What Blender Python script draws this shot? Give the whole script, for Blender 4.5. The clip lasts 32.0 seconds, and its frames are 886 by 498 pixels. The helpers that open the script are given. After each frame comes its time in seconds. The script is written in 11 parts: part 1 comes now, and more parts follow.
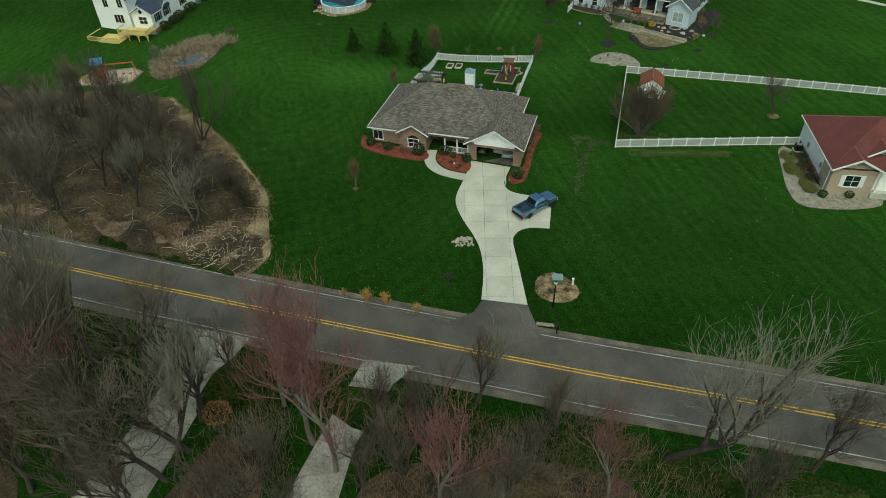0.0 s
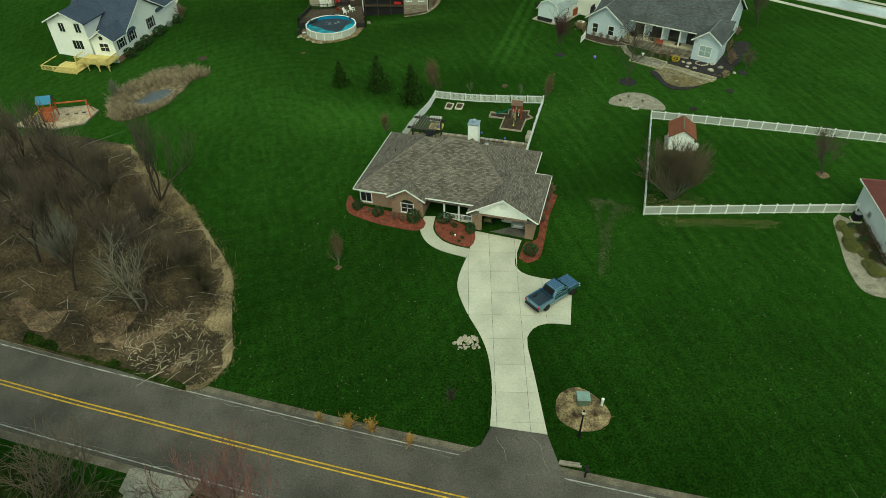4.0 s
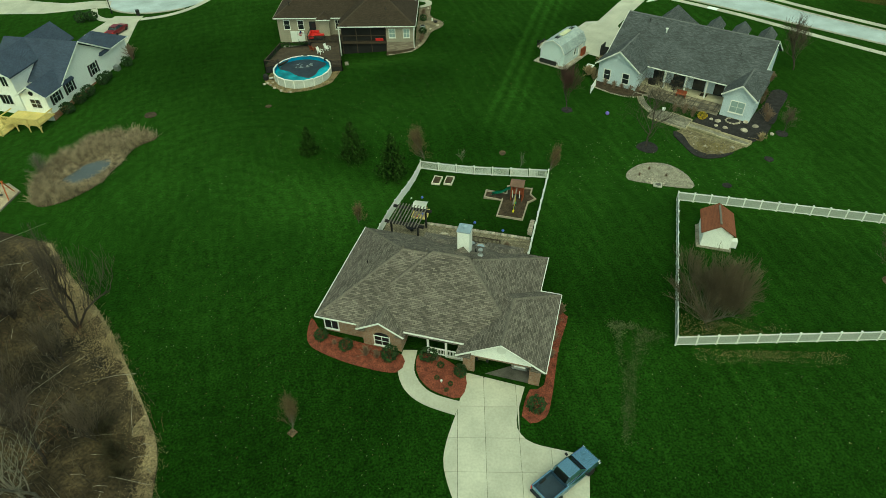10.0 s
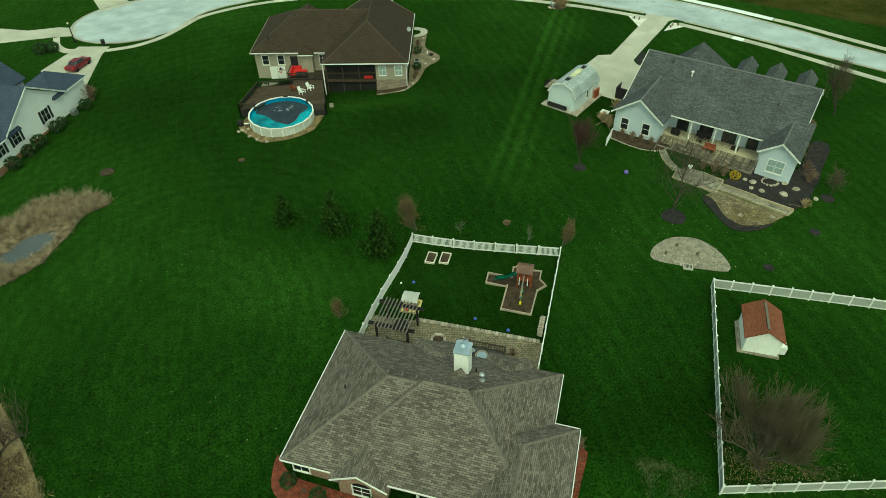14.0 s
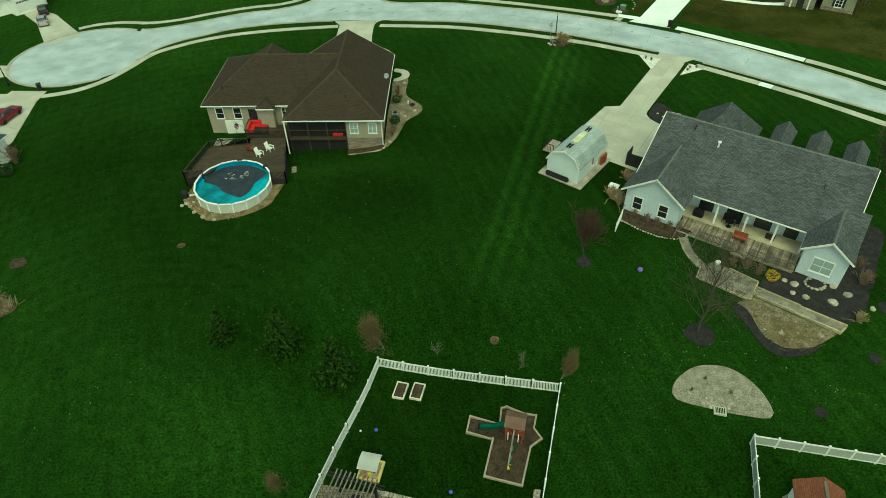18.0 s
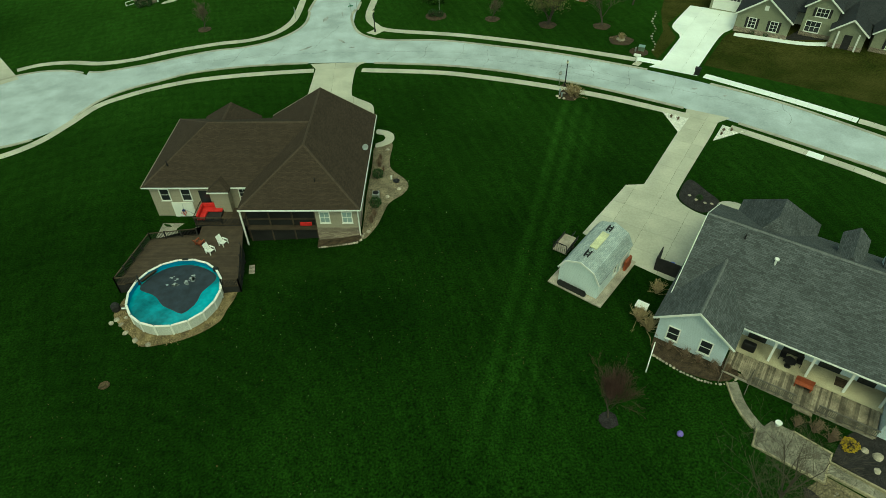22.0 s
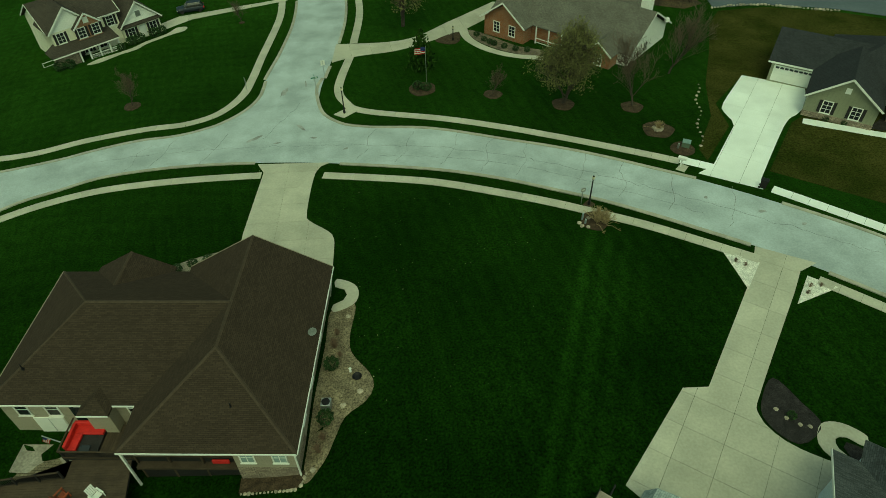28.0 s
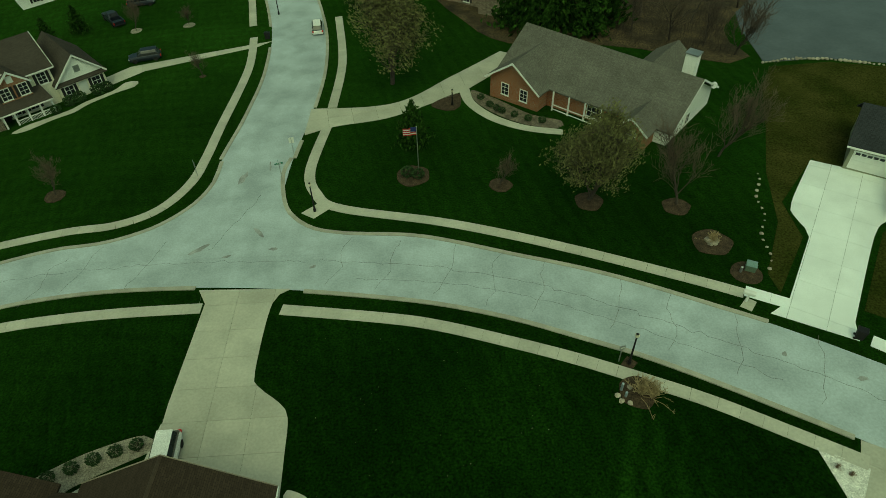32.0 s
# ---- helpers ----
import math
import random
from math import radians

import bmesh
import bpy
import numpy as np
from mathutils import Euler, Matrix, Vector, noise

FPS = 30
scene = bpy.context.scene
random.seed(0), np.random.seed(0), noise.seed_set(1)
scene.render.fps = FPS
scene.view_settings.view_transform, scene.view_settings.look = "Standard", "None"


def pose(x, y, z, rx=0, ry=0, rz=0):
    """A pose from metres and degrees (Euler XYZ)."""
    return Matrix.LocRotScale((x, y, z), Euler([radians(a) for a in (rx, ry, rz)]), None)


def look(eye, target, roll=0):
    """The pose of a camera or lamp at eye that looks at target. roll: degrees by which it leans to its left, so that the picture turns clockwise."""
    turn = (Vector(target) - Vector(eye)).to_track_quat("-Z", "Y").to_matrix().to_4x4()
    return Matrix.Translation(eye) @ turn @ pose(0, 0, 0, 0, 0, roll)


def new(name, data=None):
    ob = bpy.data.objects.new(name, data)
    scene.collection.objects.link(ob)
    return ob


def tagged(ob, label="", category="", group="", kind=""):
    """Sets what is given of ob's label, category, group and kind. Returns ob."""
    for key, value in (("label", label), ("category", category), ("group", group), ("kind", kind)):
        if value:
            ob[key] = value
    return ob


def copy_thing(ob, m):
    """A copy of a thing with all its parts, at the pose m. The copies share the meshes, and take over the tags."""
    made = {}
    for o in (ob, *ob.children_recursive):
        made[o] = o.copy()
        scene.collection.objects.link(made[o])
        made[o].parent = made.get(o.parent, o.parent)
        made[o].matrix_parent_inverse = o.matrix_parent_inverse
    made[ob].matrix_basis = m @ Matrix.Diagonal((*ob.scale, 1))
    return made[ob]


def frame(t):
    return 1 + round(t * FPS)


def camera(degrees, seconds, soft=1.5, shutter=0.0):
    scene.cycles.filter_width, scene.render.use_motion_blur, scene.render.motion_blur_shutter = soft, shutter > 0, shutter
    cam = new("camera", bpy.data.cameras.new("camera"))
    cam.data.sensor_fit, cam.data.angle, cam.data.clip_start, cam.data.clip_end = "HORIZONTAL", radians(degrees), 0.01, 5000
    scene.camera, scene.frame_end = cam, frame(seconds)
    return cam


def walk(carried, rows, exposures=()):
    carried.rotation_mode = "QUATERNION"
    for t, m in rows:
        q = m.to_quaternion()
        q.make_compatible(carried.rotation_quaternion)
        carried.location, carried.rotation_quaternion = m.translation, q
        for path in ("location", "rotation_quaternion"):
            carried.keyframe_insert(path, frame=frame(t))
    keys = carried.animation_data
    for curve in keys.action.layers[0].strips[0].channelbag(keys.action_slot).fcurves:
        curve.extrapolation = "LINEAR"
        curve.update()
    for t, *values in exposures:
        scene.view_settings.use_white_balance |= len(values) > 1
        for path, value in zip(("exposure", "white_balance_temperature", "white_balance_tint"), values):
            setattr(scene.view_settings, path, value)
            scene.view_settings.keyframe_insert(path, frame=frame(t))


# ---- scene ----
cam = camera(68.45, 32.0, soft=0.6)
PATH = [
    (0, (-13.79, -79.79, 46.85), (-13.53, -33.69, 8.46), -1.77),
    (1, (-13.72, -75.40, 46.39), (-13.30, -29.21, 8.10), -1.58),
    (2, (-13.82, -71.23, 45.87), (-13.20, -24.96, 7.67), -1.18),
    (3, (-13.99, -67.21, 45.68), (-13.16, -21.00, 7.42), -0.88),
    (3.5, (-14.01, -65.39, 45.78), (-13.22, -19.22, 7.46), -0.90),
    (5.5, (-14.13, -59.04, 46.43), (-12.82, -13.22, 7.72), -0.99),
    (6, (-14.22, -57.58, 46.53), (-12.86, -11.85, 7.71), -0.94),
    (7, (-14.03, -54.42, 46.54), (-12.77, -8.75, 7.65), -0.90),
    (8, (-13.32, -50.72, 46.70), (-12.15, -5.13, 7.71), -0.94),
    (9, (-12.53, -46.90, 47.08), (-11.48, -1.46, 7.90), -1.11),
    (10, (-11.93, -43.10, 47.47), (-11.00, 2.16, 8.09), -1.29),
    (11, (-11.65, -39.40, 47.70), (-10.77, 5.76, 8.21), -1.34),
    (12, (-11.29, -35.75, 47.82), (-10.45, 9.33, 8.24), -1.43),
    (13, (-11.14, -32.08, 47.87), (-10.25, 12.93, 8.21), -1.41),
    (14, (-10.85, -28.05, 47.90), (-9.95, 16.85, 8.11), -1.40),
    (14.5, (-10.53, -25.93, 47.91), (-9.66, 18.90, 8.04), -1.41),
    (16.5, (-8.79, -17.04, 48.01), (-7.86, 27.57, 7.89), -1.38),
    (17, (-8.37, -14.75, 47.99), (-7.49, 29.81, 7.82), -1.40),
    (18, (-7.65, -9.91, 47.81), (-6.87, 34.58, 7.56), -1.44),
    (19, (-7.01, -5.12, 47.82), (-6.31, 39.26, 7.44), -1.60),
    (20, (-6.62, -0.28, 48.05), (-5.87, 43.85, 7.40), -1.64),
    (21, (-6.34, 4.66, 48.10), (-5.45, 48.64, 7.29), -1.46),
    (22, (-6.08, 9.67, 48.13), (-5.12, 53.44, 7.11), -1.27),
    (23, (-5.80, 14.58, 48.08), (-4.81, 58.23, 6.93), -1.24),
    (24, (-5.30, 19.12, 47.92), (-4.37, 62.77, 6.77), -1.25),
    (25, (-4.75, 23.40, 47.80), (-3.84, 67.00, 6.59), -1.38),
    (25.5, (-4.47, 25.79, 47.66), (-3.55, 69.33, 6.39), -1.35),
    (27.5, (-3.46, 36.25, 46.96), (-2.59, 79.55, 5.43), -1.37),
    (28, (-3.26, 38.99, 46.78), (-2.42, 82.25, 5.22), -1.40),
    (29, (-2.96, 44.59, 46.46), (-2.18, 87.75, 4.79), -1.47),
    (30, (-2.70, 50.16, 46.16), (-1.98, 93.24, 4.40), -1.51),
    (31, (-2.35, 55.59, 45.70), (-1.58, 98.63, 3.91), -1.41),
    (32, (-1.61, 61.03, 45.02), (-1.10, 104.16, 3.31), -1.49),
]

EXPOSURES = [(0, -0.38, 6100, -17), (3, -0.22, 6600, -24), (6, -0.22, 6900, -36), (14, -0.14, 7000, -40), (20, -0.28, 7150, -43), (25, -0.62, 7500, -46), (28, -0.84, 7900, -51), (32, -1.03, 7950, -52)]
walk(cam, [(t, look(eye, target, roll)) for t, eye, target, roll in PATH], EXPOSURES)

# overcast daylight
world = bpy.data.worlds.new("overcast_sky")
scene.world = world
world.use_nodes = True
wn = world.node_tree
sky = wn.nodes.new("ShaderNodeTexSky")
sky.sky_type, sky.sun_disc = "NISHITA", False
sky.sun_elevation, sky.sun_rotation = radians(60), radians(180)
sky.dust_density, sky.air_density, sky.ozone_density = 7.0, 1.0, 0.6
wn.links.new(sky.outputs[0], wn.nodes["Background"].inputs[0])
wn.nodes["Background"].inputs[1].default_value = 0.15
sun = new("sun", bpy.data.lights.new("sun", "SUN"))
sun.data.energy, sun.data.angle, sun.data.color = 1.0, radians(150), (1.0, 0.97, 0.9)
sun.matrix_world = look((0, 0, 100), (-4, 60, 0))


# ---- materials ----
def material(name, base, rough=0.85, metal=0.0, vary=0.25, scale=0.6, fine=0.2, fine_scale=12.0, bump=0.3, second=None, spec=0.3):
    """A surface with two scales of variation and fine relief, in metres."""
    m = bpy.data.materials.new(name)
    m.use_nodes = True
    nt = m.node_tree
    n, ln = nt.nodes, nt.links
    bs = n["Principled BSDF"]
    bs.inputs["Roughness"].default_value = rough
    bs.inputs["Metallic"].default_value = metal
    bs.inputs["Specular IOR Level"].default_value = spec
    tc = n.new("ShaderNodeTexCoord")
    big = n.new("ShaderNodeTexNoise")
    big.inputs["Scale"].default_value, big.inputs["Detail"].default_value = scale, 5.0
    small = n.new("ShaderNodeTexNoise")
    small.inputs["Scale"].default_value, small.inputs["Detail"].default_value = fine_scale, 4.0
    ln.new(tc.outputs["Object"], big.inputs["Vector"])
    ln.new(tc.outputs["Object"], small.inputs["Vector"])
    mix = n.new("ShaderNodeMix")
    mix.data_type = "RGBA"
    dark = tuple(c * (1 - vary) for c in base)
    light = second or tuple(min(1.0, c * (1 + vary)) for c in base)
    mix.inputs["A"].default_value, mix.inputs["B"].default_value = (*dark, 1), (*light, 1)
    ramp = n.new("ShaderNodeMapRange")
    ramp.inputs["From Min"].default_value, ramp.inputs["From Max"].default_value = 0.32, 0.68
    ln.new(big.outputs["Fac"], ramp.inputs["Value"])
    ln.new(ramp.outputs[0], mix.inputs["Factor"])
    mul = n.new("ShaderNodeMix")
    mul.data_type, mul.blend_type = "RGBA", "MULTIPLY"
    mul.inputs["Factor"].default_value = 1.0
    fr = n.new("ShaderNodeMapRange")
    fr.inputs["From Min"].default_value, fr.inputs["From Max"].default_value = 0.3, 0.7
    fr.inputs["To Min"].default_value, fr.inputs["To Max"].default_value = 1 - fine, 1 + fine
    ln.new(small.outputs["Fac"], fr.inputs["Value"])
    ln.new(mix.outputs["Result"], mul.inputs["A"])
    ln.new(fr.outputs[0], mul.inputs["B"])
    ln.new(mul.outputs["Result"], bs.inputs["Base Color"])
    if bump:
        bp = n.new("ShaderNodeBump")
        bp.inputs["Strength"].default_value, bp.inputs["Distance"].default_value = bump, 0.03
        ln.new(small.outputs["Fac"], bp.inputs["Height"])
        ln.new(bp.outputs[0], bs.inputs["Normal"])
    m["colour_out"] = mul.name
    return m


def tint_random(m, amount=0.12):
    """Each object of the material a little lighter or darker."""
    nt = m.node_tree
    n, ln = nt.nodes, nt.links
    info = n.new("ShaderNodeObjectInfo")
    r = n.new("ShaderNodeMapRange")
    r.inputs["To Min"].default_value, r.inputs["To Max"].default_value = 1 - amount, 1 + amount
    ln.new(info.outputs["Random"], r.inputs["Value"])
    mul = n.new("ShaderNodeMix")
    mul.data_type, mul.blend_type = "RGBA", "MULTIPLY"
    mul.inputs["Factor"].default_value = 1.0
    ln.new(n[m["colour_out"]].outputs["Result"], mul.inputs["A"])
    ln.new(r.outputs[0], mul.inputs["B"])
    ln.new(mul.outputs["Result"], n["Principled BSDF"].inputs["Base Color"])
    return m


def coursed(name, a, b, joint, width, height, gap=0.01, rough=0.9, squash=0.5, bump=0.5, grain=6.0, stain=0.15):
    """Courses (shingles, bricks, lap siding) on the UV map, which is in metres."""
    m = bpy.data.materials.new(name)
    m.use_nodes = True
    nt = m.node_tree
    n, ln = nt.nodes, nt.links
    bs = n["Principled BSDF"]
    bs.inputs["Roughness"].default_value, bs.inputs["Specular IOR Level"].default_value = rough, 0.2
    tc = n.new("ShaderNodeTexCoord")
    br = n.new("ShaderNodeTexBrick")
    br.offset = squash
    br.inputs["Color1"].default_value, br.inputs["Color2"].default_value, br.inputs["Mortar"].default_value = (*a, 1), (*b, 1), (*joint, 1)
    br.inputs["Scale"].default_value, br.inputs["Mortar Size"].default_value, br.inputs["Mortar Smooth"].default_value = 1.0, gap, 0.2
    br.inputs["Brick Width"].default_value, br.inputs["Row Height"].default_value = width, height
    ln.new(tc.outputs["UV"], br.inputs["Vector"])
    no = n.new("ShaderNodeTexNoise")
    no.inputs["Scale"].default_value, no.inputs["Detail"].default_value = 0.5, 6.0
    ln.new(tc.outputs["Object"], no.inputs["Vector"])
    gr = n.new("ShaderNodeTexNoise")
    gr.inputs["Scale"].default_value, gr.inputs["Detail"].default_value = grain, 3.0
    ln.new(tc.outputs["Object"], gr.inputs["Vector"])
    add = n.new("ShaderNodeMath")
    ln.new(no.outputs["Fac"], add.inputs[0])
    ln.new(gr.outputs["Fac"], add.inputs[1])
    mr = n.new("ShaderNodeMapRange")
    mr.inputs["From Min"].default_value, mr.inputs["From Max"].default_value = 0.7, 1.3
    mr.inputs["To Min"].default_value, mr.inputs["To Max"].default_value = 1 - stain, 1 + stain
    ln.new(add.outputs[0], mr.inputs["Value"])
    mul = n.new("ShaderNodeMix")
    mul.data_type, mul.blend_type = "RGBA", "MULTIPLY"
    mul.inputs["Factor"].default_value = 1.0
    ln.new(br.outputs["Color"], mul.inputs["A"])
    ln.new(mr.outputs[0], mul.inputs["B"])
    ln.new(mul.outputs["Result"], bs.inputs["Base Color"])
    bp = n.new("ShaderNodeBump")
    bp.inputs["Strength"].default_value, bp.inputs["Distance"].default_value, bp.invert = bump, 0.015, True
    ln.new(br.outputs["Fac"], bp.inputs["Height"])
    ln.new(bp.outputs[0], bs.inputs["Normal"])
    return m


def lawn_material():
    """Mown grass: mowing stripes, dry patches and clumps."""
    m = material("mown_grass", (0.0081, 0.0253, 0.0031), 1.0, vary=0.22, scale=0.09, fine=0.8, fine_scale=5.5, bump=1.0, second=(0.0112, 0.032, 0.0041), spec=0.0)
    bs = m.node_tree.nodes["Principled BSDF"]
    bs.inputs["Sheen Weight"].default_value, bs.inputs["Sheen Roughness"].default_value = 0.3, 0.5
    bs.inputs["Sheen Tint"].default_value = (0.27, 0.62, 0.1, 1)
    nt = m.node_tree
    n, ln = nt.nodes, nt.links
    tc = n.new("ShaderNodeTexCoord")
    mp = n.new("ShaderNodeMapping")
    mp.inputs["Rotation"].default_value = (0, 0, radians(-14))
    ln.new(tc.outputs["Object"], mp.inputs["Vector"])
    wv = n.new("ShaderNodeTexWave")
    wv.inputs["Scale"].default_value, wv.inputs["Distortion"].default_value, wv.inputs["Detail"].default_value = 0.16, 2.2, 1.0
    wv.inputs["Detail Scale"].default_value = 0.25
    ln.new(mp.outputs[0], wv.inputs["Vector"])
    patch = n.new("ShaderNodeTexNoise")
    patch.inputs["Scale"].default_value, patch.inputs["Detail"].default_value = 0.035, 3.0
    ln.new(tc.outputs["Object"], patch.inputs["Vector"])
    a = n.new("ShaderNodeMapRange")
    a.inputs["To Min"].default_value, a.inputs["To Max"].default_value = 0.945, 1.055
    ring = n.new("ShaderNodeTexWave")
    ring.wave_type, ring.rings_direction = "RINGS", "Z"
    ring.inputs["Scale"].default_value, ring.inputs["Distortion"].default_value, ring.inputs["Detail"].default_value = 0.19, 4.0, 3.0
    ring.inputs["Detail Scale"].default_value = 0.3
    rp = n.new("ShaderNodeMapping")
    rp.inputs["Location"].default_value, rp.inputs["Scale"].default_value = (36, -9, 0), (1, 0.72, 0)
    ln.new(tc.outputs["Object"], rp.inputs["Vector"])
    ln.new(rp.outputs[0], ring.inputs["Vector"])
    xyz = n.new("ShaderNodeSeparateXYZ")
    ln.new(tc.outputs["Object"], xyz.inputs[0])
    side = n.new("ShaderNodeMapRange")
    side.inputs["From Min"].default_value, side.inputs["From Max"].default_value = -16, -4
    ln.new(xyz.outputs["X"], side.inputs["Value"])
    pick = n.new("ShaderNodeMix")
    ln.new(side.outputs[0], pick.inputs["Factor"])
    ln.new(ring.outputs["Fac"], pick.inputs["A"])
    ln.new(wv.outputs["Fac"], pick.inputs["B"])
    ln.new(pick.outputs["Result"], a.inputs["Value"])
    # freshly mown swaths along the lot line
    lot = n.new("ShaderNodeMapping")
    lot.inputs["Location"].default_value, lot.inputs["Rotation"].default_value = (15.5, 0, 0), (0, 0, radians(17.8))
    ln.new(tc.outputs["Object"], lot.inputs["Vector"])
    lx = n.new("ShaderNodeSeparateXYZ")
    ln.new(lot.outputs[0], lx.inputs[0])
    swath = n.new("ShaderNodeTexWave")
    swath.inputs["Scale"].default_value, swath.inputs["Distortion"].default_value, swath.inputs["Detail"].default_value = 0.17, 0.8, 1.0
    ln.new(lot.outputs[0], swath.inputs["Vector"])
    ends = []
    for axis, lo, hi in (("X", -0.6, 0.2), ("X", 8, 2), ("Y", 27, 38), ("Y", 89, 86)):
        e = n.new("ShaderNodeMapRange")
        e.inputs["From Min"].default_value, e.inputs["From Max"].default_value = lo, hi
        ln.new(lx.outputs[axis], e.inputs["Value"])
        if ends:
            k = n.new("ShaderNodeMath")
            k.operation = "MULTIPLY"
            ln.new(ends[-1], k.inputs[0])
            ln.new(e.outputs[0], k.inputs[1])
            ends.append(k.outputs[0])
        else:
            ends.append(e.outputs[0])
    sw = n.new("ShaderNodeMath")
    sw.operation = "MULTIPLY"
    ln.new(swath.outputs["Fac"], sw.inputs[0])
    ln.new(ends[-1], sw.inputs[1])
    gain = n.new("ShaderNodeMath")
    gain.operation = "MULTIPLY_ADD"
    gain.inputs[1].default_value, gain.inputs[2].default_value = 0.55, 1.0
    ln.new(sw.outputs[0], gain.inputs[0])
    # strokes left by the mower, longer than wide
    dash = n.new("ShaderNodeMapping")
    dash.inputs["Scale"].default_value = (1.6, 0.22, 1)
    ln.new(mp.outputs[0], dash.inputs["Vector"])
    stroke = n.new("ShaderNodeTexNoise")
    stroke.inputs["Scale"].default_value, stroke.inputs["Detail"].default_value, stroke.inputs["Distortion"].default_value = 1.0, 4.0, 0.6
    ln.new(dash.outputs[0], stroke.inputs["Vector"])
    sk = n.new("ShaderNodeMapRange")
    sk.inputs["From Min"].default_value, sk.inputs["From Max"].default_value = 0.3, 0.7
    sk.inputs["To Min"].default_value, sk.inputs["To Max"].default_value = 0.86, 1.14
    ln.new(stroke.outputs["Fac"], sk.inputs["Value"])
    clump = n.new("ShaderNodeTexNoise")
    clump.inputs["Scale"].default_value, clump.inputs["Detail"].default_value = 1.3, 8.0
    ln.new(tc.outputs["Object"], clump.inputs["Vector"])
    cl = n.new("ShaderNodeMapRange")
    cl.inputs["From Min"].default_value, cl.inputs["From Max"].default_value = 0.3, 0.7
    cl.inputs["To Min"].default_value, cl.inputs["To Max"].default_value = 0.84, 1.16
    ln.new(clump.outputs["Fac"], cl.inputs["Value"])
    # from y 24 to 52 the later views' dimming is put into the colour
    far_dim = n.new("ShaderNodeMapRange")
    far_dim.inputs["From Min"].default_value, far_dim.inputs["From Max"].default_value = 24, 52
    far_dim.inputs["To Min"].default_value, far_dim.inputs["To Max"].default_value = 1.0, 0.58
    ln.new(xyz.outputs["Y"], far_dim.inputs["Value"])
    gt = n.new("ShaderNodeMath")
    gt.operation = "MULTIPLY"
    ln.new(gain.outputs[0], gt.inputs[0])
    ln.new(far_dim.outputs[0], gt.inputs[1])
    # longer, darker grass inside the fenced back yard
    yard = n.new("ShaderNodeMapping")
    yard.inputs["Rotation"].default_value = (0, 0, radians(16))
    ln.new(tc.outputs["Object"], yard.inputs["Vector"])
    yx = n.new("ShaderNodeSeparateXYZ")
    ln.new(yard.outputs[0], yx.inputs[0])
    held = None
    for axis, lo, hi in (("X", -20.2, -19.9), ("X", -3.7, -4.0), ("Y", 7.5, 8.0), ("Y", 23.2, 22.8)):
        e = n.new("ShaderNodeMapRange")
        e.inputs["From Min"].default_value, e.inputs["From Max"].default_value = lo, hi
        ln.new(yx.outputs[axis], e.inputs["Value"])
        if held:
            k = n.new("ShaderNodeMath")
            k.operation = "MULTIPLY"
            ln.new(held, k.inputs[0])
            ln.new(e.outputs[0], k.inputs[1])
            held = k.outputs[0]
        else:
            held = e.outputs[0]
    deep = n.new("ShaderNodeMath")
    deep.operation = "MULTIPLY_ADD"
    deep.inputs[1].default_value, deep.inputs[2].default_value = -0.27, 1.0
    ln.new(held, deep.inputs[0])
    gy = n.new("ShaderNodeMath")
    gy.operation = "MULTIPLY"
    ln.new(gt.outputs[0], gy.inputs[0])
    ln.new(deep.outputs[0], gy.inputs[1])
    gk = n.new("ShaderNodeMath")
    gk.operation = "MULTIPLY"
    ln.new(gy.outputs[0], gk.inputs[0])
    ln.new(sk.outputs[0], gk.inputs[1])
    both = n.new("ShaderNodeMath")
    both.operation = "MULTIPLY"
    ln.new(gk.outputs[0], both.inputs[0])
    ln.new(cl.outputs[0], both.inputs[1])
    b = n.new("ShaderNodeMapRange")
    b.inputs["From Min"].default_value, b.inputs["From Max"].default_value = 0.35, 0.65
    b.inputs["To Min"].default_value, b.inputs["To Max"].default_value = 0.8, 1.16
    ln.new(patch.outputs["Fac"], b.inputs["Value"])
    c = n.new("ShaderNodeMath")
    c.operation = "MULTIPLY"
    ln.new(a.outputs[0], c.inputs[0])
    ln.new(b.outputs[0], c.inputs[1])
    c2 = n.new("ShaderNodeMath")
    c2.operation = "MULTIPLY"
    ln.new(c.outputs[0], c2.inputs[0])
    ln.new(both.outputs[0], c2.inputs[1])
    fuzz = n.new("ShaderNodeMath")
    fuzz.operation = "MULTIPLY"
    fuzz.inputs[1].default_value = 0.45
    ln.new(c2.outputs[0], fuzz.inputs[0])
    ln.new(fuzz.outputs[0], bs.inputs["Sheen Weight"])
    mul = n.new("ShaderNodeMix")
    mul.data_type, mul.blend_type = "RGBA", "MULTIPLY"
    mul.inputs["Factor"].default_value = 1.0
    ln.new(n[m["colour_out"]].outputs["Result"], mul.inputs["A"])
    ln.new(c2.outputs[0], mul.inputs["B"])
    ln.new(mul.outputs["Result"], n["Principled BSDF"].inputs["Base Color"])
    return m


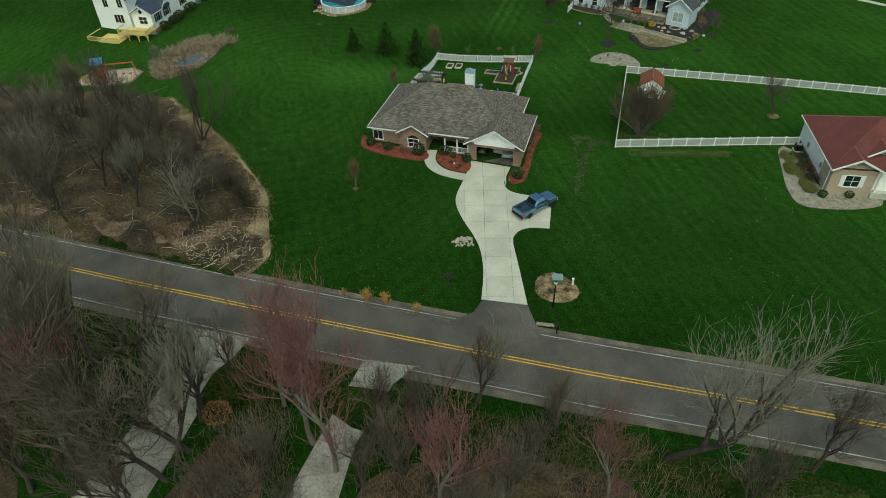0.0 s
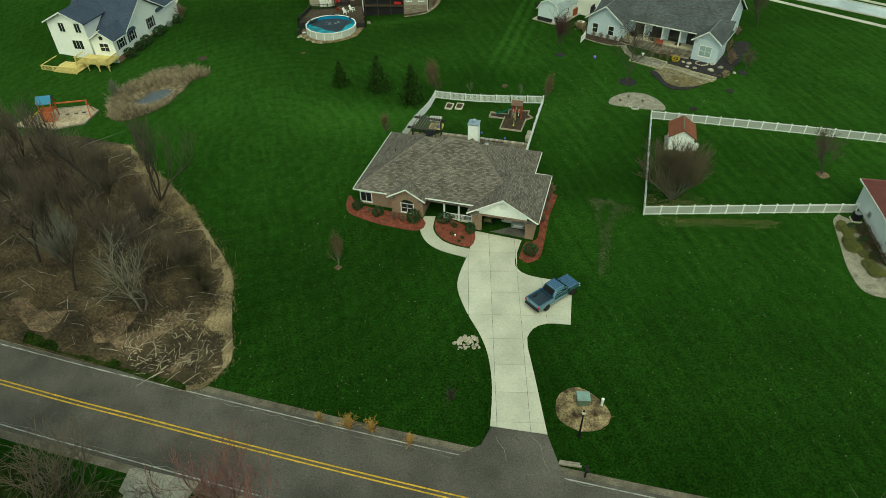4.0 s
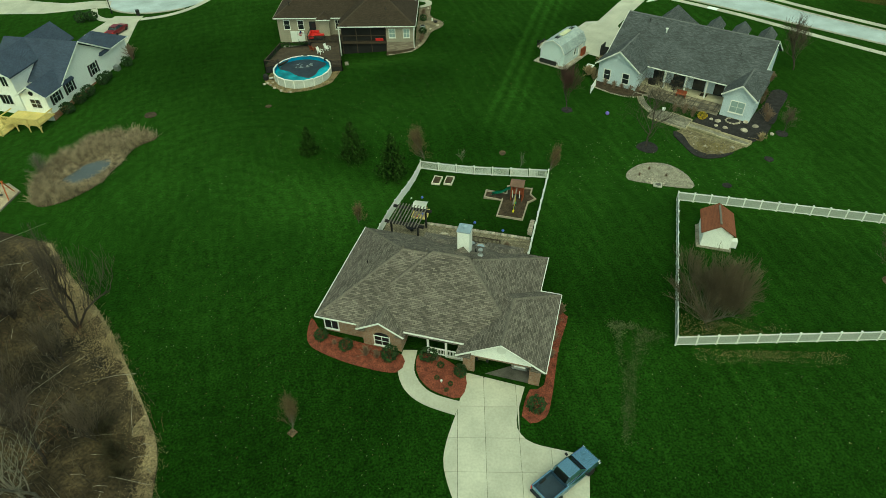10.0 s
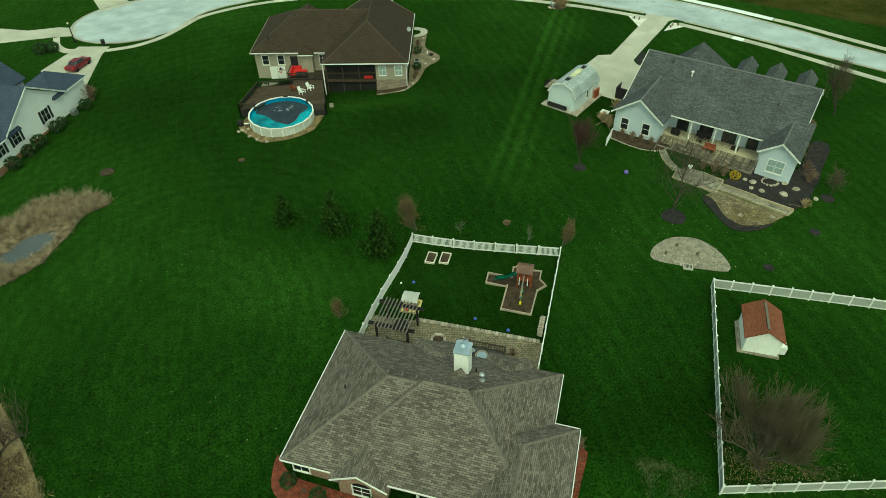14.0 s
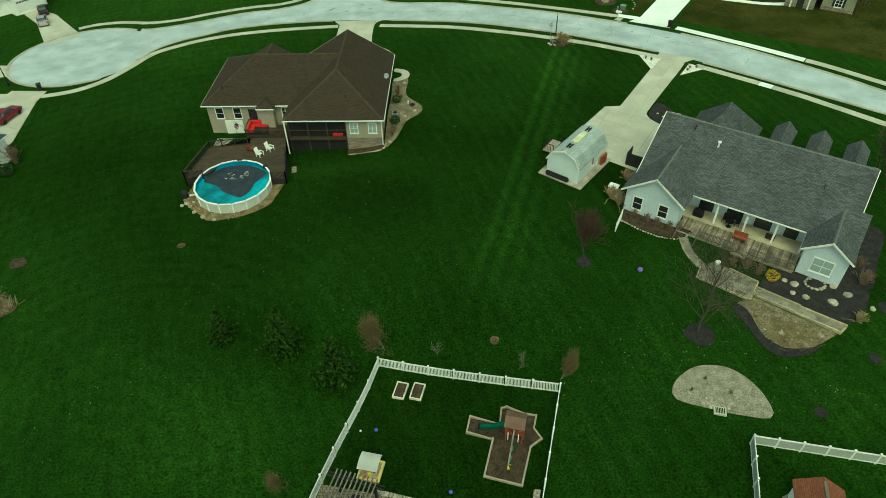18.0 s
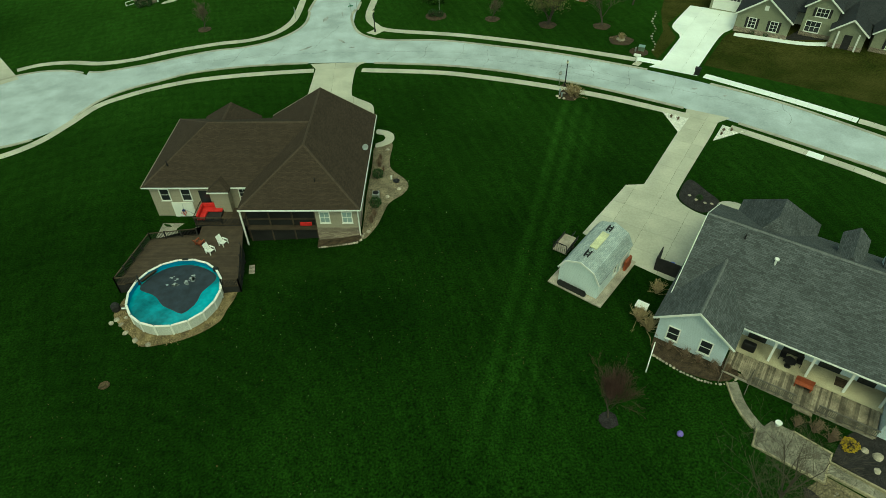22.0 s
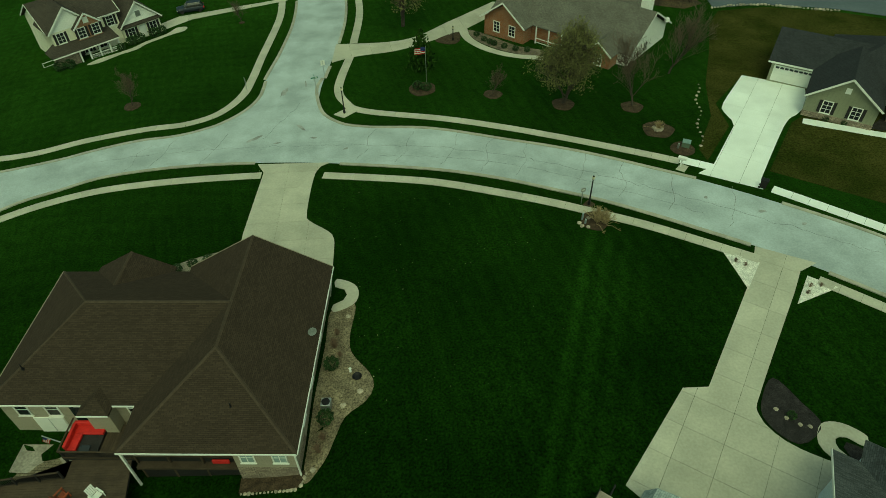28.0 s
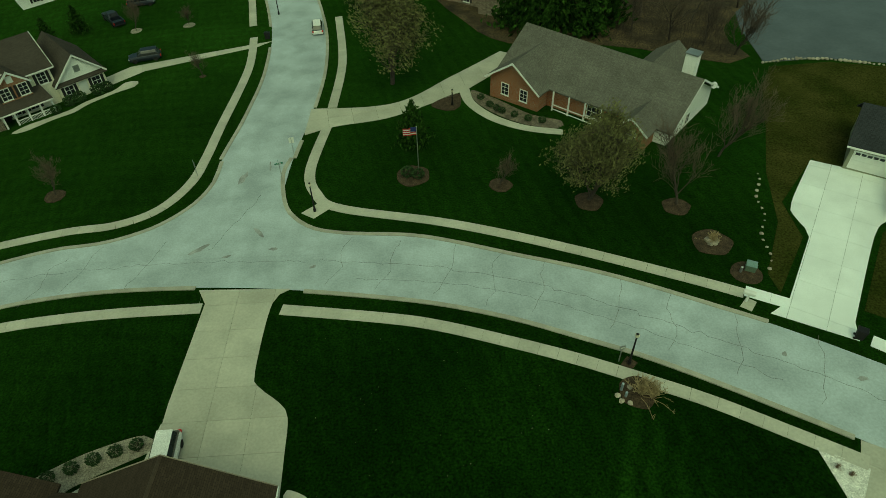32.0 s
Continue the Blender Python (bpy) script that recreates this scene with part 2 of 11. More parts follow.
GRASS = lawn_material()
ASPHALT = material("worn_asphalt", (0.084, 0.077, 0.068), 0.9, vary=0.3, scale=0.25, fine=0.3, fine_scale=9)
STREET = material("pale_street_concrete", (0.40, 0.455, 0.485), 0.9, vary=0.18, scale=0.3, fine=0.1, fine_scale=6)
CONCRETE = tint_random(material("driveway_concrete", (0.45, 0.44, 0.37), 0.9, vary=0.12, scale=0.35, fine=0.08, fine_scale=5), 0.06)
AGEDCRETE = tint_random(material("muddy_old_concrete", (0.25, 0.235, 0.2), 0.95, vary=0.3, scale=0.5, fine=0.25, fine_scale=5), 0.06)
NEWCRETE = tint_random(material("new_white_concrete", (0.82, 0.86, 0.85), 0.85, vary=0.08, scale=0.3, fine=0.05), 0.03)
KERB = tint_random(material("kerb_concrete", (0.37, 0.36, 0.3), 0.9, vary=0.15, scale=0.8, fine=0.12), 0.08)
YELLOW = material("yellow_road_paint", (0.55, 0.36, 0.03), 0.7, vary=0.25, scale=1.5, fine=0.3)
WHITEPAINT = material("white_road_paint", (0.3, 0.3, 0.28), 0.8, vary=0.5, scale=0.8, fine=0.4)
SHINGLE_TAUPE = coursed("weathered_taupe_shingles", (0.205, 0.182, 0.156), (0.088, 0.078, 0.068), (0.05, 0.044, 0.039), 0.46, 0.16, 0.014, bump=1.0, stain=0.22)
SHINGLE_BROWN = coursed("brown_shingles", (0.053, 0.039, 0.028), (0.037, 0.027, 0.019), (0.02, 0.015, 0.011), 0.4, 0.14, 0.01, bump=0.7, stain=0.12)
SHINGLE_GREY = coursed("charcoal_grey_shingles", (0.105, 0.115, 0.122), (0.06, 0.066, 0.07), (0.038, 0.042, 0.045), 0.46, 0.15, 0.012, bump=0.9, stain=0.25)
SHINGLE_NAVY = coursed("slate_blue_shingles", (0.062, 0.08, 0.125), (0.045, 0.06, 0.095), (0.025, 0.033, 0.05), 0.34, 0.14, 0.01, bump=0.7, stain=0.15)
SHINGLE_RED = coursed("burgundy_shingles", (0.16, 0.055, 0.05), (0.12, 0.042, 0.04), (0.06, 0.022, 0.02), 0.34, 0.14, 0.01, stain=0.15)
SHINGLE_BLACK = coursed("black_shingles", (0.04, 0.044, 0.05), (0.03, 0.033, 0.038), (0.015, 0.016, 0.018), 0.34, 0.14, 0.01, stain=0.15)
SHINGLE_LIGHT = coursed("pale_grey_shingles", (0.42, 0.47, 0.47), (0.3, 0.35, 0.36), (0.2, 0.23, 0.24), 0.4, 0.14, 0.012, stain=0.25)
SHINGLE_RUST = coursed("rust_red_shingles", (0.23, 0.085, 0.05), (0.18, 0.066, 0.04), (0.1, 0.036, 0.02), 0.34, 0.14, 0.01, stain=0.15)
SHINGLE_OLIVE = coursed("grey_olive_shingles", (0.15, 0.145, 0.125), (0.115, 0.11, 0.096), (0.065, 0.06, 0.053), 0.34, 0.14, 0.01, stain=0.2)
SHINGLE_DARK = coursed("dark_umber_shingles", (0.07, 0.06, 0.05), (0.052, 0.045, 0.038), (0.03, 0.026, 0.022), 0.34, 0.14, 0.01, stain=0.2)
RIDGECAP = material("ridge_cap_shingles", (0.14, 0.124, 0.106), 0.9, vary=0.2, scale=2.5, fine=0.2)
BRICK_TAN = coursed("tan_brown_brick", (0.34, 0.21, 0.14), (0.24, 0.14, 0.095), (0.38, 0.34, 0.29), 0.215, 0.075, 0.008, stain=0.12)
BRICK_CREAM = coursed("cream_tan_brick", (0.46, 0.37, 0.27), (0.4, 0.31, 0.22), (0.45, 0.4, 0.33), 0.215, 0.075, 0.008, stain=0.1)
BRICK_RED = coursed("orange_red_brick", (0.33, 0.145, 0.075), (0.25, 0.1, 0.05), (0.33, 0.28, 0.22), 0.215, 0.075, 0.008, stain=0.12)
STONE = coursed("stacked_stone", (0.36, 0.3, 0.23), (0.2, 0.16, 0.13), (0.12, 0.1, 0.09), 0.4, 0.16, 0.02, stain=0.25, bump=0.9)
SIDING_TAN = coursed("tan_lap_siding", (0.36, 0.325, 0.26), (0.35, 0.315, 0.25), (0.2, 0.18, 0.145), 3.6, 0.12, 0.007, 0.6, stain=0.06)
SIDING_WHITE = coursed("white_lap_siding", (0.94, 0.95, 0.92), (0.93, 0.94, 0.91), (0.7, 0.71, 0.69), 3.6, 0.12, 0.006, 0.6, stain=0.05)
SIDING_BLUE = coursed("pale_blue_lap_siding", (0.58, 0.66, 0.73), (0.56, 0.64, 0.71), (0.36, 0.42, 0.48), 3.6, 0.12, 0.007, 0.6, stain=0.07)
SIDING_GREEN = coursed("sage_green_lap_siding", (0.27, 0.28, 0.2), (0.255, 0.265, 0.19), (0.15, 0.155, 0.11), 3.6, 0.14, 0.007, 0.6, stain=0.07)
SIDING_CREAM = coursed("cream_lap_siding", (0.84, 0.82, 0.68), (0.82, 0.8, 0.66), (0.54, 0.52, 0.42), 3.6, 0.12, 0.006, 0.6, stain=0.06)
VINYL = material("white_vinyl", (0.78, 0.79, 0.76), 0.5, vary=0.05, scale=1.0, fine=0.03, bump=0.05)
TRIM = material("white_painted_trim", (0.78, 0.79, 0.76), 0.5, vary=0.05, scale=1.0, fine=0.03, bump=0.05)
MULCH_RED = material("red_bark_mulch", (0.15, 0.042, 0.026), 0.95, vary=0.35, scale=2.0, fine=0.6, fine_scale=11, bump=1.0)
MULCH_BLACK = material("black_bark_mulch", (0.022, 0.02, 0.021), 0.95, vary=0.35, scale=2.0, fine=0.6, fine_scale=11, bump=1.0)
MULCH_BROWN = material("brown_bark_mulch", (0.05, 0.035, 0.022), 0.95, vary=0.4, scale=2.0, fine=0.6, fine_scale=11, bump=1.0)
GRAVEL = material("river_gravel", (0.24, 0.22, 0.175), 0.9, vary=0.25, scale=1.5, fine=0.5, fine_scale=9, bump=1.0)
ROCK = tint_random(material("field_rock", (0.36, 0.32, 0.26), 0.9, vary=0.3, scale=2.5, fine=0.2, fine_scale=14), 0.3)
WHITESTONE = material("white_marble_chips", (0.66, 0.65, 0.6), 0.9, vary=0.2, scale=2.5, fine=0.35, fine_scale=12, bump=1.0)
DECKWOOD = tint_random(material("dark_brown_deck_boards", (0.056, 0.041, 0.028), 0.8, vary=0.2, scale=1.2, fine=0.15), 0.15)
GREYWOOD = tint_random(material("weathered_grey_boards", (0.27, 0.24, 0.2), 0.9, vary=0.3, scale=1.0, fine=0.25), 0.22)
NEWWOOD = tint_random(material("fresh_yellow_lumber", (0.62, 0.5, 0.19), 0.8, vary=0.12, scale=1.2, fine=0.1), 0.08)
CEDAR = tint_random(material("reddish_stained_cedar", (0.24, 0.06, 0.028), 0.8, vary=0.25, scale=1.5, fine=0.2), 0.15)
ORANGEWOOD = tint_random(material("orange_stained_timber", (0.42, 0.11, 0.04), 0.8, vary=0.2, scale=1.5, fine=0.15), 0.1)
BLACKWOOD = material("black_stained_timber", (0.022, 0.021, 0.022), 0.7, vary=0.3, scale=1.5, fine=0.2)
BARK = material("grey_bark", (0.165, 0.148, 0.12), 0.95, vary=0.3, scale=1.2, fine=0.3, fine_scale=10)
BARK_DARK = material("dark_wet_bark", (0.06, 0.048, 0.04), 0.95, vary=0.3, scale=1.2, fine=0.3, fine_scale=10)
BARK_RED = material("budding_red_twigs", (0.18, 0.085, 0.078), 0.95, vary=0.3, scale=0.6, fine=0.3, fine_scale=10)
BRUSH = material("dead_brush_and_leaf_litter", (0.036, 0.028, 0.016), 0.95, vary=0.4, scale=0.35, fine=0.6, fine_scale=4.0, bump=1.0, second=(0.088, 0.064, 0.034))
STRAW = material("dry_straw_grass", (0.34, 0.265, 0.155), 0.95, vary=0.35, scale=0.8, fine=0.4, fine_scale=7, bump=0.6)
CONIFER = material("dark_conifer_needles", (0.016, 0.04, 0.007), 0.95, vary=0.5, scale=2.2, fine=0.5, fine_scale=8, second=(0.042, 0.088, 0.016), spec=0.05)
SHRUB = material("clipped_evergreen_leaves", (0.03, 0.062, 0.018), 0.9, vary=0.4, scale=3.0, fine=0.4, fine_scale=14)
YOUNGLEAF = material("tawny_spring_leaves", (0.2, 0.15, 0.075), 0.9, vary=0.35, scale=2.0, fine=0.4, fine_scale=12)
OLIVELEAF = material("pale_olive_spring_leaves", (0.135, 0.135, 0.055), 0.9, vary=0.3, scale=1.5, fine=0.4, fine_scale=12)
GLASS = material("dark_window_glass", (0.02, 0.024, 0.028), 0.12, vary=0.3, scale=0.7, fine=0.1, bump=0, spec=0.6)
PALEGLASS = material("pale_window_glass", (0.33, 0.42, 0.42), 0.15, vary=0.15, scale=0.7, fine=0.1, bump=0, spec=0.6)
# floor base kept dark: the shade inside the garage is put into the colour
GARAGEFLOOR = material("shade_dark_garage_floor", (0.1, 0.095, 0.085), 0.7, vary=0.35, scale=0.8)
INTERIOR = material("dim_garage_interior", (0.2, 0.19, 0.175), 0.9, vary=0.3, scale=1.0)
BLACKMETAL = material("black_metal", (0.018, 0.018, 0.02), 0.5, metal=0.4, vary=0.2)
GREYMETAL = material("galvanised_metal", (0.45, 0.47, 0.48), 0.4, metal=0.8, vary=0.15)
PALEMETAL = material("pale_blue_metal_cap", (0.42, 0.5, 0.58), 0.4, metal=0.6, vary=0.15)
TRUCKBLUE = material("slate_blue_car_paint", (0.2, 0.33, 0.46), 0.22, metal=0.85, vary=0.08, bump=0, spec=0.6)
CARWHITE = material("white_car_paint", (0.8, 0.8, 0.78), 0.3, vary=0.04, bump=0, spec=0.6)
CARRED = material("dark_red_car_paint", (0.2, 0.02, 0.03), 0.3, metal=0.3, vary=0.08, bump=0, spec=0.6)
CARNAVY = material("dark_navy_car_paint", (0.02, 0.026, 0.04), 0.3, metal=0.3, vary=0.08, bump=0, spec=0.6)
CARSILVER = material("silver_car_paint", (0.5, 0.52, 0.54), 0.3, metal=0.6, vary=0.08, bump=0, spec=0.6)
RUBBER = material("black_rubber", (0.02, 0.02, 0.02), 0.85, vary=0.2)
CHROME = material("bright_chrome", (0.75, 0.75, 0.76), 0.2, metal=1.0, vary=0.05, bump=0)
REDPLASTIC = material("red_plastic", (0.5, 0.02, 0.025), 0.55, vary=0.15, scale=2)
GREENPLASTIC = material("green_plastic", (0.02, 0.17, 0.1), 0.45, vary=0.1, scale=2)
BLUEPLASTIC = material("blue_plastic", (0.08, 0.12, 0.5), 0.5, vary=0.1)
YELLOWPLASTIC = material("yellow_plastic", (0.7, 0.6, 0.03), 0.5, vary=0.1)
BLUETARP = material("blue_canvas", (0.06, 0.2, 0.34), 0.8, vary=0.15)
POOLBLUE = material("blue_pool_liner", (0.02, 0.19, 0.38), 0.5, vary=0.15)
POOLWATER = material("turquoise_pool_water", (0.035, 0.25, 0.32), 0.06, vary=0.5, scale=0.45, fine=0.12, fine_scale=3, bump=0.1, spec=0.5)
POOLCOVER = material("sunken_grey_pool_cover", (0.022, 0.03, 0.042), 0.45, vary=0.4, scale=1.2, fine=0.2, spec=0.5)
PONDWATER = material("grey_pond_water", (0.095, 0.105, 0.11), 0.12, vary=0.12, scale=0.2, fine=0.06, fine_scale=2, bump=0.05, spec=0.6)
TARGREEN = material("dull_green_metal", (0.11, 0.15, 0.11), 0.5, vary=0.15)
SCREEN = material("black_porch_screen", (0.014, 0.014, 0.014), 0.8, vary=0.3)


# ---- building tools ----
def gz(x, y):
    """Height of the ground: gently rolling."""
    u, v = max(-75, min(75, x)) / 50, max(-60, min(165, y)) / 50
    dip = 1.6 * math.exp(-((x + 34) ** 2 + (y - 52) ** 2) / 400)
    dip += 1.3 * math.exp(-((x + 70) ** 2 + (y - 41) ** 2) / 120)
    dip += 0.8 * math.exp(-((x + 36) ** 2 + (y - 66) ** 2) / 36)
    dip += 1.6 * math.exp(-((x + 12) / 16) ** 2 - ((y - 25) / 6.5) ** 2)
    dip += 1.4 * math.exp(-((x + 22) / 10) ** 4 - ((y - 63) / 5) ** 4)
    return 0.848 - dip - 0.681 * u + 2.019 * v - 0.371 * u * u + 0.664 * u * v - 0.812 * v * v


def metre_uv(bm):
    uv = bm.loops.layers.uv.verify()
    for f in bm.faces:
        n = f.normal
        if abs(n.z) > 0.97:
            a, b = Vector((1, 0, 0)), Vector((0, 1, 0))
        else:
            a = Vector((-n.y, n.x, 0)).normalized()
            b = n.cross(a)
        for lp in f.loops:
            lp[uv].uv = (lp.vert.co.dot(a), lp.vert.co.dot(b))


def mesh_of(bm, mat, smooth=False, name="mesh"):
    bm.normal_update()
    metre_uv(bm)
    me = bpy.data.meshes.new(name)
    bm.to_mesh(me)
    bm.free()
    me.materials.append(mat)
    if smooth:
        me.polygons.foreach_set("use_smooth", [True] * len(me.polygons))
    return me


def part(name, bm, mat, parent=None, label="", smooth=False):
    """One mesh object under a thing or a part (or alone)."""
    ob = new(name, mesh_of(bm, mat, smooth, name))
    if parent is not None:
        ob.parent = parent
    if label:
        ob["label"] = label
    return ob


def thing(name, m, label, category, group="", kind=""):
    ob = new(name)
    ob.empty_display_size = 0.2
    ob.matrix_world = m
    return tagged(ob, label, category, group, kind)


def on_ground(x, y, rz=0.0, dz=0.0):
    return pose(x, y, gz(x, y) + dz, 0, 0, rz)


def box(bm, x0, y0, z0, x1, y1, z1, m=None, bevel=0.0):
    vs = [bm.verts.new(((x0, x1)[i & 1], (y0, y1)[i >> 1 & 1], (z0, z1)[i >> 2])) for i in range(8)]
    fs = [bm.faces.new([vs[k] for k in q]) for q in ((0, 2, 3, 1), (4, 5, 7, 6), (0, 1, 5, 4), (2, 6, 7, 3), (0, 4, 6, 2), (1, 3, 7, 5))]
    if bevel:
        es = list({e for f in fs for e in f.edges})
        out = bmesh.ops.bevel(bm, geom=es, offset=bevel, segments=2, affect="EDGES", profile=0.5)
        vs = list({v for f in out["faces"] for v in f.verts} | {v for v in vs if v.is_valid})
    if m is not None:
        bmesh.ops.transform(bm, matrix=m, verts=vs)
    return bm


def boxes(*rows, bevel=0.0):
    bm = bmesh.new()
    for r in rows:
        box(bm, *r, bevel=bevel)
    return bm


def tube(bm, a, b, r0, r1=None, sides=6, caps=True):
    """A tapered round bar from a to b."""
    a, b = Vector(a), Vector(b)
    r1 = r0 if r1 is None else r1
    d = (b - a).normalized()
    s = d.orthogonal().normalized()
    t = d.cross(s)
    rings = []
    for p, r in ((a, r0), (b, r1)):
        rings.append([bm.verts.new(p + (s * math.cos(k * math.tau / sides) + t * math.sin(k * math.tau / sides)) * r) for k in range(sides)])
    for k in range(sides):
        bm.faces.new((rings[0][k], rings[0][(k + 1) % sides], rings[1][(k + 1) % sides], rings[1][k]))
    if caps:
        bm.faces.new(rings[0][::-1])
        bm.faces.new(rings[1])
    return bm


def lathe(bm, rows, sides=24, at=(0, 0, 0)):
    """A turned shape: rows of (radius, height)."""
    rings = []
    for r, z in rows:
        rings.append([bm.verts.new((at[0] + r * math.cos(k * math.tau / sides), at[1] + r * math.sin(k * math.tau / sides), at[2] + z)) for k in range(sides)])
    for p, q in zip(rings, rings[1:]):
        for k in range(sides):
            bm.faces.new((p[k], p[(k + 1) % sides], q[(k + 1) % sides], q[k]))
    if rows[0][0] > 1e-4:
        bm.faces.new(rings[0][::-1])
    if rows[-1][0] > 1e-4:
        bm.faces.new(rings[-1])
    return bm


def prism(bm, poly, z0, z1):
    """A flat-topped block over a plan outline."""
    area = sum(a[0] * b[1] - b[0] * a[1] for a, b in zip(poly, poly[1:] + poly[:1]))
    poly = poly if area > 0 else poly[::-1]
    lo = [bm.verts.new((x, y, z0)) for x, y in poly]
    hi = [bm.verts.new((x, y, z1)) for x, y in poly]
    k = len(poly)
    bm.faces.new(lo[::-1])
    bm.faces.new(hi)
    for i in range(k):
        bm.faces.new((lo[i], lo[(i + 1) % k], hi[(i + 1) % k], hi[i]))
    return bm


def spline(points, step=0.8, closed=False):
    """A smooth line through the points (Catmull-Rom), sampled about every step metres."""
    p = [Vector((*q, 0)) for q in points]
    n = len(p)
    out = []
    for i in range(n if closed else n - 1):
        a, b, c, d = (p[(i - 1) % n], p[i], p[(i + 1) % n], p[(i + 2) % n]) if closed else (p[max(i - 1, 0)], p[i], p[i + 1], p[min(i + 2, n - 1)])
        k = max(1, int((c - b).length / step))
        for j in range(k):
            t = j / k
            q = 0.5 * (2 * b + (c - a) * t + (2 * a - 5 * b + 4 * c - d) * t * t + (3 * b - a - 3 * c + d) * t ** 3)
            out.append((q.x, q.y))
    if not closed:
        out.append((p[-1].x, p[-1].y))
    return out


def offset(line, d):
    """The line moved d metres to its left."""
    out = []
    for i, (x, y) in enumerate(line):
        a, b = line[max(i - 1, 0)], line[min(i + 1, len(line) - 1)]
        t = Vector((b[0] - a[0], b[1] - a[1])).normalized()
        out.append((x - t.y * d, y + t.x * d))
    return out


def strip(left, right, top, thick=0.12):
    """A draped slab between two lines of equal length; top is its height over the ground."""
    bm = bmesh.new()
    rows = []
    for (ax, ay), (bx, by) in zip(left, right):
        za, zb = gz(ax, ay) + top, gz(bx, by) + top
        rows.append([bm.verts.new(v) for v in ((ax, ay, za), (bx, by, zb), (bx, by, zb - thick), (ax, ay, za - thick))])
    for p, q in zip(rows, rows[1:]):
        for k in range(4):
            bm.faces.new((p[k], q[k], q[(k + 1) % 4], p[(k + 1) % 4]))
    bm.faces.new(rows[0])
    bm.faces.new(rows[-1][::-1])
    bmesh.ops.recalc_face_normals(bm, faces=bm.faces)
    return bm


def sheet(outline, top, step=2.0, thick=0.1, rough=0.0, seed=0):
    """A draped patch over a closed plan outline, cut on a grid so that it follows the ground."""
    bm = bmesh.new()
    f = bm.faces.new([bm.verts.new((x, y, 0)) for x, y in outline])
    if f.normal.z < 0:
        f.normal_flip()
    xs, ys = [p[0] for p in outline], [p[1] for p in outline]
    for axis, lo, hi in ((0, min(xs), max(xs)), (1, min(ys), max(ys))):
        v = lo + step
        while v < hi:
            co, no = [0, 0, 0], [0, 0, 0]
            co[axis], no[axis] = v, 1
            bmesh.ops.bisect_plane(bm, geom=bm.verts[:] + bm.edges[:] + bm.faces[:], plane_co=co, plane_no=no, dist=1e-4)
            v += step
    bmesh.ops.triangulate(bm, faces=[f for f in bm.faces if len(f.verts) > 4])
    edge = {v for e in bm.edges if e.is_boundary for v in e.verts}
    for v in bm.verts:
        lift = 0.0 if v in edge else rough * (0.5 + noise.noise(Vector((v.co.x * 0.9, v.co.y * 0.9, seed))))
        v.co.z = gz(v.co.x, v.co.y) + top + lift
    rim = [e for e in bm.edges if e.is_boundary]
    out = bmesh.ops.extrude_edge_only(bm, edges=rim)
    for v in out["geom"]:
        if isinstance(v, bmesh.types.BMVert):
            v.co.z -= thick
    bm.normal_update()
    return bm


def clip(poly, co, no):
    """The part of a plan outline on the far side of a line."""
    out = []
    for p, q in zip(poly, poly[1:] + poly[:1]):
        a = (p[0] - co[0]) * no[0] + (p[1] - co[1]) * no[1]
        b = (q[0] - co[0]) * no[0] + (q[1] - co[1]) * no[1]
        if a >= 0:
            out.append(p)
        if a * b < 0:
            t = a / (a - b)
            out.append((p[0] + (q[0] - p[0]) * t, p[1] + (q[1] - p[1]) * t))
    return out


def slabs(outline, parent, mat, origin, angle, across, along, top=0.05, gap=0.012, name="slab"):
    """Concrete panels over an outline, cut by the joints: each one a piece of its own."""
    c, s = math.cos(radians(angle)), math.sin(radians(angle))
    loc = [((x - origin[0]) * c + (y - origin[1]) * s, -(x - origin[0]) * s + (y - origin[1]) * c) for x, y in outline]
    for (a0, a1) in zip(across, across[1:]):
        for (b0, b1) in zip(along, along[1:]):
            q = loc
            for co, no in (((a0 + gap, 0), (1, 0)), ((a1 - gap, 0), (-1, 0)), ((0, b0 + gap), (0, 1)), ((0, b1 - gap), (0, -1))):
                q = clip(q, co, no) if len(q) > 2 else []
            if len(q) < 3:
                continue
            w = [(origin[0] + x * c - y * s, origin[1] + x * s + y * c) for x, y in q]
            area = 0.5 * sum(a[0] * b[1] - b[0] * a[1] for a, b in zip(w, w[1:] + w[:1]))
            if abs(area) < 0.05:
                continue
            w = w if area > 0 else w[::-1]
            bm = bmesh.new()
            hi = [bm.verts.new((x, y, gz(x, y) + top)) for x, y in w]
            lo = [bm.verts.new((x, y, gz(x, y) + top - 0.12)) for x, y in w]
            bm.faces.new(hi)
            for i in range(len(w)):
                bm.faces.new((lo[i], lo[(i + 1) % len(w)], hi[(i + 1) % len(w)], hi[i]))
            part(name, bm, mat, parent)


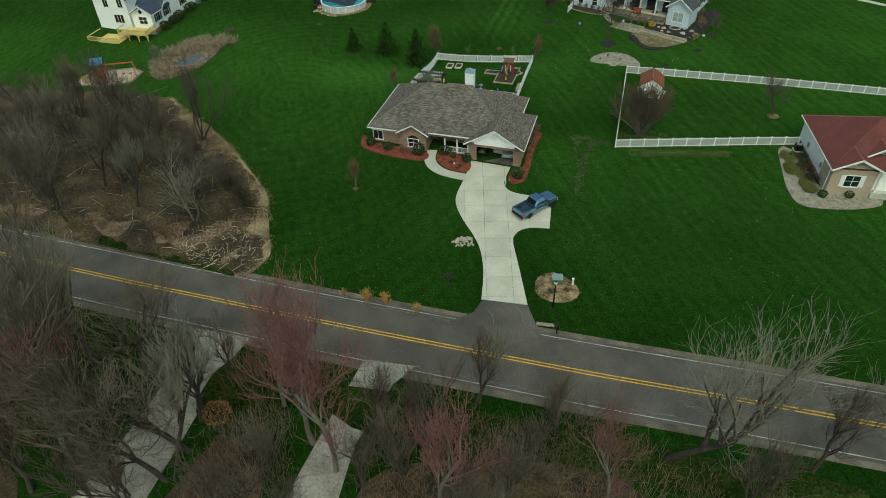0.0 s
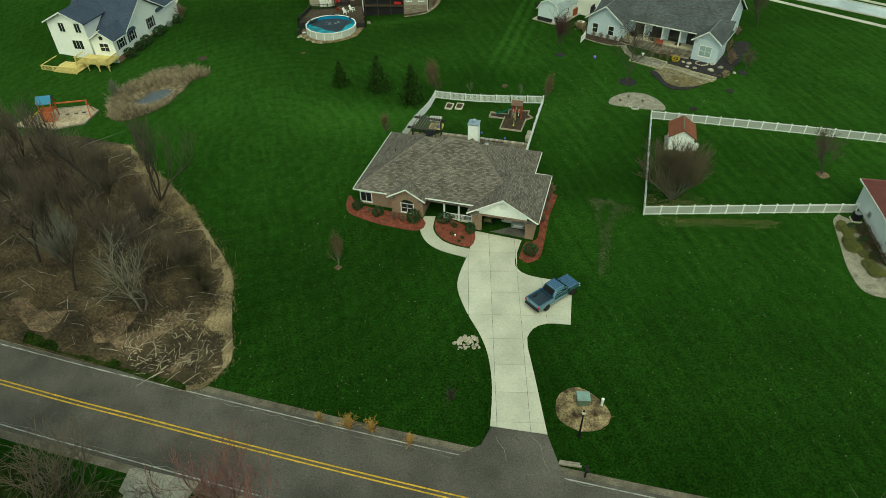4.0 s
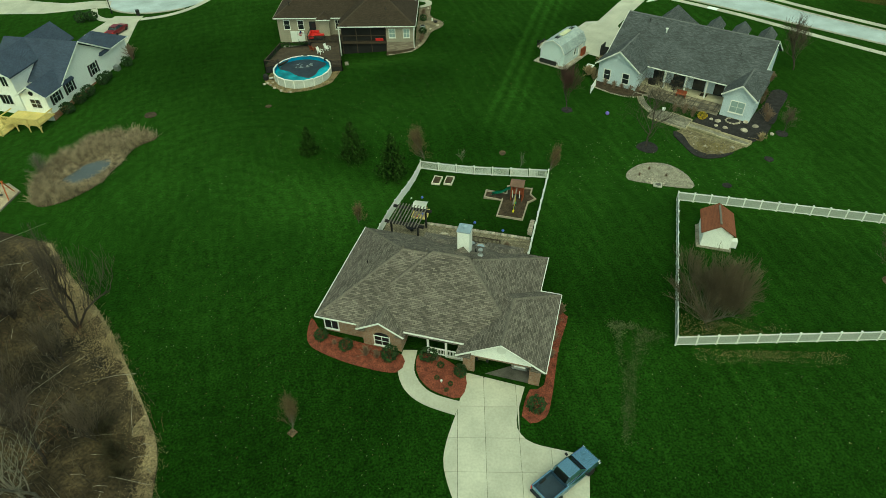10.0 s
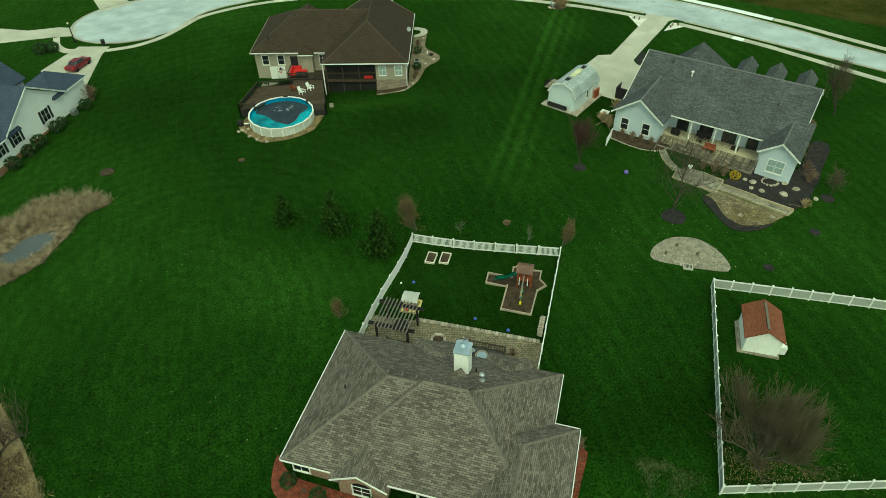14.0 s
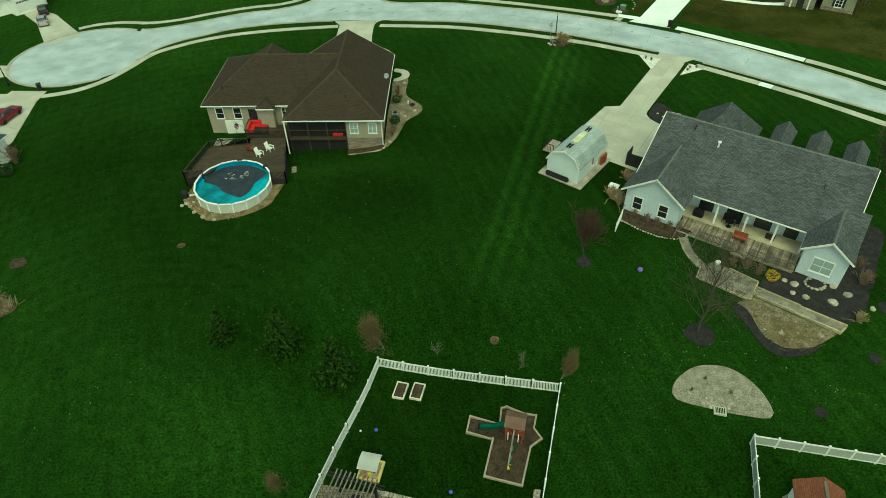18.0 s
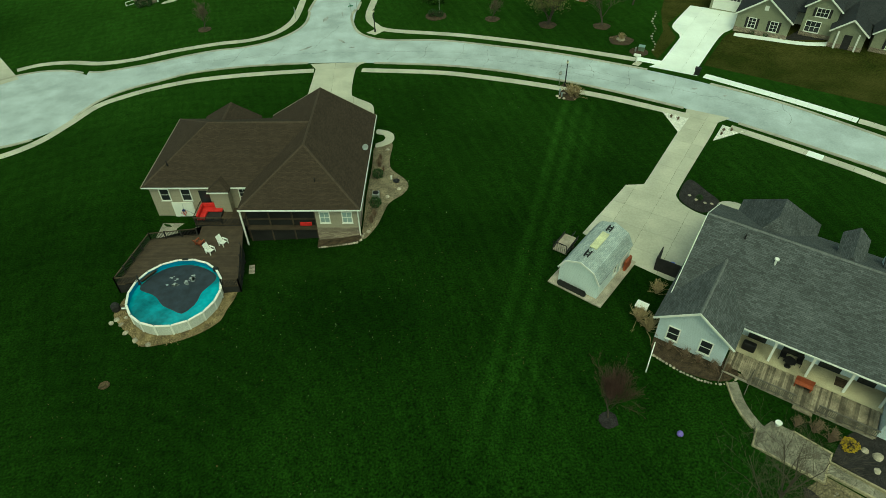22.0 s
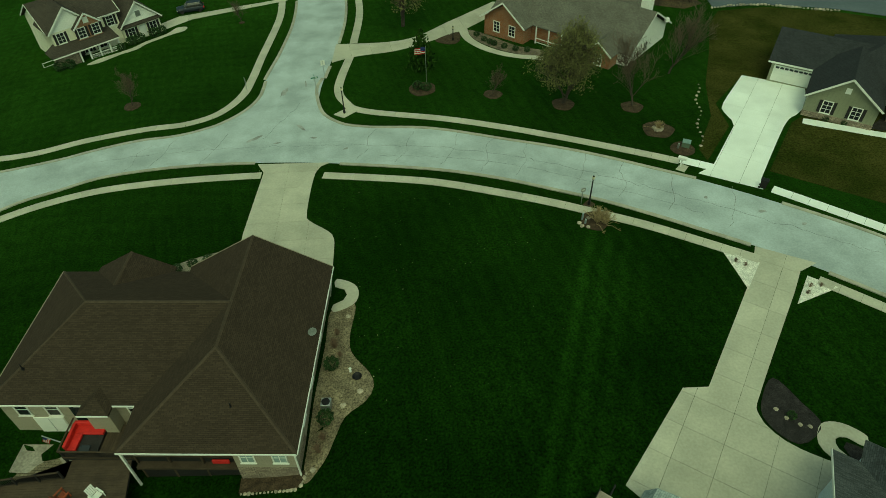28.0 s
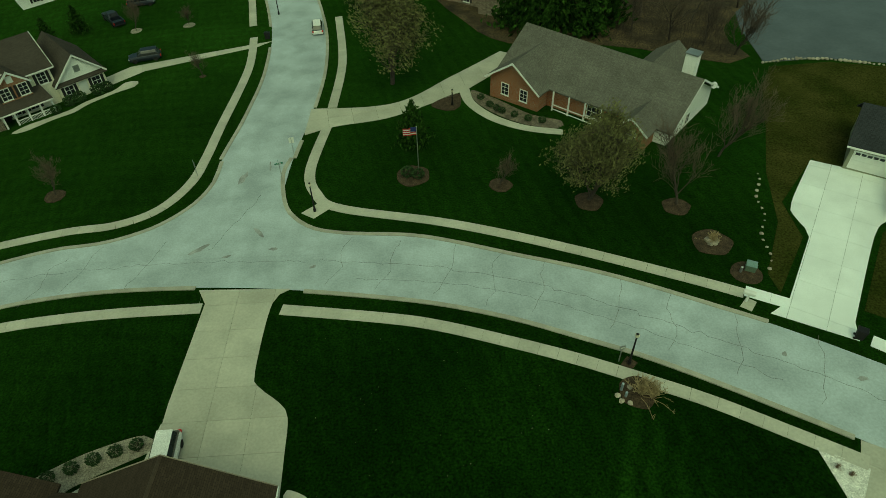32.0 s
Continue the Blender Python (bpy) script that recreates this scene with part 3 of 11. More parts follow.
def roof_mesh(faces, thick=0.18):
    """A roof from its planes, with a solid edge."""
    bm = bmesh.new()
    seen = {}
    for f in faces:
        vs = []
        for co in f:
            key = tuple(round(c, 3) for c in co)
            seen.setdefault(key, None)
            if seen[key] is None:
                seen[key] = bm.verts.new(key)
            vs.append(seen[key])
        bm.faces.new(vs)
    bmesh.ops.recalc_face_normals(bm, faces=bm.faces)
    bm.normal_update()
    if sum(f.normal.z * f.calc_area() for f in bm.faces) < 0:
        bmesh.ops.reverse_faces(bm, faces=bm.faces)
    low = {v: bm.verts.new(v.co - Vector((0, 0, thick))) for v in list(bm.verts)}
    tops = list(bm.faces)
    rim = [e for e in bm.edges if e.is_boundary]
    for f in tops:
        bm.faces.new([low[v] for v in reversed(f.verts)])
    for e in rim:
        f = e.link_faces[0]
        lp = next(l for l in f.loops if l.edge == e)
        a, b = lp.vert, lp.link_loop_next.vert
        bm.faces.new((b, a, low[a], low[b]))
    return bm


def hip(x0, y0, x1, y1, z, pitch):
    """Planes of a hip roof over a rectangle of eaves."""
    w, d = x1 - x0, y1 - y0
    r = min(w, d) / 2
    h = z + r * pitch
    if w >= d:
        a, b = (x0 + r, y0 + r, h), (x1 - r, y0 + r, h)
        return [[(x0, y0, z), (x1, y0, z), b, a], [(x1, y1, z), (x0, y1, z), a, b], [(x0, y1, z), (x0, y0, z), a], [(x1, y0, z), (x1, y1, z), b]]
    a, b = (x0 + r, y0 + r, h), (x0 + r, y1 - r, h)
    return [[(x0, y0, z), (x1, y0, z), a], [(x1, y0, z), (x1, y1, z), b, a], [(x1, y1, z), (x0, y1, z), b], [(x0, y1, z), (x0, y0, z), a, b]]


def gable(x0, y0, x1, y1, z, pitch, axis="y"):
    """Planes of a gable roof; axis is the way the ridge runs."""
    if axis == "y":
        xm, h = (x0 + x1) / 2, z + (x1 - x0) / 2 * pitch
        return [[(x0, y0, z), (xm, y0, h), (xm, y1, h), (x0, y1, z)], [(x1, y0, z), (x1, y1, z), (xm, y1, h), (xm, y0, h)]]
    ym, h = (y0 + y1) / 2, z + (y1 - y0) / 2 * pitch
    return [[(x0, y0, z), (x1, y0, z), (x1, ym, h), (x0, ym, h)], [(x0, y1, z), (x0, ym, h), (x1, ym, h), (x1, y1, z)]]


def gable_wall(x0, y0, x1, y1, z0, z1, pitch, axis="y"):
    """Walls of a block with gable ends."""
    bm = bmesh.new()
    if axis == "y":
        xm, h = (x0 + x1) / 2, z1 + (x1 - x0) / 2 * pitch
        ends = [[(x0, y, z0), (x1, y, z0), (x1, y, z1), (xm, y, h), (x0, y, z1)] for y in (y0, y1)]
    else:
        ym, h = (y0 + y1) / 2, z1 + (y1 - y0) / 2 * pitch
        ends = [[(x, y0, z0), (x, y1, z0), (x, y1, z1), (x, ym, h), (x, y0, z1)] for x in (x0, x1)]
    a, b = [[bm.verts.new(v) for v in e] for e in ends]
    bm.faces.new(a)
    bm.faces.new(b[::-1])
    for i in range(5):
        bm.faces.new((a[i], b[i], b[(i + 1) % 5], a[(i + 1) % 5]))
    bmesh.ops.recalc_face_normals(bm, faces=bm.faces)
    return bm


def face_pose(x, y, z, facing):
    """On a wall: local x along the wall, local -y outwards. facing: degrees of the outward way, 0 = +x."""
    return pose(x, y, z, 0, 0, facing + 90)


def window(parent, x, y, z, w, h, facing, trim=TRIM, cols=2, rows=2, shutters=None, name="window", glass=GLASS):
    """A framed window on a wall: casing, sill, panes and bars. x, y, z: the middle of its foot."""
    m = face_pose(x, y, z, facing)
    t = 0.09
    frame_bm = boxes((-w / 2 - t, -0.05, -t, w / 2 + t, 0.03, 0), (-w / 2 - t, -0.05, h, w / 2 + t, 0.03, h + t), (-w / 2 - t, -0.05, 0, -w / 2, 0.03, h), (w / 2, -0.05, 0, w / 2 + t, 0.03, h))
    win = part(name, frame_bm, trim, parent)
    win.matrix_local = m
    part("sill", boxes((-w / 2 - 0.14, -0.1, -t - 0.04, w / 2 + 0.14, 0.0, -t)), trim, win)
    pw, ph = w / cols, h / rows
    for i in range(cols):
        for j in range(rows):
            part("pane", boxes((-w / 2 + i * pw + 0.025, -0.012, j * ph + 0.025, -w / 2 + (i + 1) * pw - 0.025, 0.01, (j + 1) * ph - 0.025)), glass, win)
    bars = bmesh.new()
    for i in range(1, cols):
        box(bars, -w / 2 + i * pw - 0.025, -0.03, 0, -w / 2 + i * pw + 0.025, 0.012, h)
    for j in range(1, rows):
        box(bars, -w / 2, -0.028, j * ph - 0.025, w / 2, 0.011, j * ph + 0.025)
    part("glazing_bar", bars, trim, win)
    if shutters:
        for s in (-1, 1):
            x0 = s * (w / 2 + t + 0.02)
            part("shutter", boxes((min(x0, x0 + s * 0.36), -0.06, -0.05, max(x0, x0 + s * 0.36), 0.02, h + 0.05)), shutters, win)
    return win


def walls(parent, rows, mat, name="wall"):
    """Wall blocks: rows of (x0, y0, z0, x1, y1, z1)."""
    for r in rows:
        part(name, boxes(r), mat, parent)


def post(bm, x, y, z0, z1, r=0.06):
    box(bm, x - r, y - r, z0, x + r, y + r, z1)
    return bm


# ---- ground, roads and paving ----
def ground_sheet():
    bm = bmesh.new()
    xs = [-2500, -1200, -600, -300, -200, -150] + [-125 + 2.5 * i for i in range(97)] + [135, 160, 220, 320, 620, 1250, 2500]
    ys = [-2500, -1200, -600, -300, -200, -150, -120] + [-105 + 2.5 * i for i in range(137)] + [260, 320, 420, 700, 1300, 2500]
    grid = [[bm.verts.new((x, y, gz(x, y))) for x in xs] for y in ys]
    for j in range(len(ys) - 1):
        for i in range(len(xs) - 1):
            bm.faces.new((grid[j][i], grid[j][i + 1], grid[j + 1][i + 1], grid[j + 1][i]))
    return bm


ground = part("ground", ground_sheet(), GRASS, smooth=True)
tagged(ground, "mown green lawn with faint mowing stripes", "lawn", kind="structure")

# country road with a double yellow line
ROAD = spline([(-120, -2), (-85, -15), (-51, -26.2), (-39, -29.9), (-28, -33.2), (-17.8, -36.1), (-8.2, -38.7), (0.9, -41.1), (13.8, -44.2), (40, -50.5), (75, -58), (130, -70)], 2.0)
road = tagged(part("road", strip(offset(ROAD, 3.9), offset(ROAD, -3.9), 0.03), ASPHALT), "worn grey asphalt country road with double yellow line", "road", kind="structure")
for d in (0.17, -0.17):
    part("yellow_line", strip(offset(ROAD, d + 0.06), offset(ROAD, d - 0.06), 0.036, 0.004), YELLOW, road)
for d in (3.55, -3.55):
    part("edge_line", strip(offset(ROAD, d + 0.05), offset(ROAD, d - 0.05), 0.036, 0.004), WHITEPAINT, road)
shoulder = tagged(part("road_shoulder", strip(offset(ROAD, 4.5), offset(ROAD, -4.6), 0.012, 0.1), material("gravelly_shoulder", (0.12, 0.105, 0.08), 0.95, vary=0.4, scale=0.6, fine=0.5)), "crumbling gravel verge of the road", "road verge", kind="structure")

# curving pale street with a cul-de-sac and a side street
def even(line, n):
    """The line cut into n equal steps."""
    run = [0.0]
    for p, q in zip(line, line[1:]):
        run.append(run[-1] + math.dist(p, q))
    out, j = [], 0
    for k in range(n + 1):
        d = run[-1] * k / n
        while j < len(line) - 2 and run[j + 1] < d:
            j += 1
        t = (d - run[j]) / max(run[j + 1] - run[j], 1e-6)
        out.append((line[j][0] + (line[j + 1][0] - line[j][0]) * t, line[j][1] + (line[j + 1][1] - line[j][1]) * t))
    return out


SOUTH_EDGE = spline([(-57.8, 85.1), (-55.2, 88.4), (-53.0, 93.6), (-49.8, 96.9), (-46.0, 98.9), (-41.9, 101.0), (-36.4, 102.1), (-30.5, 102.5), (-22.9, 102.3), (-15.8, 101.6), (-6.7, 100.1), (-0.9, 98.8), (4.8, 96.9), (9.8, 94.7), (14.6, 92.5), (19.6, 89.7), (24.0, 87.0), (28.0, 84.5), (32.2, 81.6), (37.3, 77.5), (42.7, 73.0), (47.8, 68.8), (60, 59), (110, 20)], 1.0)
NORTH_EDGE = spline([(-58.0, 103.4), (-56.0, 103.1), (-52.0, 104.1), (-47.8, 105.5), (-44.0, 107.2), (-38.9, 108.8), (-30, 110.2), (-20, 110.3), (-10.6, 108.9), (-3.0, 107.9), (6.0, 104.6), (11.4, 102.6), (16.3, 100.4), (22.0, 97.4), (27.0, 94.7), (32.5, 91.2), (37.4, 87.8), (41.5, 84.6), (46.5, 79.9), (51.5, 75.0), (64, 63), (110, 27)], 1.0)
street = tagged(part("street", strip(even(NORTH_EDGE, 130), even(SOUTH_EDGE, 130), 0.03), STREET), "pale worn concrete street curving past the houses", "street", kind="structure")
CUL = (-64.5, 93.4)
bulb = [(CUL[0] + 11.2 * math.cos(k * math.tau / 48), CUL[1] + 11.2 * math.sin(k * math.tau / 48)) for k in range(48)]
tagged(part("cul_de_sac", sheet(bulb, 0.036), STREET), "round turning end of the pale street", "street", kind="structure")
SIDE = spline([(-22.2, 104), (-22.2, 121), (-21.2, 133), (-21, 147), (-23.2, 164), (-29, 185), (-40, 210)], 2.0)
tagged(part("side_street", strip(offset(SIDE, 4.2), offset(SIDE, -4.2), 0.022), STREET), "pale side street meeting the curve", "street", kind="structure")
corner_w = spline([(-38.9, 108.9), (-35.5, 109.3), (-32.6, 110.3), (-29.9, 112.0), (-27.4, 115.1), (-26.2, 118.8), (-26.2, 123)], 0.8)
corner_e = spline([(-18.1, 123), (-18.6, 119.9), (-17.6, 114.6), (-16.2, 111.9), (-13.8, 109.9), (-10.6, 109.0)], 0.8)
tagged(part("junction", sheet(corner_w + corner_e + [(-12, 106), (-36, 106.5)], 0.042), STREET), "flared junction of the two pale streets", "street", kind="structure")


def kerb(line, name="kerb"):
    ob = tagged(new(name), "low concrete kerb along the street", "kerb", kind="structure")
    ob.empty_display_size = 0.2
    step = 4
    for i in range(0, len(line) - 1, step):
        seg = line[i:i + step + 1]
        if len(seg) > 1:
            part("kerb_stone", strip(offset(seg, 0.22), offset(seg, -0.22), 0.11, 0.14), KERB, ob)
    return ob


def between(line, x0, x1):
    return [p for p in line if x0 < p[0] < x1]


edge_s, edge_n = offset(SOUTH_EDGE, -0.1), offset(NORTH_EDGE, 0.1)
for a, b in ((-55, -23.6), (-14.8, 28.2), (33.2, 110)):
    kerb(between(edge_s, a, b))
for a, b in ((-58.5, -38.6), (-10.8, 26.4), (33.4, 110)):
    kerb(between(edge_n, a, b))
kerb(corner_w)
kerb(corner_e)
kerb([p for p in offset(SIDE, 4.35) if 122 < p[1] < 156.5])
kerb([p for p in offset(SIDE, 4.35) if p[1] > 162])
kerb([p for p in offset(SIDE, -4.35) if 122 < p[1] < 128])
kerb([p for p in offset(SIDE, -4.35) if p[1] > 134.5])
kerb([(CUL[0] + 11.4 * math.cos(a), CUL[1] + 11.4 * math.sin(a)) for a in [radians(60 + 4 * k) for k in range(62)]])


def sidewalk(points, mat=CONCRETE, width=1.2, label="narrow concrete sidewalk with cut joints"):
    line = spline(points, 0.5)
    ob = tagged(new("pavement"), label, "sidewalk", kind="structure")
    ob.empty_display_size = 0.2
    start, run = 0, 0.0
    for i in range(1, len(line)):
        run += math.dist(line[i], line[i - 1])
        if run > 1.55 or i == len(line) - 1:
            seg = line[start:i + 1]
            t = Vector(seg[-1]) - Vector(seg[-2])
            seg[-1] = tuple(Vector(seg[-1]) - t.normalized() * 0.02)
            part("slab", strip(offset(seg, width / 2), offset(seg, -width / 2), 0.05, 0.1), mat, ob)
            start, run = i, 0.0
    return ob


sidewalk([(-65.0, 78.9), (-60.6, 80.2), (-57.1, 83.2), (-54.8, 87.4), (-52.5, 92.2), (-49.1, 94.9), (-45.3, 96.9), (-40.8, 98.4), (-35.5, 99.2), (-29.7, 99.6), (-22.8, 99.7)])
sidewalk([(-15.6, 99.1), (-6.6, 97.6), (-1.9, 96.5), (4.3, 94.3), (9.4, 92.3), (14.2, 90.1), (18.7, 87.9), (23.0, 85.4), (28, 82.4)])
sidewalk([(32.4, 79.4), (36.6, 75.9), (39.6, 73.4)])
sidewalk([(39.6, 73.4), (41.0, 72.2)], NEWCRETE, 1.2, "bright replaced piece of sidewalk")
sidewalk([(41.0, 72.2), (44.4, 69.2), (47.3, 66.3), (58, 56), (80, 37)])
sidewalk([(-70.2, 105.9), (-67.1, 107.4), (-62.5, 107.6), (-57.3, 106.5), (-52.2, 107.2), (-46.5, 109.6), (-39.7, 111.5), (-34.8, 112.2), (-31.0, 114.5), (-28.8, 119), (-28.3, 124), (-28.2, 130.6), (-27.9, 147.1), (-29.4, 159)])
sidewalk([(-30.5, 164), (-35, 183), (-45, 205)])
sidewalk([(-16.6, 165.5), (-14.4, 148), (-14.5, 134.3)])
sidewalk([(-14.7, 129.5), (-15.6, 120.3), (-14.4, 115.8), (-11.6, 113.1), (-1.4, 110.2), (5.7, 107.6), (11.6, 105.1), (17.1, 102.6), (22.4, 100.1), (25.2, 98.7)])
sidewalk([(25.4, 99), (28.6, 97.3)], NEWCRETE, 1.3, "bright new concrete sidewalk piece")
sidewalk([(33.6, 93.0), (38.0, 89.5), (44.1, 84.5), (49.2, 80.1)], NEWCRETE, 1.3, "bright new concrete sidewalk")
sidewalk([(49.3, 80.0), (52.2, 77.5), (64, 66), (84, 49)])
tagged(part("kerb_ramp", sheet([(-15.6, 112.6), (-13.9, 114.2), (-12.4, 113.4), (-14.2, 111.6)], 0.055, 3), CONCRETE), "concrete kerb ramp at the street corner", "kerb ramp", kind="structure")


def paving(outline, label, origin, angle, across, along, mat=CONCRETE, category="driveway", top=0.05):
    ob = tagged(new("driveway"), label, category, kind="structure")
    ob.empty_display_size = 0.2
    slabs(outline, ob, mat, origin, angle, across, along, top)
    return ob


def steps(a, b, d):
    n = max(1, round((b - a) / d))
    return [a + (b - a) * i / n for i in range(n + 1)]


# driveway of the taupe-roofed house, swelling to a parking pad
drive_left = spline([(-9.3, -6.4), (-10.4, -10.3), (-11.4, -13.2), (-11.7, -15.4), (-11.0, -18.4), (-9.9, -21.3), (-9.3, -23.8), (-9.2, -27.3), (-9.7, -31.3)], 0.7)
drive_right = [(-5.0, -32.2), (-5.3, -26), (-5.5, -23)] + spline([(-5.4, -21.9), (-4.7, -20.8), (-3.3, -20.2), (-1.0, -20.4)], 0.6) + [(0.1, -14.9)] + spline([(-1.9, -14.3), (-4.2, -13.6), (-5.2, -12.7), (-5.4, -11.3), (-4.3, -8.1)], 0.6)
paving(drive_left + drive_right, "pale concrete driveway with cut joints and a parking pad", (-7, -8), -3, [-12, -3.2, -0.9, 1.9, 4.4, 12], steps(-26, 4, 3.0))
tagged(part("driveway_apron", sheet([(-9.6, -31.35), (-5.0, -32.25), (-4.2, -36.2), (-13.2, -34.2), (-10.6, -33)], 0.045), ASPHALT), "cracked dark asphalt apron between driveway and road", "driveway", kind="structure")
walk_out = spline([(-15.0, -3.6), (-15.5, -5.7), (-14.9, -7.9), (-13.3, -9.5), (-10.6, -10.7)], 0.5)
walk_in = spline([(-13.7, -3.7), (-14.0, -5.9), (-13.3, -7.6), (-12.1, -8.6), (-10.0, -9.4)], 0.5)
paving(walk_out + walk_in[::-1], "curved concrete front path", (-12, -6), 30, [-20, 20], steps(-8, 8, 16), category="path", top=0.045)
paving(spline([(-13.0, 80), (-13.2, 85), (-13.4, 88), (-14.2, 89.3), (-16.2, 91), (-16.7, 92.6), (-16.5, 99.9), (-15.0, 101.6)], 0.7) + [(-23.6, 102.0), (-22.6, 100.2), (-23.0, 88), (-24, 80)],
       "broad pale concrete driveway running to the street", (-19.6, 92), 1, [-8, -3.4, 0, 3.3, 8], steps(-13, 11, 3.0))
paving([(28.3, 84.2), (33.2, 81.6), (31.2, 80.6)] + spline([(29.6, 78.1), (22.6, 68), (21.4, 65.8), (22.0, 64.0), (23.4, 62.6), (26.0, 61.1)], 0.7) + [(24.5, 58.5), (18.7, 52.6), (16.8, 53.2), (13.9, 55.6), (9.8, 60.4), (16.3, 68.3), (18.4, 68.3), (26.2, 79.9)],
       "pale concrete driveway with a wide parking court", (22, 66), -33.5, [-14, -5.0, -1.9, 1.5, 4.6, 14], steps(-20, 20, 3.0))
white_drive = paving([(26.6, 96.3), (28.7, 97.6), (34.0, 105.6)] + spline([(34.2, 107), (33.9, 109), (34.6, 111), (39.6, 118.0)], 0.8) + [(46.6, 114.2)] + spline([(44.6, 109.4), (42.6, 107.6), (40.2, 105.4), (33.2, 95)], 0.8) + [(32.6, 93.0)],
       "bright new white concrete driveway", (37, 106), -33, [-10, -2.2, 0.9, 10], steps(-16, 18, 3.6), NEWCRETE)
paving(spline([(-17.2, 134.3), (-6.6, 134.6), (1.2, 141.4), (8.4, 148.4)], 0.8) + [(12, 146), (9.4, 144.0)] + spline([(2.9, 137.2), (-6.5, 131.3), (-13.6, 129.6), (-17.3, 127.9)], 0.8),
       "pale concrete driveway curving to the brick house", (-5, 133), 10, steps(-16, 24, 3.0), [-30, 0.4, 30])
paving([(-26.2, 157), (-46.2, 150.8), (-50, 146), (-47.4, 144.6), (-43.5, 149), (-28, 155.2)] , "pale concrete driveway of the porch house", (-36, 154), 15, steps(-20, 20, 3.5), [-30, 30])
paving([(-70.6, 81.3), (-65.0, 80.6), (-65.1, 77.4), (-63.4, 66), (-64.4, 62.6), (-68, 63), (-73, 72)], "pale concrete driveway off the cul-de-sac", (-65, 75), 60, steps(-20, 20, 3), [-20, 20])
paving([(-73.2, 98.8), (-79.4, 109.6), (-84.4, 115.2), (-82.2, 117.6), (-77.8, 114.2), (-68.4, 102.6)], "pale concrete driveway beyond the cul-de-sac", (-76, 108), -60, steps(-30, 30, 3), [-20, 20])
paving([(-74.6, 90.6), (-78.1, 91.2), (-83.2, 90.0), (-89.1, 91.6), (-112, 100), (-112, 86), (-85.6, 84.4), (-76.6, 86.5), (-73.6, 86.6)], "pale concrete drive running off the cul-de-sac", (-90, 90), 0, steps(-30, 30, 3), [-20, 20])
paving(spline([(-76.9, 86.0), (-76.0, 86.4), (-74.4, 82.9), (-72.2, 80.6), (-70.1, 80.1), (-70.7, 78.8), (-72.8, 79.3), (-75.4, 82.5)], 0.6, True), "curving concrete footpath between two drives", (-73, 82), 0, [-10, 10], [-10, 10], category="path", top=0.055)
# drives in the wood by the road
paving([(-38.6, -34.2), (-39.4, -40), (-41.4, -46), (-44.2, -52), (-50, -70), (-43, -70), (-38, -52), (-36.2, -45.6), (-34.4, -39), (-32.8, -35.7)], "pale gravelled concrete drive into the wood", (-38, -45), 10, [-20, -1.5, 20], steps(-40, 30, 4), AGEDCRETE)
paving([(-21.4, -38.7), (-24.8, -47), (-26.9, -52.3), (-31, -70), (-26, -70), (-22.6, -52.3), (-21.6, -47.6), (-18.6, -41.6), (-16.5, -39.6)], "pale concrete drive between bare trees", (-22, -45), 5, [-20, 20], steps(-40, 30, 4), AGEDCRETE)


# ---- houses ----
def gutter(parent, pts, mat=TRIM, h=0.13, w=0.06):
    """Fascia boards along eaves: straight runs between points."""
    for a, b in zip(pts, pts[1:]):
        a, b = Vector(a), Vector(b)
        d = b - a
        bm = bmesh.new()
        box(bm, 0, -w / 2, -h, d.length, w / 2, 0.02)
        ob = part("fascia", bm, mat, parent)
        ob.matrix_local = Matrix.Translation(a) @ d.to_track_quat("X", "Z").to_matrix().to_4x4()


def ridge_cap(parent, a, b, mat=RIDGECAP, w=0.28, lift=0.03, pitch=0.6):
    a, b = Vector(a), Vector(b)
    d = b - a
    bm = bmesh.new()
    vs = [[bm.verts.new((x, y, z)) for y, z in ((-w / 2, lift - w / 2 * pitch), (0, lift + 0.02), (w / 2, lift - w / 2 * pitch), (0, lift - w / 2 * pitch - 0.02))] for x in (0, d.length)]
    for k in range(4):
        bm.faces.new((vs[0][k], vs[1][k], vs[1][(k + 1) % 4], vs[0][(k + 1) % 4]))
    bm.faces.new(vs[0][::-1])
    bm.faces.new(vs[1])
    ob = part("ridge_cap", bm, mat, parent)
    ob.matrix_local = Matrix.Translation(a) @ d.to_track_quat("X", "Z").to_matrix().to_4x4()


def vent_pipe(parent, x, y, z, h=0.5, r=0.06, mat=BLACKMETAL, cap=False):
    bm = bmesh.new()
    tube(bm, (x, y, z - 0.3), (x, y, z + h), r, r * 0.9, 10)
    lathe(bm, [(r * 2.4, -0.08), (r * 1.1, 0.12)], 10, (x, y, z))
    if cap:
        lathe(bm, [(r * 1.9, h), (r * 1.9, h + 0.12), (0.0, h + 0.2)], 10, (x, y, z))
    part("vent_pipe", bm, mat, parent)


def garage_door(parent, x, y, z, w, h, facing, mat=TRIM, lights=True):
    """A sectional door: each panel row is a piece."""
    m = face_pose(x, y, z, facing)
    d = part("garage_door", boxes((-w / 2, 0.0, 0, w / 2, 0.05, h)), mat, parent)
    d.matrix_local = m
    for k in range(4):
        part("door_panel", boxes((-w / 2 + 0.04, -0.03, k * h / 4 + 0.02, w / 2 - 0.04, 0.01, (k + 1) * h / 4 - 0.02), bevel=0.01), mat, d)
    if lights:
        for k in range(8):
            x0 = -w / 2 + 0.15 + k * (w - 0.3) / 8
            part("pane", boxes((x0 + 0.06, -0.04, h * 0.8, x0 + (w - 0.3) / 8 - 0.06, -0.02, h * 0.93)), GLASS, d)
    return d


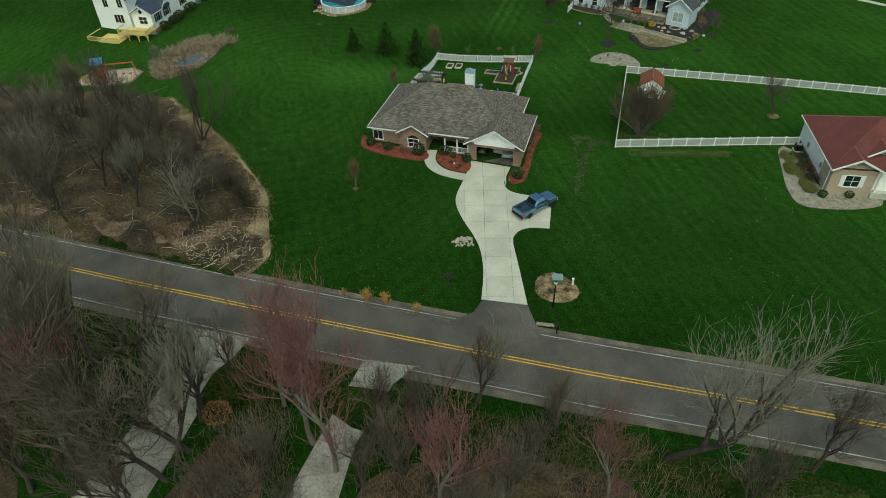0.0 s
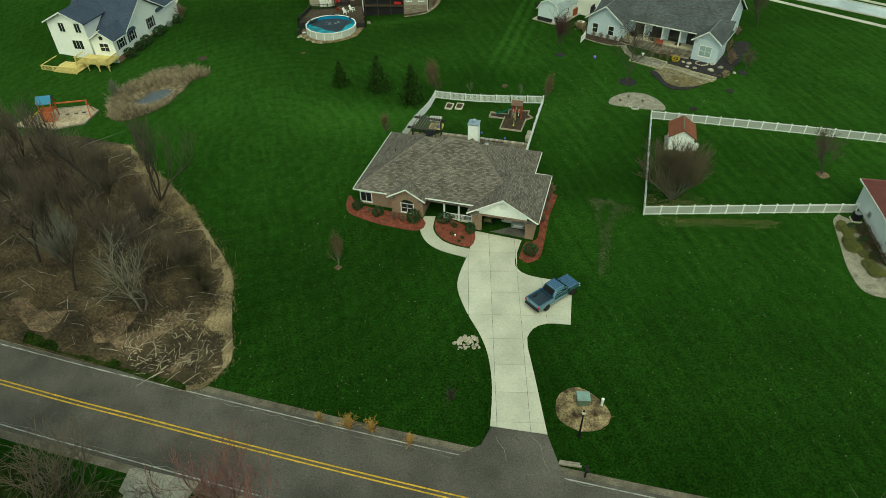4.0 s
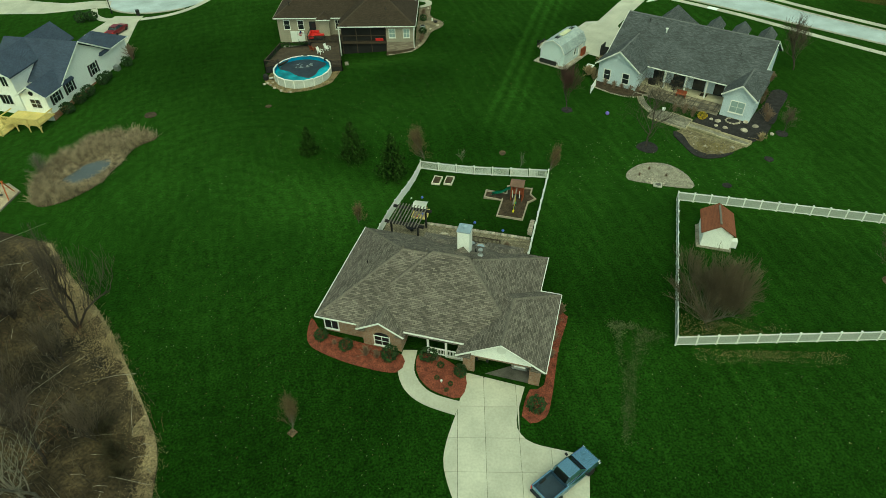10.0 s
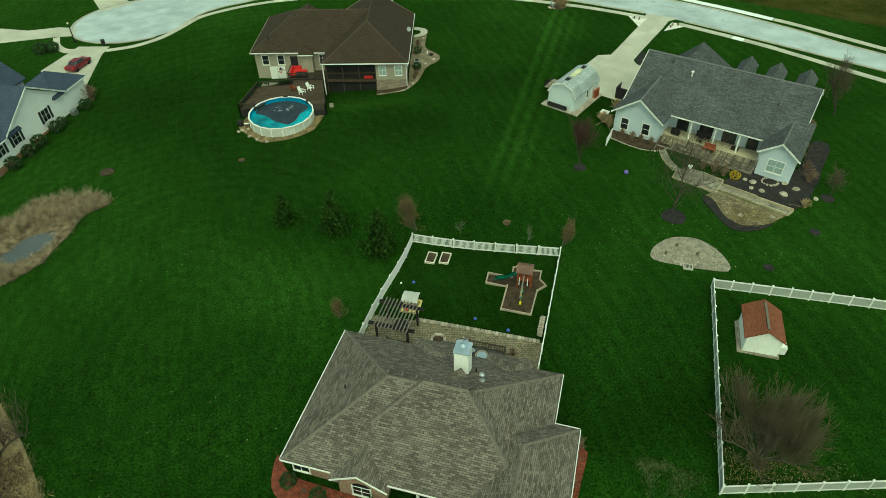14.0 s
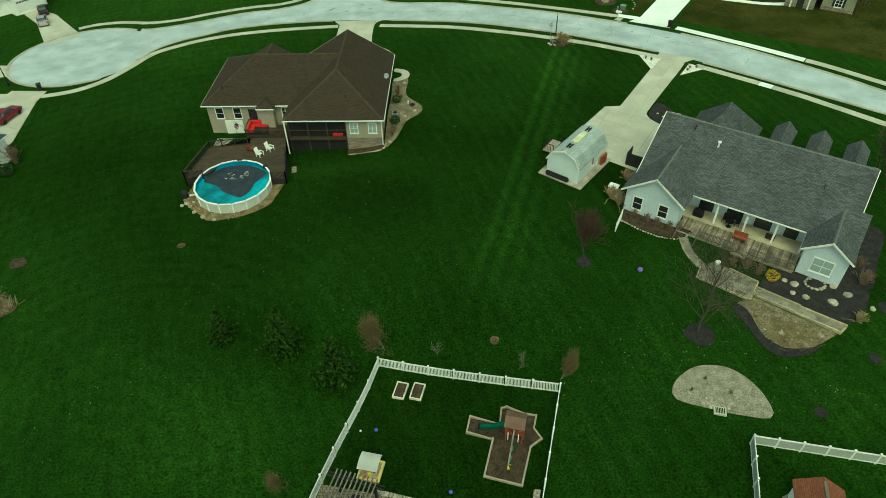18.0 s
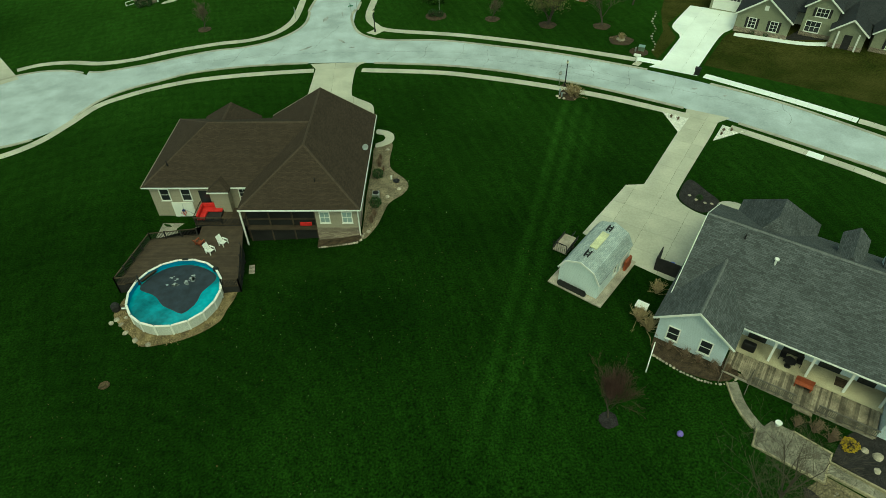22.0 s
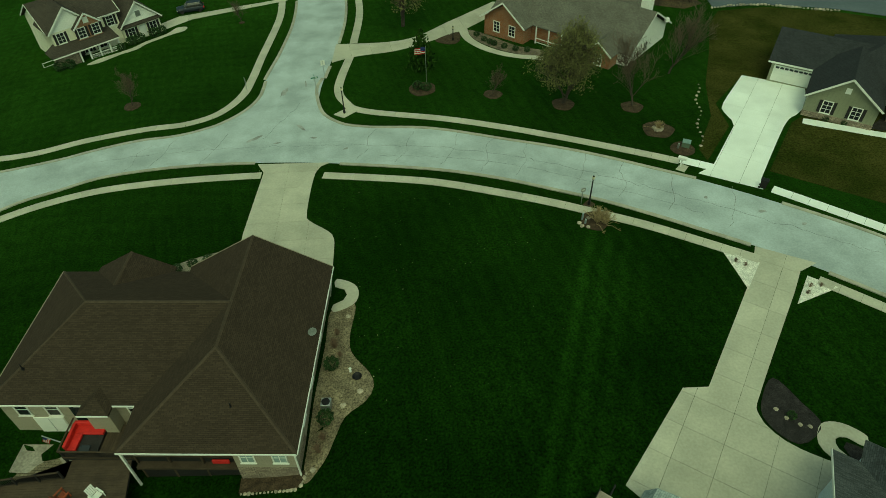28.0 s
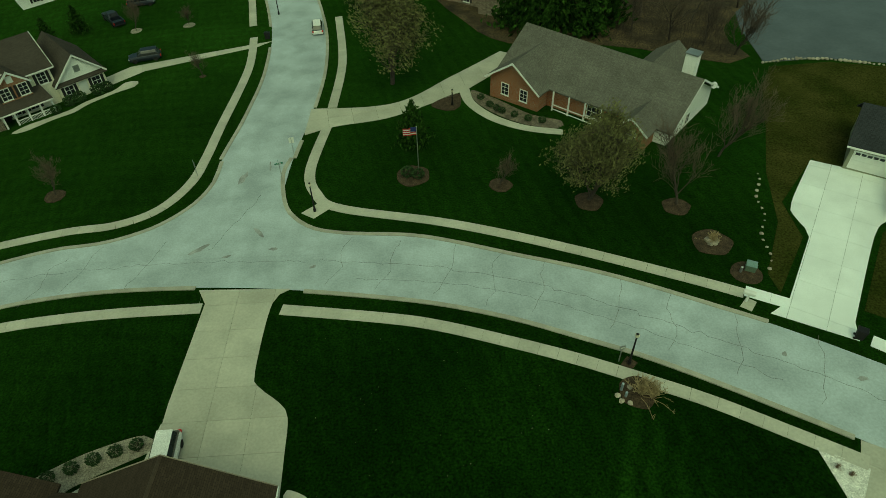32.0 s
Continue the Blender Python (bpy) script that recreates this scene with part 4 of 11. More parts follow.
def taupe_house():
    h = thing("house", pose(-2.8, -8.9, 0.62, 0, 0, -17.5), "one-storey tan brick house with a weathered taupe shingle roof", "house")
    z, p = 2.72, 0.6
    part("roof", roof_mesh(hip(-21.7, 1.3, -2.0, 14.7, z, p)), SHINGLE_TAUPE, h)
    gh = z + 3.95 * p
    part("garage_roof", roof_mesh([[(-7.9, 0.1, z), (-3.95, 0.1, gh), (-3.95, 5.75, gh), (-7.9, 9.7, z)], [(0, 0.1, z), (0, 9.7, z), (-3.95, 5.75, gh), (-3.95, 0.1, gh)], [(0, 9.7, z), (-7.9, 9.7, z), (-3.95, 5.75, gh)]]), SHINGLE_TAUPE, h)
    part("front_gable_roof", roof_mesh(gable(-17.4, 0.75, -12.9, 5.6, z, p)), SHINGLE_TAUPE, h)
    top = z + 6.7 * p
    up = 0.3
    def raised(x, y):
        return (x, y, z + up + (y - 1.3) * p)
    part("centre_roof", roof_mesh([[(-12.1, 8, top + up), raised(-15.3, 4.8), raised(-15.15, 3.05), raised(-13.0, 1.25), raised(-7.4, 1.25), raised(-4.7, 4.0), (-8.7, 8, top + up)],
                                   [(-12.1, 8, top + up), (-12.7, 8, top - 0.02), (-15.9, 4.8, z + 3.5 * p - 0.02), raised(-15.3, 4.8)],
                                   [(-12.1, 8, top + up), (-8.7, 8, top + up), (-8.2, 9.6, top - 0.99), (-12.7, 9.6, top - 0.99)],
                                   [(-8.7, 8, top + up), raised(-4.7, 4.0), (-3.6, 4.6, z + 0.9), (-7.6, 8.6, top - 0.7)]], 0.1), SHINGLE_TAUPE, h)
    for a, b in (((-15, 8, top), (-12.5, 8, top)), ((-21.7, 1.3, z), (-15, 8, top)), ((-21.7, 14.7, z), (-15, 8, top)), ((-4.7, 4.0, z + up + 2.7 * p), (-8.7, 8, top + up)), ((-12.1, 8, top + up), (-8.7, 8, top + up)), ((-15.3, 4.8, z + up + 3.5 * p), (-12.1, 8, top + up)), ((-2, 14.7, z), (-8.7, 8, top)),
                 ((-3.95, 0.1, gh), (-3.95, 5.75, gh)), ((-3.95, 5.75, gh), (0, 9.7, z)), ((-15.15, 0.75, z + 2.25 * p), (-15.15, 5.0, z + 2.25 * p))):
        ridge_cap(h, a, b)
    # walls
    zw = z + 0.1
    walls(h, [(-21.2, 1.8, -0.6, -13.5, 14.2, zw), (-13.5, 4.3, -0.6, -7.4, 14.2, zw), (-7.4, 9.3, -0.6, -2.5, 14.2, zw)], BRICK_TAN)
    part("gable_wall", gable_wall(-17.0, 1.15, -13.3, 4.2, -0.6, z, p), BRICK_TAN, h)
    # garage: open front, walls round it
    walls(h, [(-7.4, 0.75, -0.6, -7.15, 9.3, zw), (-0.75, 0.75, -0.6, -0.5, 9.3, zw), (-7.15, 9.05, -0.6, -0.75, 9.3, zw), (-7.15, 0.75, -0.6, -6.35, 1.05, zw), (-1.45, 0.75, -0.6, -0.75, 1.05, zw), (-6.35, 0.75, 2.15, -1.45, 1.05, zw)], BRICK_TAN)
    part("garage_floor", boxes((-7.15, 0.8, -0.5, -0.75, 9.05, 0.06)), GARAGEFLOOR, h)
    part("raised_garage_door", boxes((-6.3, 1.1, 2.1, -1.5, 3.4, 2.16)), TRIM, h, "white garage door rolled up under the ceiling")
    bm = bmesh.new()
    prism(bm, [(-7.6, z - 0.1), (-0.3, z - 0.1), (-3.95, z + 3.75 * p)], 0, 0.12)
    g = part("gable_siding", bm, SIDING_WHITE, h, "white siding in the garage gable")
    g.matrix_local = pose(0, 0.62, 0, 90, 0, 0)
    bm = lathe(bmesh.new(), [(0.42, 0), (0.42, 0.1), (0.3, 0.12)], 20)
    g = part("round_vent", bm, TRIM, h)
    g.matrix_local = pose(-3.95, 0.56, z + 1.25, 90, 0, 0)
    # small return roofs at the gable foot
    for x0, x1 in ((-7.9, -6.6), (-1.3, 0.0)):
        part("return_roof", roof_mesh([[(x0, 0.05, z - 0.05), (x1, 0.05, z - 0.05), (x1, 0.7, z + 0.25), (x0, 0.7, z + 0.25)]], 0.1), SHINGLE_TAUPE, h)
    for x0, x1 in ((-17.5, -16.6), (-13.7, -12.8)):
        part("return_roof", roof_mesh([[(x0, 0.7, z - 0.05), (x1, 0.7, z - 0.05), (x1, 1.2, z + 0.2), (x0, 1.2, z + 0.2)]], 0.1), SHINGLE_TAUPE, h)
    # fascia
    gutter(h, [(-21.7, 1.25, z), (-17.4, 1.25, z)])
    gutter(h, [(-13.0, 1.2, z + up), (-7.4, 1.2, z + up)])
    gutter(h, [(0.05, 0.1, z), (0.05, 9.7, z)])
    gutter(h, [(-21.75, 14.7, z), (-21.75, 1.3, z)])
    gutter(h, [(-1.95, 9.7, z), (-1.95, 14.7, z)])
    gutter(h, [(-7.95, 0.05, z), (-3.95, 0.05, z + 3.95 * p), (0, 0.05, z)])
    gutter(h, [(-17.45, 0.7, z), (-15.15, 0.7, z + 2.25 * p), (-12.85, 0.7, z)])
    gutter(h, [(0, 9.75, z), (-2, 9.75, z)])
    # porch
    part("porch_floor", boxes((-13.4, 1.6, -0.5, -7.45, 4.3, 0.18)), CONCRETE, h)
    for x in (-10.9, -9.2, -7.7):
        part("porch_post", boxes((x - 0.09, 1.62, 0.18, x + 0.09, 1.8, z)), TRIM, h)
    rail = part("porch_rail", boxes((-10.9, 1.66, 1.0, -7.7, 1.76, 1.08), (-10.9, 1.67, 0.28, -7.7, 1.75, 0.34)), TRIM, h)
    for k in range(22):
        part("baluster", boxes((-10.75 + k * 0.14, 1.69, 0.34, -10.71 + k * 0.14, 1.73, 1.0)), TRIM, rail)
    part("front_door", boxes((-12.7, 4.22, 0.18, -11.7, 4.3, 2.25), bevel=0.01), material("dark_door_paint", (0.06, 0.04, 0.035), 0.5), h)
    window(h, -9.7, 4.28, 0.9, 1.5, 1.3, -90)
    # windows
    window(h, -20.4, 1.78, 0.85, 1.3, 1.25, -90, rows=1, cols=2)
    w = window(h, -15.15, 1.13, 0.7, 1.4, 1.15, -90, rows=2, cols=2)
    bm = bmesh.new()
    arc = [(-0.7, 1.24)] + [(0.7 * math.cos(radians(a)), 1.24 + 0.42 * math.sin(radians(a))) for a in range(165, 0, -15)] + [(0.7, 1.24)]
    prism(bm, arc, 0, 0.03)
    a = part("arched_light", bm, GLASS, w)
    a.matrix_local = pose(0, 0, 0, 90, 0, 0)
    for y in (4.0, 8.5, 12.0):
        window(h, -21.22, y, 0.9, 1.1, 1.2, 180)
    for x in (-19, -12, -6):
        window(h, x, 14.22, 0.7, 1.5, 1.4, 90)
    window(h, -0.48, 5, 0.9, 0.9, 1.0, 0)
    # chimney with a metal cap
    ch = part("chimney", boxes((-10.55, 11.0, 2.0, -9.35, 12.2, 7.3), bevel=0.02), SIDING_WHITE, h, "white siding chimney with a pale metal cap")
    part("chimney_cap", boxes((-10.62, 10.93, 7.3, -9.28, 12.27, 7.42), bevel=0.02), PALEMETAL, ch)
    part("flue", lathe(bmesh.new(), [(0.16, 7.4), (0.16, 7.62), (0.28, 7.64), (0.28, 7.74), (0, 7.84)], 14, (-9.95, 11.6, 0)), PALEMETAL, ch)
    part("cricket", roof_mesh([[(-10.8, 10.4, 5.3), (-9.1, 10.4, 5.3), (-9.95, 11.0, 5.6)]], 0.1), SHINGLE_TAUPE, h)
    vent_pipe(h, -8.1, 10.4, 5.5, 0.5, 0.12, GREYMETAL, True)
    vent_pipe(h, -18.6, 7.5, 4.5, 0.45)
    vent_pipe(h, -8.9, 11.9, 4.4, 0.4)
    for k in range(6):
        part("ridge_vent", boxes((-15.2 + k * 1.15, 8.25, top - 0.12, -15.05 + k * 1.15, 8.55, top + 0.08)), RIDGECAP, h)
    # rear bays
    for x0, x1, d in ((-15.2, -10.4, 0.6), (-8.5, -4.6, 0.6)):
        part("bay_roof", roof_mesh(hip(x0, 11.5, x1, 14.9 + d, z + 0.02, 0.55)), SHINGLE_TAUPE, h)
        part("bay_wall", boxes((x0 + 0.4, 13.6, -0.6, x1 - 0.4, 14.6 + d, zw)), BRICK_TAN, h)
    return h


taupe_house()


def brown_house():
    z0 = 1.35
    h = thing("house", pose(-13.5, 62.5, z0, 0, 0, -3), "tan-sided walkout house with a broad brown shingle roof", "house")
    z, p = 3.3, 0.6
    part("roof", roof_mesh([[(-13, 0, z), (0, 0, z), (-6.5, 6.5, z + 6.5 * p)], [(0, 0, z), (0, 18.6, z), (-6.5, 18.6, z + 6.5 * p), (-6.5, 6.5, z + 6.5 * p)], [(-13, 0, z), (-6.5, 6.5, z + 6.5 * p), (-6.5, 18.6, z + 6.5 * p), (-13, 18.6, z)]]), SHINGLE_BROWN, h)
    part("wing_roof", roof_mesh([[(-24.6, 3.9, z), (-7, 3.9, z), (-6.6, 10.95, z + 3.92), (-18.1, 10.95, z + 3.92)], [(-7, 18.0, z), (-24.6, 18.0, z), (-18.1, 10.95, z + 3.92), (-6.6, 10.95, z + 3.92)], [(-24.6, 18.0, z), (-24.6, 3.9, z), (-18.1, 10.95, z + 3.92)]]), SHINGLE_BROWN, h)
    part("dormer_roof", roof_mesh(gable(-21.4, 11.0, -14.4, 18.6, z, 0.56)), SHINGLE_BROWN, h)
    part("bump_roof", roof_mesh(hip(-17.1, 3.0, -14.7, 7.4, z, 0.6)), SHINGLE_BROWN, h)
    cap = material("brown_ridge_caps", (0.058, 0.043, 0.031), 0.9, vary=0.2, scale=2.5)
    top = z + 6.5 * p
    for a, b in (((-6.5, 6.5, top), (-6.5, 18.6, top)), ((0, 0, z), (-6.5, 6.5, top)), ((-13, 0, z), (-6.5, 6.5, top)), ((-18.1, 10.95, top), (-6.5, 10.95, top)), ((-24.6, 3.9, z), (-18.1, 10.95, top)), ((-24.6, 18.0, z), (-18.1, 10.95, top)), ((-17.9, 12.2, z + 1.96), (-17.9, 18.6, z + 1.96))):
        ridge_cap(h, a, b, cap)
    walls(h, [(-24.1, 4.4, -3.2, -12.6, 17.5, z + 0.1), (-12.6, 3.4, -3.2, -0.5, 18.0, z + 0.1), (-5.0, 0.5, 0.45, -0.5, 3.4, z + 0.1)], SIDING_TAN)
    part("bump_wall", boxes((-16.8, 3.4, -0.2, -15.0, 4.7, z)), SIDING_TAN, h)
    part("foundation", boxes((-5.02, 0.48, -2.5, -0.48, 3.4, 0.45)), STONE, h)
    part("garage_gable", gable_wall(-12.5, 15, -0.5, 18.05, -1, z + 0.05, p), SIDING_TAN, h)
    garage_door(h, -6.5, 18.1, 0.2, 4.9, 2.2, 90)
    tan_fascia = material("tan_fascia_paint", (0.3, 0.26, 0.2), 0.6, vary=0.1)
    gutter(h, [(-13, -0.05, z), (0, -0.05, z)])
    gutter(h, [(0.05, 0, z), (0.05, 18.6, z)])
    gutter(h, [(-24.6, 3.85, z), (-17.1, 3.85, z)])
    gutter(h, [(-14.7, 3.85, z), (-13.0, 3.85, z)])
    gutter(h, [(-24.65, 18.0, z), (-24.65, 3.9, z)], tan_fascia)
    gutter(h, [(-13.05, 18.65, z), (-6.5, 18.65, top), (0, 18.65, z)], tan_fascia)
    gutter(h, [(-17.1, 2.95, z), (-14.7, 2.95, z)])
    for x in (-22.5, -20.1):
        window(h, x, 4.38, 1.2, 0.95, 1.5, -90, cols=1)
    window(h, -13.6, 4.38, 1.2, 0.9, 1.5, -90, cols=2, rows=3)
    part("patio_door", boxes((-18.6, 4.3, 0.35, -17.5, 4.42, 2.5)), GLASS, h)
    part("basement_door", boxes((-22.1, 4.3, -1.3, -19.7, 4.42, 1.0 - 0.15), bevel=0.02), TRIM, h, "white double basement door")
    part("door_gap", boxes((-20.93, 4.285, -1.25, -20.87, 4.3, 0.8)), GREYMETAL, h)
    window(h, -4.0, 0.48, 1.2, 0.95, 1.4, -90, cols=2, rows=2, glass=PALEGLASS)
    window(h, -1.6, 0.48, 1.2, 0.95, 1.4, -90, cols=2, rows=2, glass=PALEGLASS)
    for y in (4, 7.5, 12):
        window(h, -0.48, y, 1.3, 0.9, 1.3, 0, cols=1)
    # screened porch under the corner of the roof
    part("porch_screen", boxes((-12.5, 0.9, 0.5, -5.1, 0.95, z - 0.25)), SCREEN, h, "dark insect screen of the covered porch")
    part("porch_floor", boxes((-12.6, 0.4, 0.15, -5.0, 3.4, 0.4)), DECKWOOD, h)
    part("porch_skirt", boxes((-12.5, 0.8, -2.4, -5.02, 0.9, 0.15)), SCREEN, h)
    for x in (-12.55, -10.1, -7.6, -5.12):
        part("porch_post", boxes((x - 0.07, 0.74, -2.4, x + 0.07, 0.88, z)), DECKWOOD, h)
    part("porch_rail", boxes((-12.5, 0.76, 1.35, -5.1, 0.86, 1.45)), DECKWOOD, h)
    part("corner_post", boxes((-12.95, 0.1, -2.6, -12.8, 0.25, z)), TRIM, h)
    part("red_cushion", boxes((-6.9, 0.7, 0.5, -5.6, 0.86, 0.95), bevel=0.05), REDPLASTIC, h)
    part("downspout", boxes((-0.45, 0.38, -2.2, -0.33, 0.48, z - 0.1)), TRIM, h)
    vent_pipe(h, -5.0, 2.8, z + 1.6, 0.5)
    vent_pipe(h, -22.0, 6.2, z + 1.5, 0.5)
    dish = part("satellite_dish", lathe(bmesh.new(), [(0.02, 0), (0.22, 0.03), (0.36, 0.1), (0.37, 0.12)], 16), GREYMETAL, h)
    dish.matrix_local = pose(-0.5, 10.5, z + 0.75, 70, 0, 30)
    part("dish_arm", tube(bmesh.new(), (-0.6, 10.6, z + 0.2), (-0.5, 10.55, z + 0.75), 0.03), GREYMETAL, h)
    return h


brown_house()


DARKRAIL = material("weathered_dark_rail", (0.115, 0.105, 0.09), 0.9, vary=0.3, scale=1.5)


def blue_house():
    h = thing("house", pose(13.7, 46.2, 1.75, 0, 0, -35.5) @ Matrix.Diagonal((0.945, 1, 1, 1)), "pale blue sided house with a long charcoal shingle roof", "house")
    z, p = 3.2, 0.55
    ym, hh = 10.2, z + 7.8 * p
    part("roof", roof_mesh([[(-0.3, 2.4, z), (23.6, 2.4, z), (23.6, 5.8, z + 3.4 * p), (22.7, 5.8, z + 3.4 * p), (22.7, ym, hh), (-0.3, ym, hh)], [(-0.3, 18.0, z), (-0.3, ym, hh), (22.7, ym, hh), (22.7, 18.0, z)]]), SHINGLE_GREY, h)
    part("gable_roof_west", roof_mesh(gable(-0.7, -0.5, 6.6, 8.0, z, 0.7)), SHINGLE_GREY, h)
    part("gable_roof_east", roof_mesh(gable(18.6, -0.4, 23.6, 6.5, z, 0.7)), SHINGLE_GREY, h)
    part("garage_roof", roof_mesh(hip(1.6, 9.0, 9.6, 20.0, z, 1.1)), SHINGLE_GREY, h)
    for x in (11.3, 15.2, 19.1):
        part("dormer_roof", roof_mesh(gable(x, 11.2, x + 2.4, 15.8, z + 3.0, 0.85)), SHINGLE_GREY, h)
        part("dormer_wall", gable_wall(x + 0.15, 12, x + 2.25, 15.5, z, z + 2.9, 0.82), SIDING_BLUE, h)
    part("main_wall", gable_wall(0.2, 4.4, 22.3, 16.0, -1.2, z + 0.85, 0.55, "x"), SIDING_BLUE, h)
    part("gable_wall", gable_wall(-0.2, 0.0, 6.1, 5.0, -1.2, z, 0.7), SIDING_BLUE, h)
    part("gable_wall", gable_wall(19.0, 0.0, 23.2, 5.0, -1.2, z, 0.7), SIDING_BLUE, h)
    part("garage_wall", boxes((2.0, 15, -1.2, 9.2, 19.6, z)), SIDING_BLUE, h)
    cap = material("charcoal_ridge_caps", (0.13, 0.135, 0.14), 0.9, vary=0.2, scale=2.5)
    for a, b in (((-0.3, ym, hh), (22.7, ym, hh)), ((2.95, -0.5, z + 3.65 * 0.7), (2.95, 7.5, z + 3.65 * 0.7)), ((21.1, -0.4, z + 2.5 * 0.7), (21.1, 5.8, z + 2.5 * 0.7))):
        ridge_cap(h, a, b, cap)
    gutter(h, [(-0.75, -0.55, z), (2.95, -0.55, z + 3.65 * 0.7), (6.65, -0.55, z)], h=0.17)
    gutter(h, [(18.55, -0.45, z), (21.1, -0.45, z + 2.5 * 0.7), (23.65, -0.45, z)], h=0.17)
    gutter(h, [(6.6, 2.35, z), (18.6, 2.35, z)])
    gutter(h, [(-0.35, 2.4, z), (-0.35, ym, hh), (-0.35, 18, z)], h=0.17)
    gutter(h, [(22.75, 5.8, z + 3.4 * p), (22.75, ym, hh), (22.75, 18, z)], h=0.17)
    for x in (1.3, 4.3):
        window(h, x, -0.02, 0.9, 1.0, 1.5, -90, cols=1)
    window(h, 21.1, -0.02, 0.8, 1.9, 1.6, -90, cols=2, glass=PALEGLASS)
    for y in (6.5, 9, 12):
        window(h, 22.32, y, 0.8, 1.0, 1.4, 0, cols=1)
    # porch and boarded deck
    part("porch_floor", boxes((6.1, 2.2, 0.1, 19.0, 4.4, 0.42)), material("pale_porch_floor", (0.42, 0.38, 0.27), 0.8), h)
    for x in (9.5, 12.7, 15.8, 18.7):
        part("porch_post", boxes((x - 0.1, 2.5, 0.42, x + 0.1, 2.7, z)), TRIM, h)
    for x, w in ((8.0, 1.6), (11.2, 1.8), (14.3, 1.8), (17.3, 1.4)):
        part("patio_door", boxes((x - w / 2, 4.3, 0.45, x + w / 2, 4.42, 2.5)), GLASS, h)
    boards = tint_random(material("streaked_grey_deck_boards", (0.2, 0.17, 0.125), 0.9, vary=0.4, scale=1.2, fine=0.3), 0.55)
    for k in range(74):
        x = 6.3 + k * 0.17
        part("deck_board", boxes((x, 0.2 - min(0.8, 0.16 * max(0, k - 8)), 0.3, x + 0.155, 2.2, 0.36)), boards, h)
    part("deck_skirt", boxes((6.3, -0.5, -1.2, 18.8, -0.4, 0.3)), GREYWOOD, h)
    for a, b in ((8.9, 12.4), (14.2, 18.9)):
        rail = part("deck_rail", boxes((a, -0.6, 1.2, b, -0.5, 1.28), (a, -0.58, 0.45, b, -0.52, 0.52)), DARKRAIL, h, "weathered dark deck rail")
        for k in range(int((b - a) / 0.14)):
            x = a + 0.08 + k * 0.14
            part("baluster", boxes((x, -0.575, 0.52, x + 0.05, -0.525, 1.2)), DARKRAIL, rail)
    for k in range(5):
        part("step", boxes((12.5, -0.95 - 0.3 * k, -0.3 - 0.17 * k, 14.1, -0.6 - 0.3 * k, 0.12 - 0.17 * k)), boards, h)
        part("step", boxes((6.5, -0.2 - 0.32 * k, -0.3 - 0.17 * k, 8.6, 0.18 - 0.32 * k, 0.12 - 0.17 * k)), boards, h)
    for x in (6.4, 8.7):
        bm = bmesh.new()
        tube(bm, (x, 0.2, 1.2), (x, -1.7, 0.25), 0.05, sides=4)
        tube(bm, (x, 0.2, 0.45), (x, -1.7, -0.5), 0.04, sides=4)
        for k in range(13):
            y = 0.1 - 0.145 * k
            tube(bm, (x, y, 1.15 - 0.073 * k), (x, y, 0.42 - 0.073 * k), 0.022, sides=4)
        for y, z1 in ((0.2, 1.3), (-1.7, 0.35)):
            tube(bm, (x, y, -1.0), (x, y, z1), 0.06, sides=4)
        part("stair_rail", bm, DARKRAIL, h, "weathered dark stair rail")
    part("side_rail", boxes((5.9, 0.15, 1.2, 6.0, 2.2, 1.28), (5.9, 0.15, 0.45, 6.0, 2.2, 0.52), (5.9, 0.1, 0.3, 6.0, 0.2, 1.3)), DARKRAIL, h)
    for k in range(13):
        part("baluster", boxes((5.93, 0.25 + 0.15 * k, 0.5, 5.97, 0.29 + 0.15 * k, 1.2)), DARKRAIL, h)
    for x, w in ((10.2, 0.5), (11.6, 0.5)):
        part("patio_chair", boxes((x, 3.2, 0.85, x + w, 3.7, 0.93), (x, 3.66, 0.9, x + w, 3.72, 1.45), (x, 3.2, 0.42, x + 0.05, 3.25, 0.85), (x + w - 0.05, 3.2, 0.42, x + w, 3.25, 0.85)), BLACKMETAL, h)
    part("patio_table", lathe(bmesh.new(), [(0.3, 0.42), (0.05, 0.5), (0.05, 1.1), (0.5, 1.12), (0.5, 1.16), (0, 1.17)], 18, (11.1, 2.9, 0)), BLACKMETAL, h)
    part("door_mat", boxes((15.0, 3.0, 0.42, 16.0, 4.0, 0.45)), MULCH_BROWN, h)
    part("grill", boxes((7.0, 2.6, 0.42, 8.2, 3.2, 1.3), bevel=0.15), BLACKMETAL, h)
    vent_pipe(h, 6.8, 8.0, z + 2.9, 0.7, 0.11, TRIM, True)
    vent_pipe(h, 3.6, 9.2, z + 3.7, 0.5)
    vent_pipe(h, 18.5, 7.0, z + 2.4, 0.5)
    return h


blue_house()


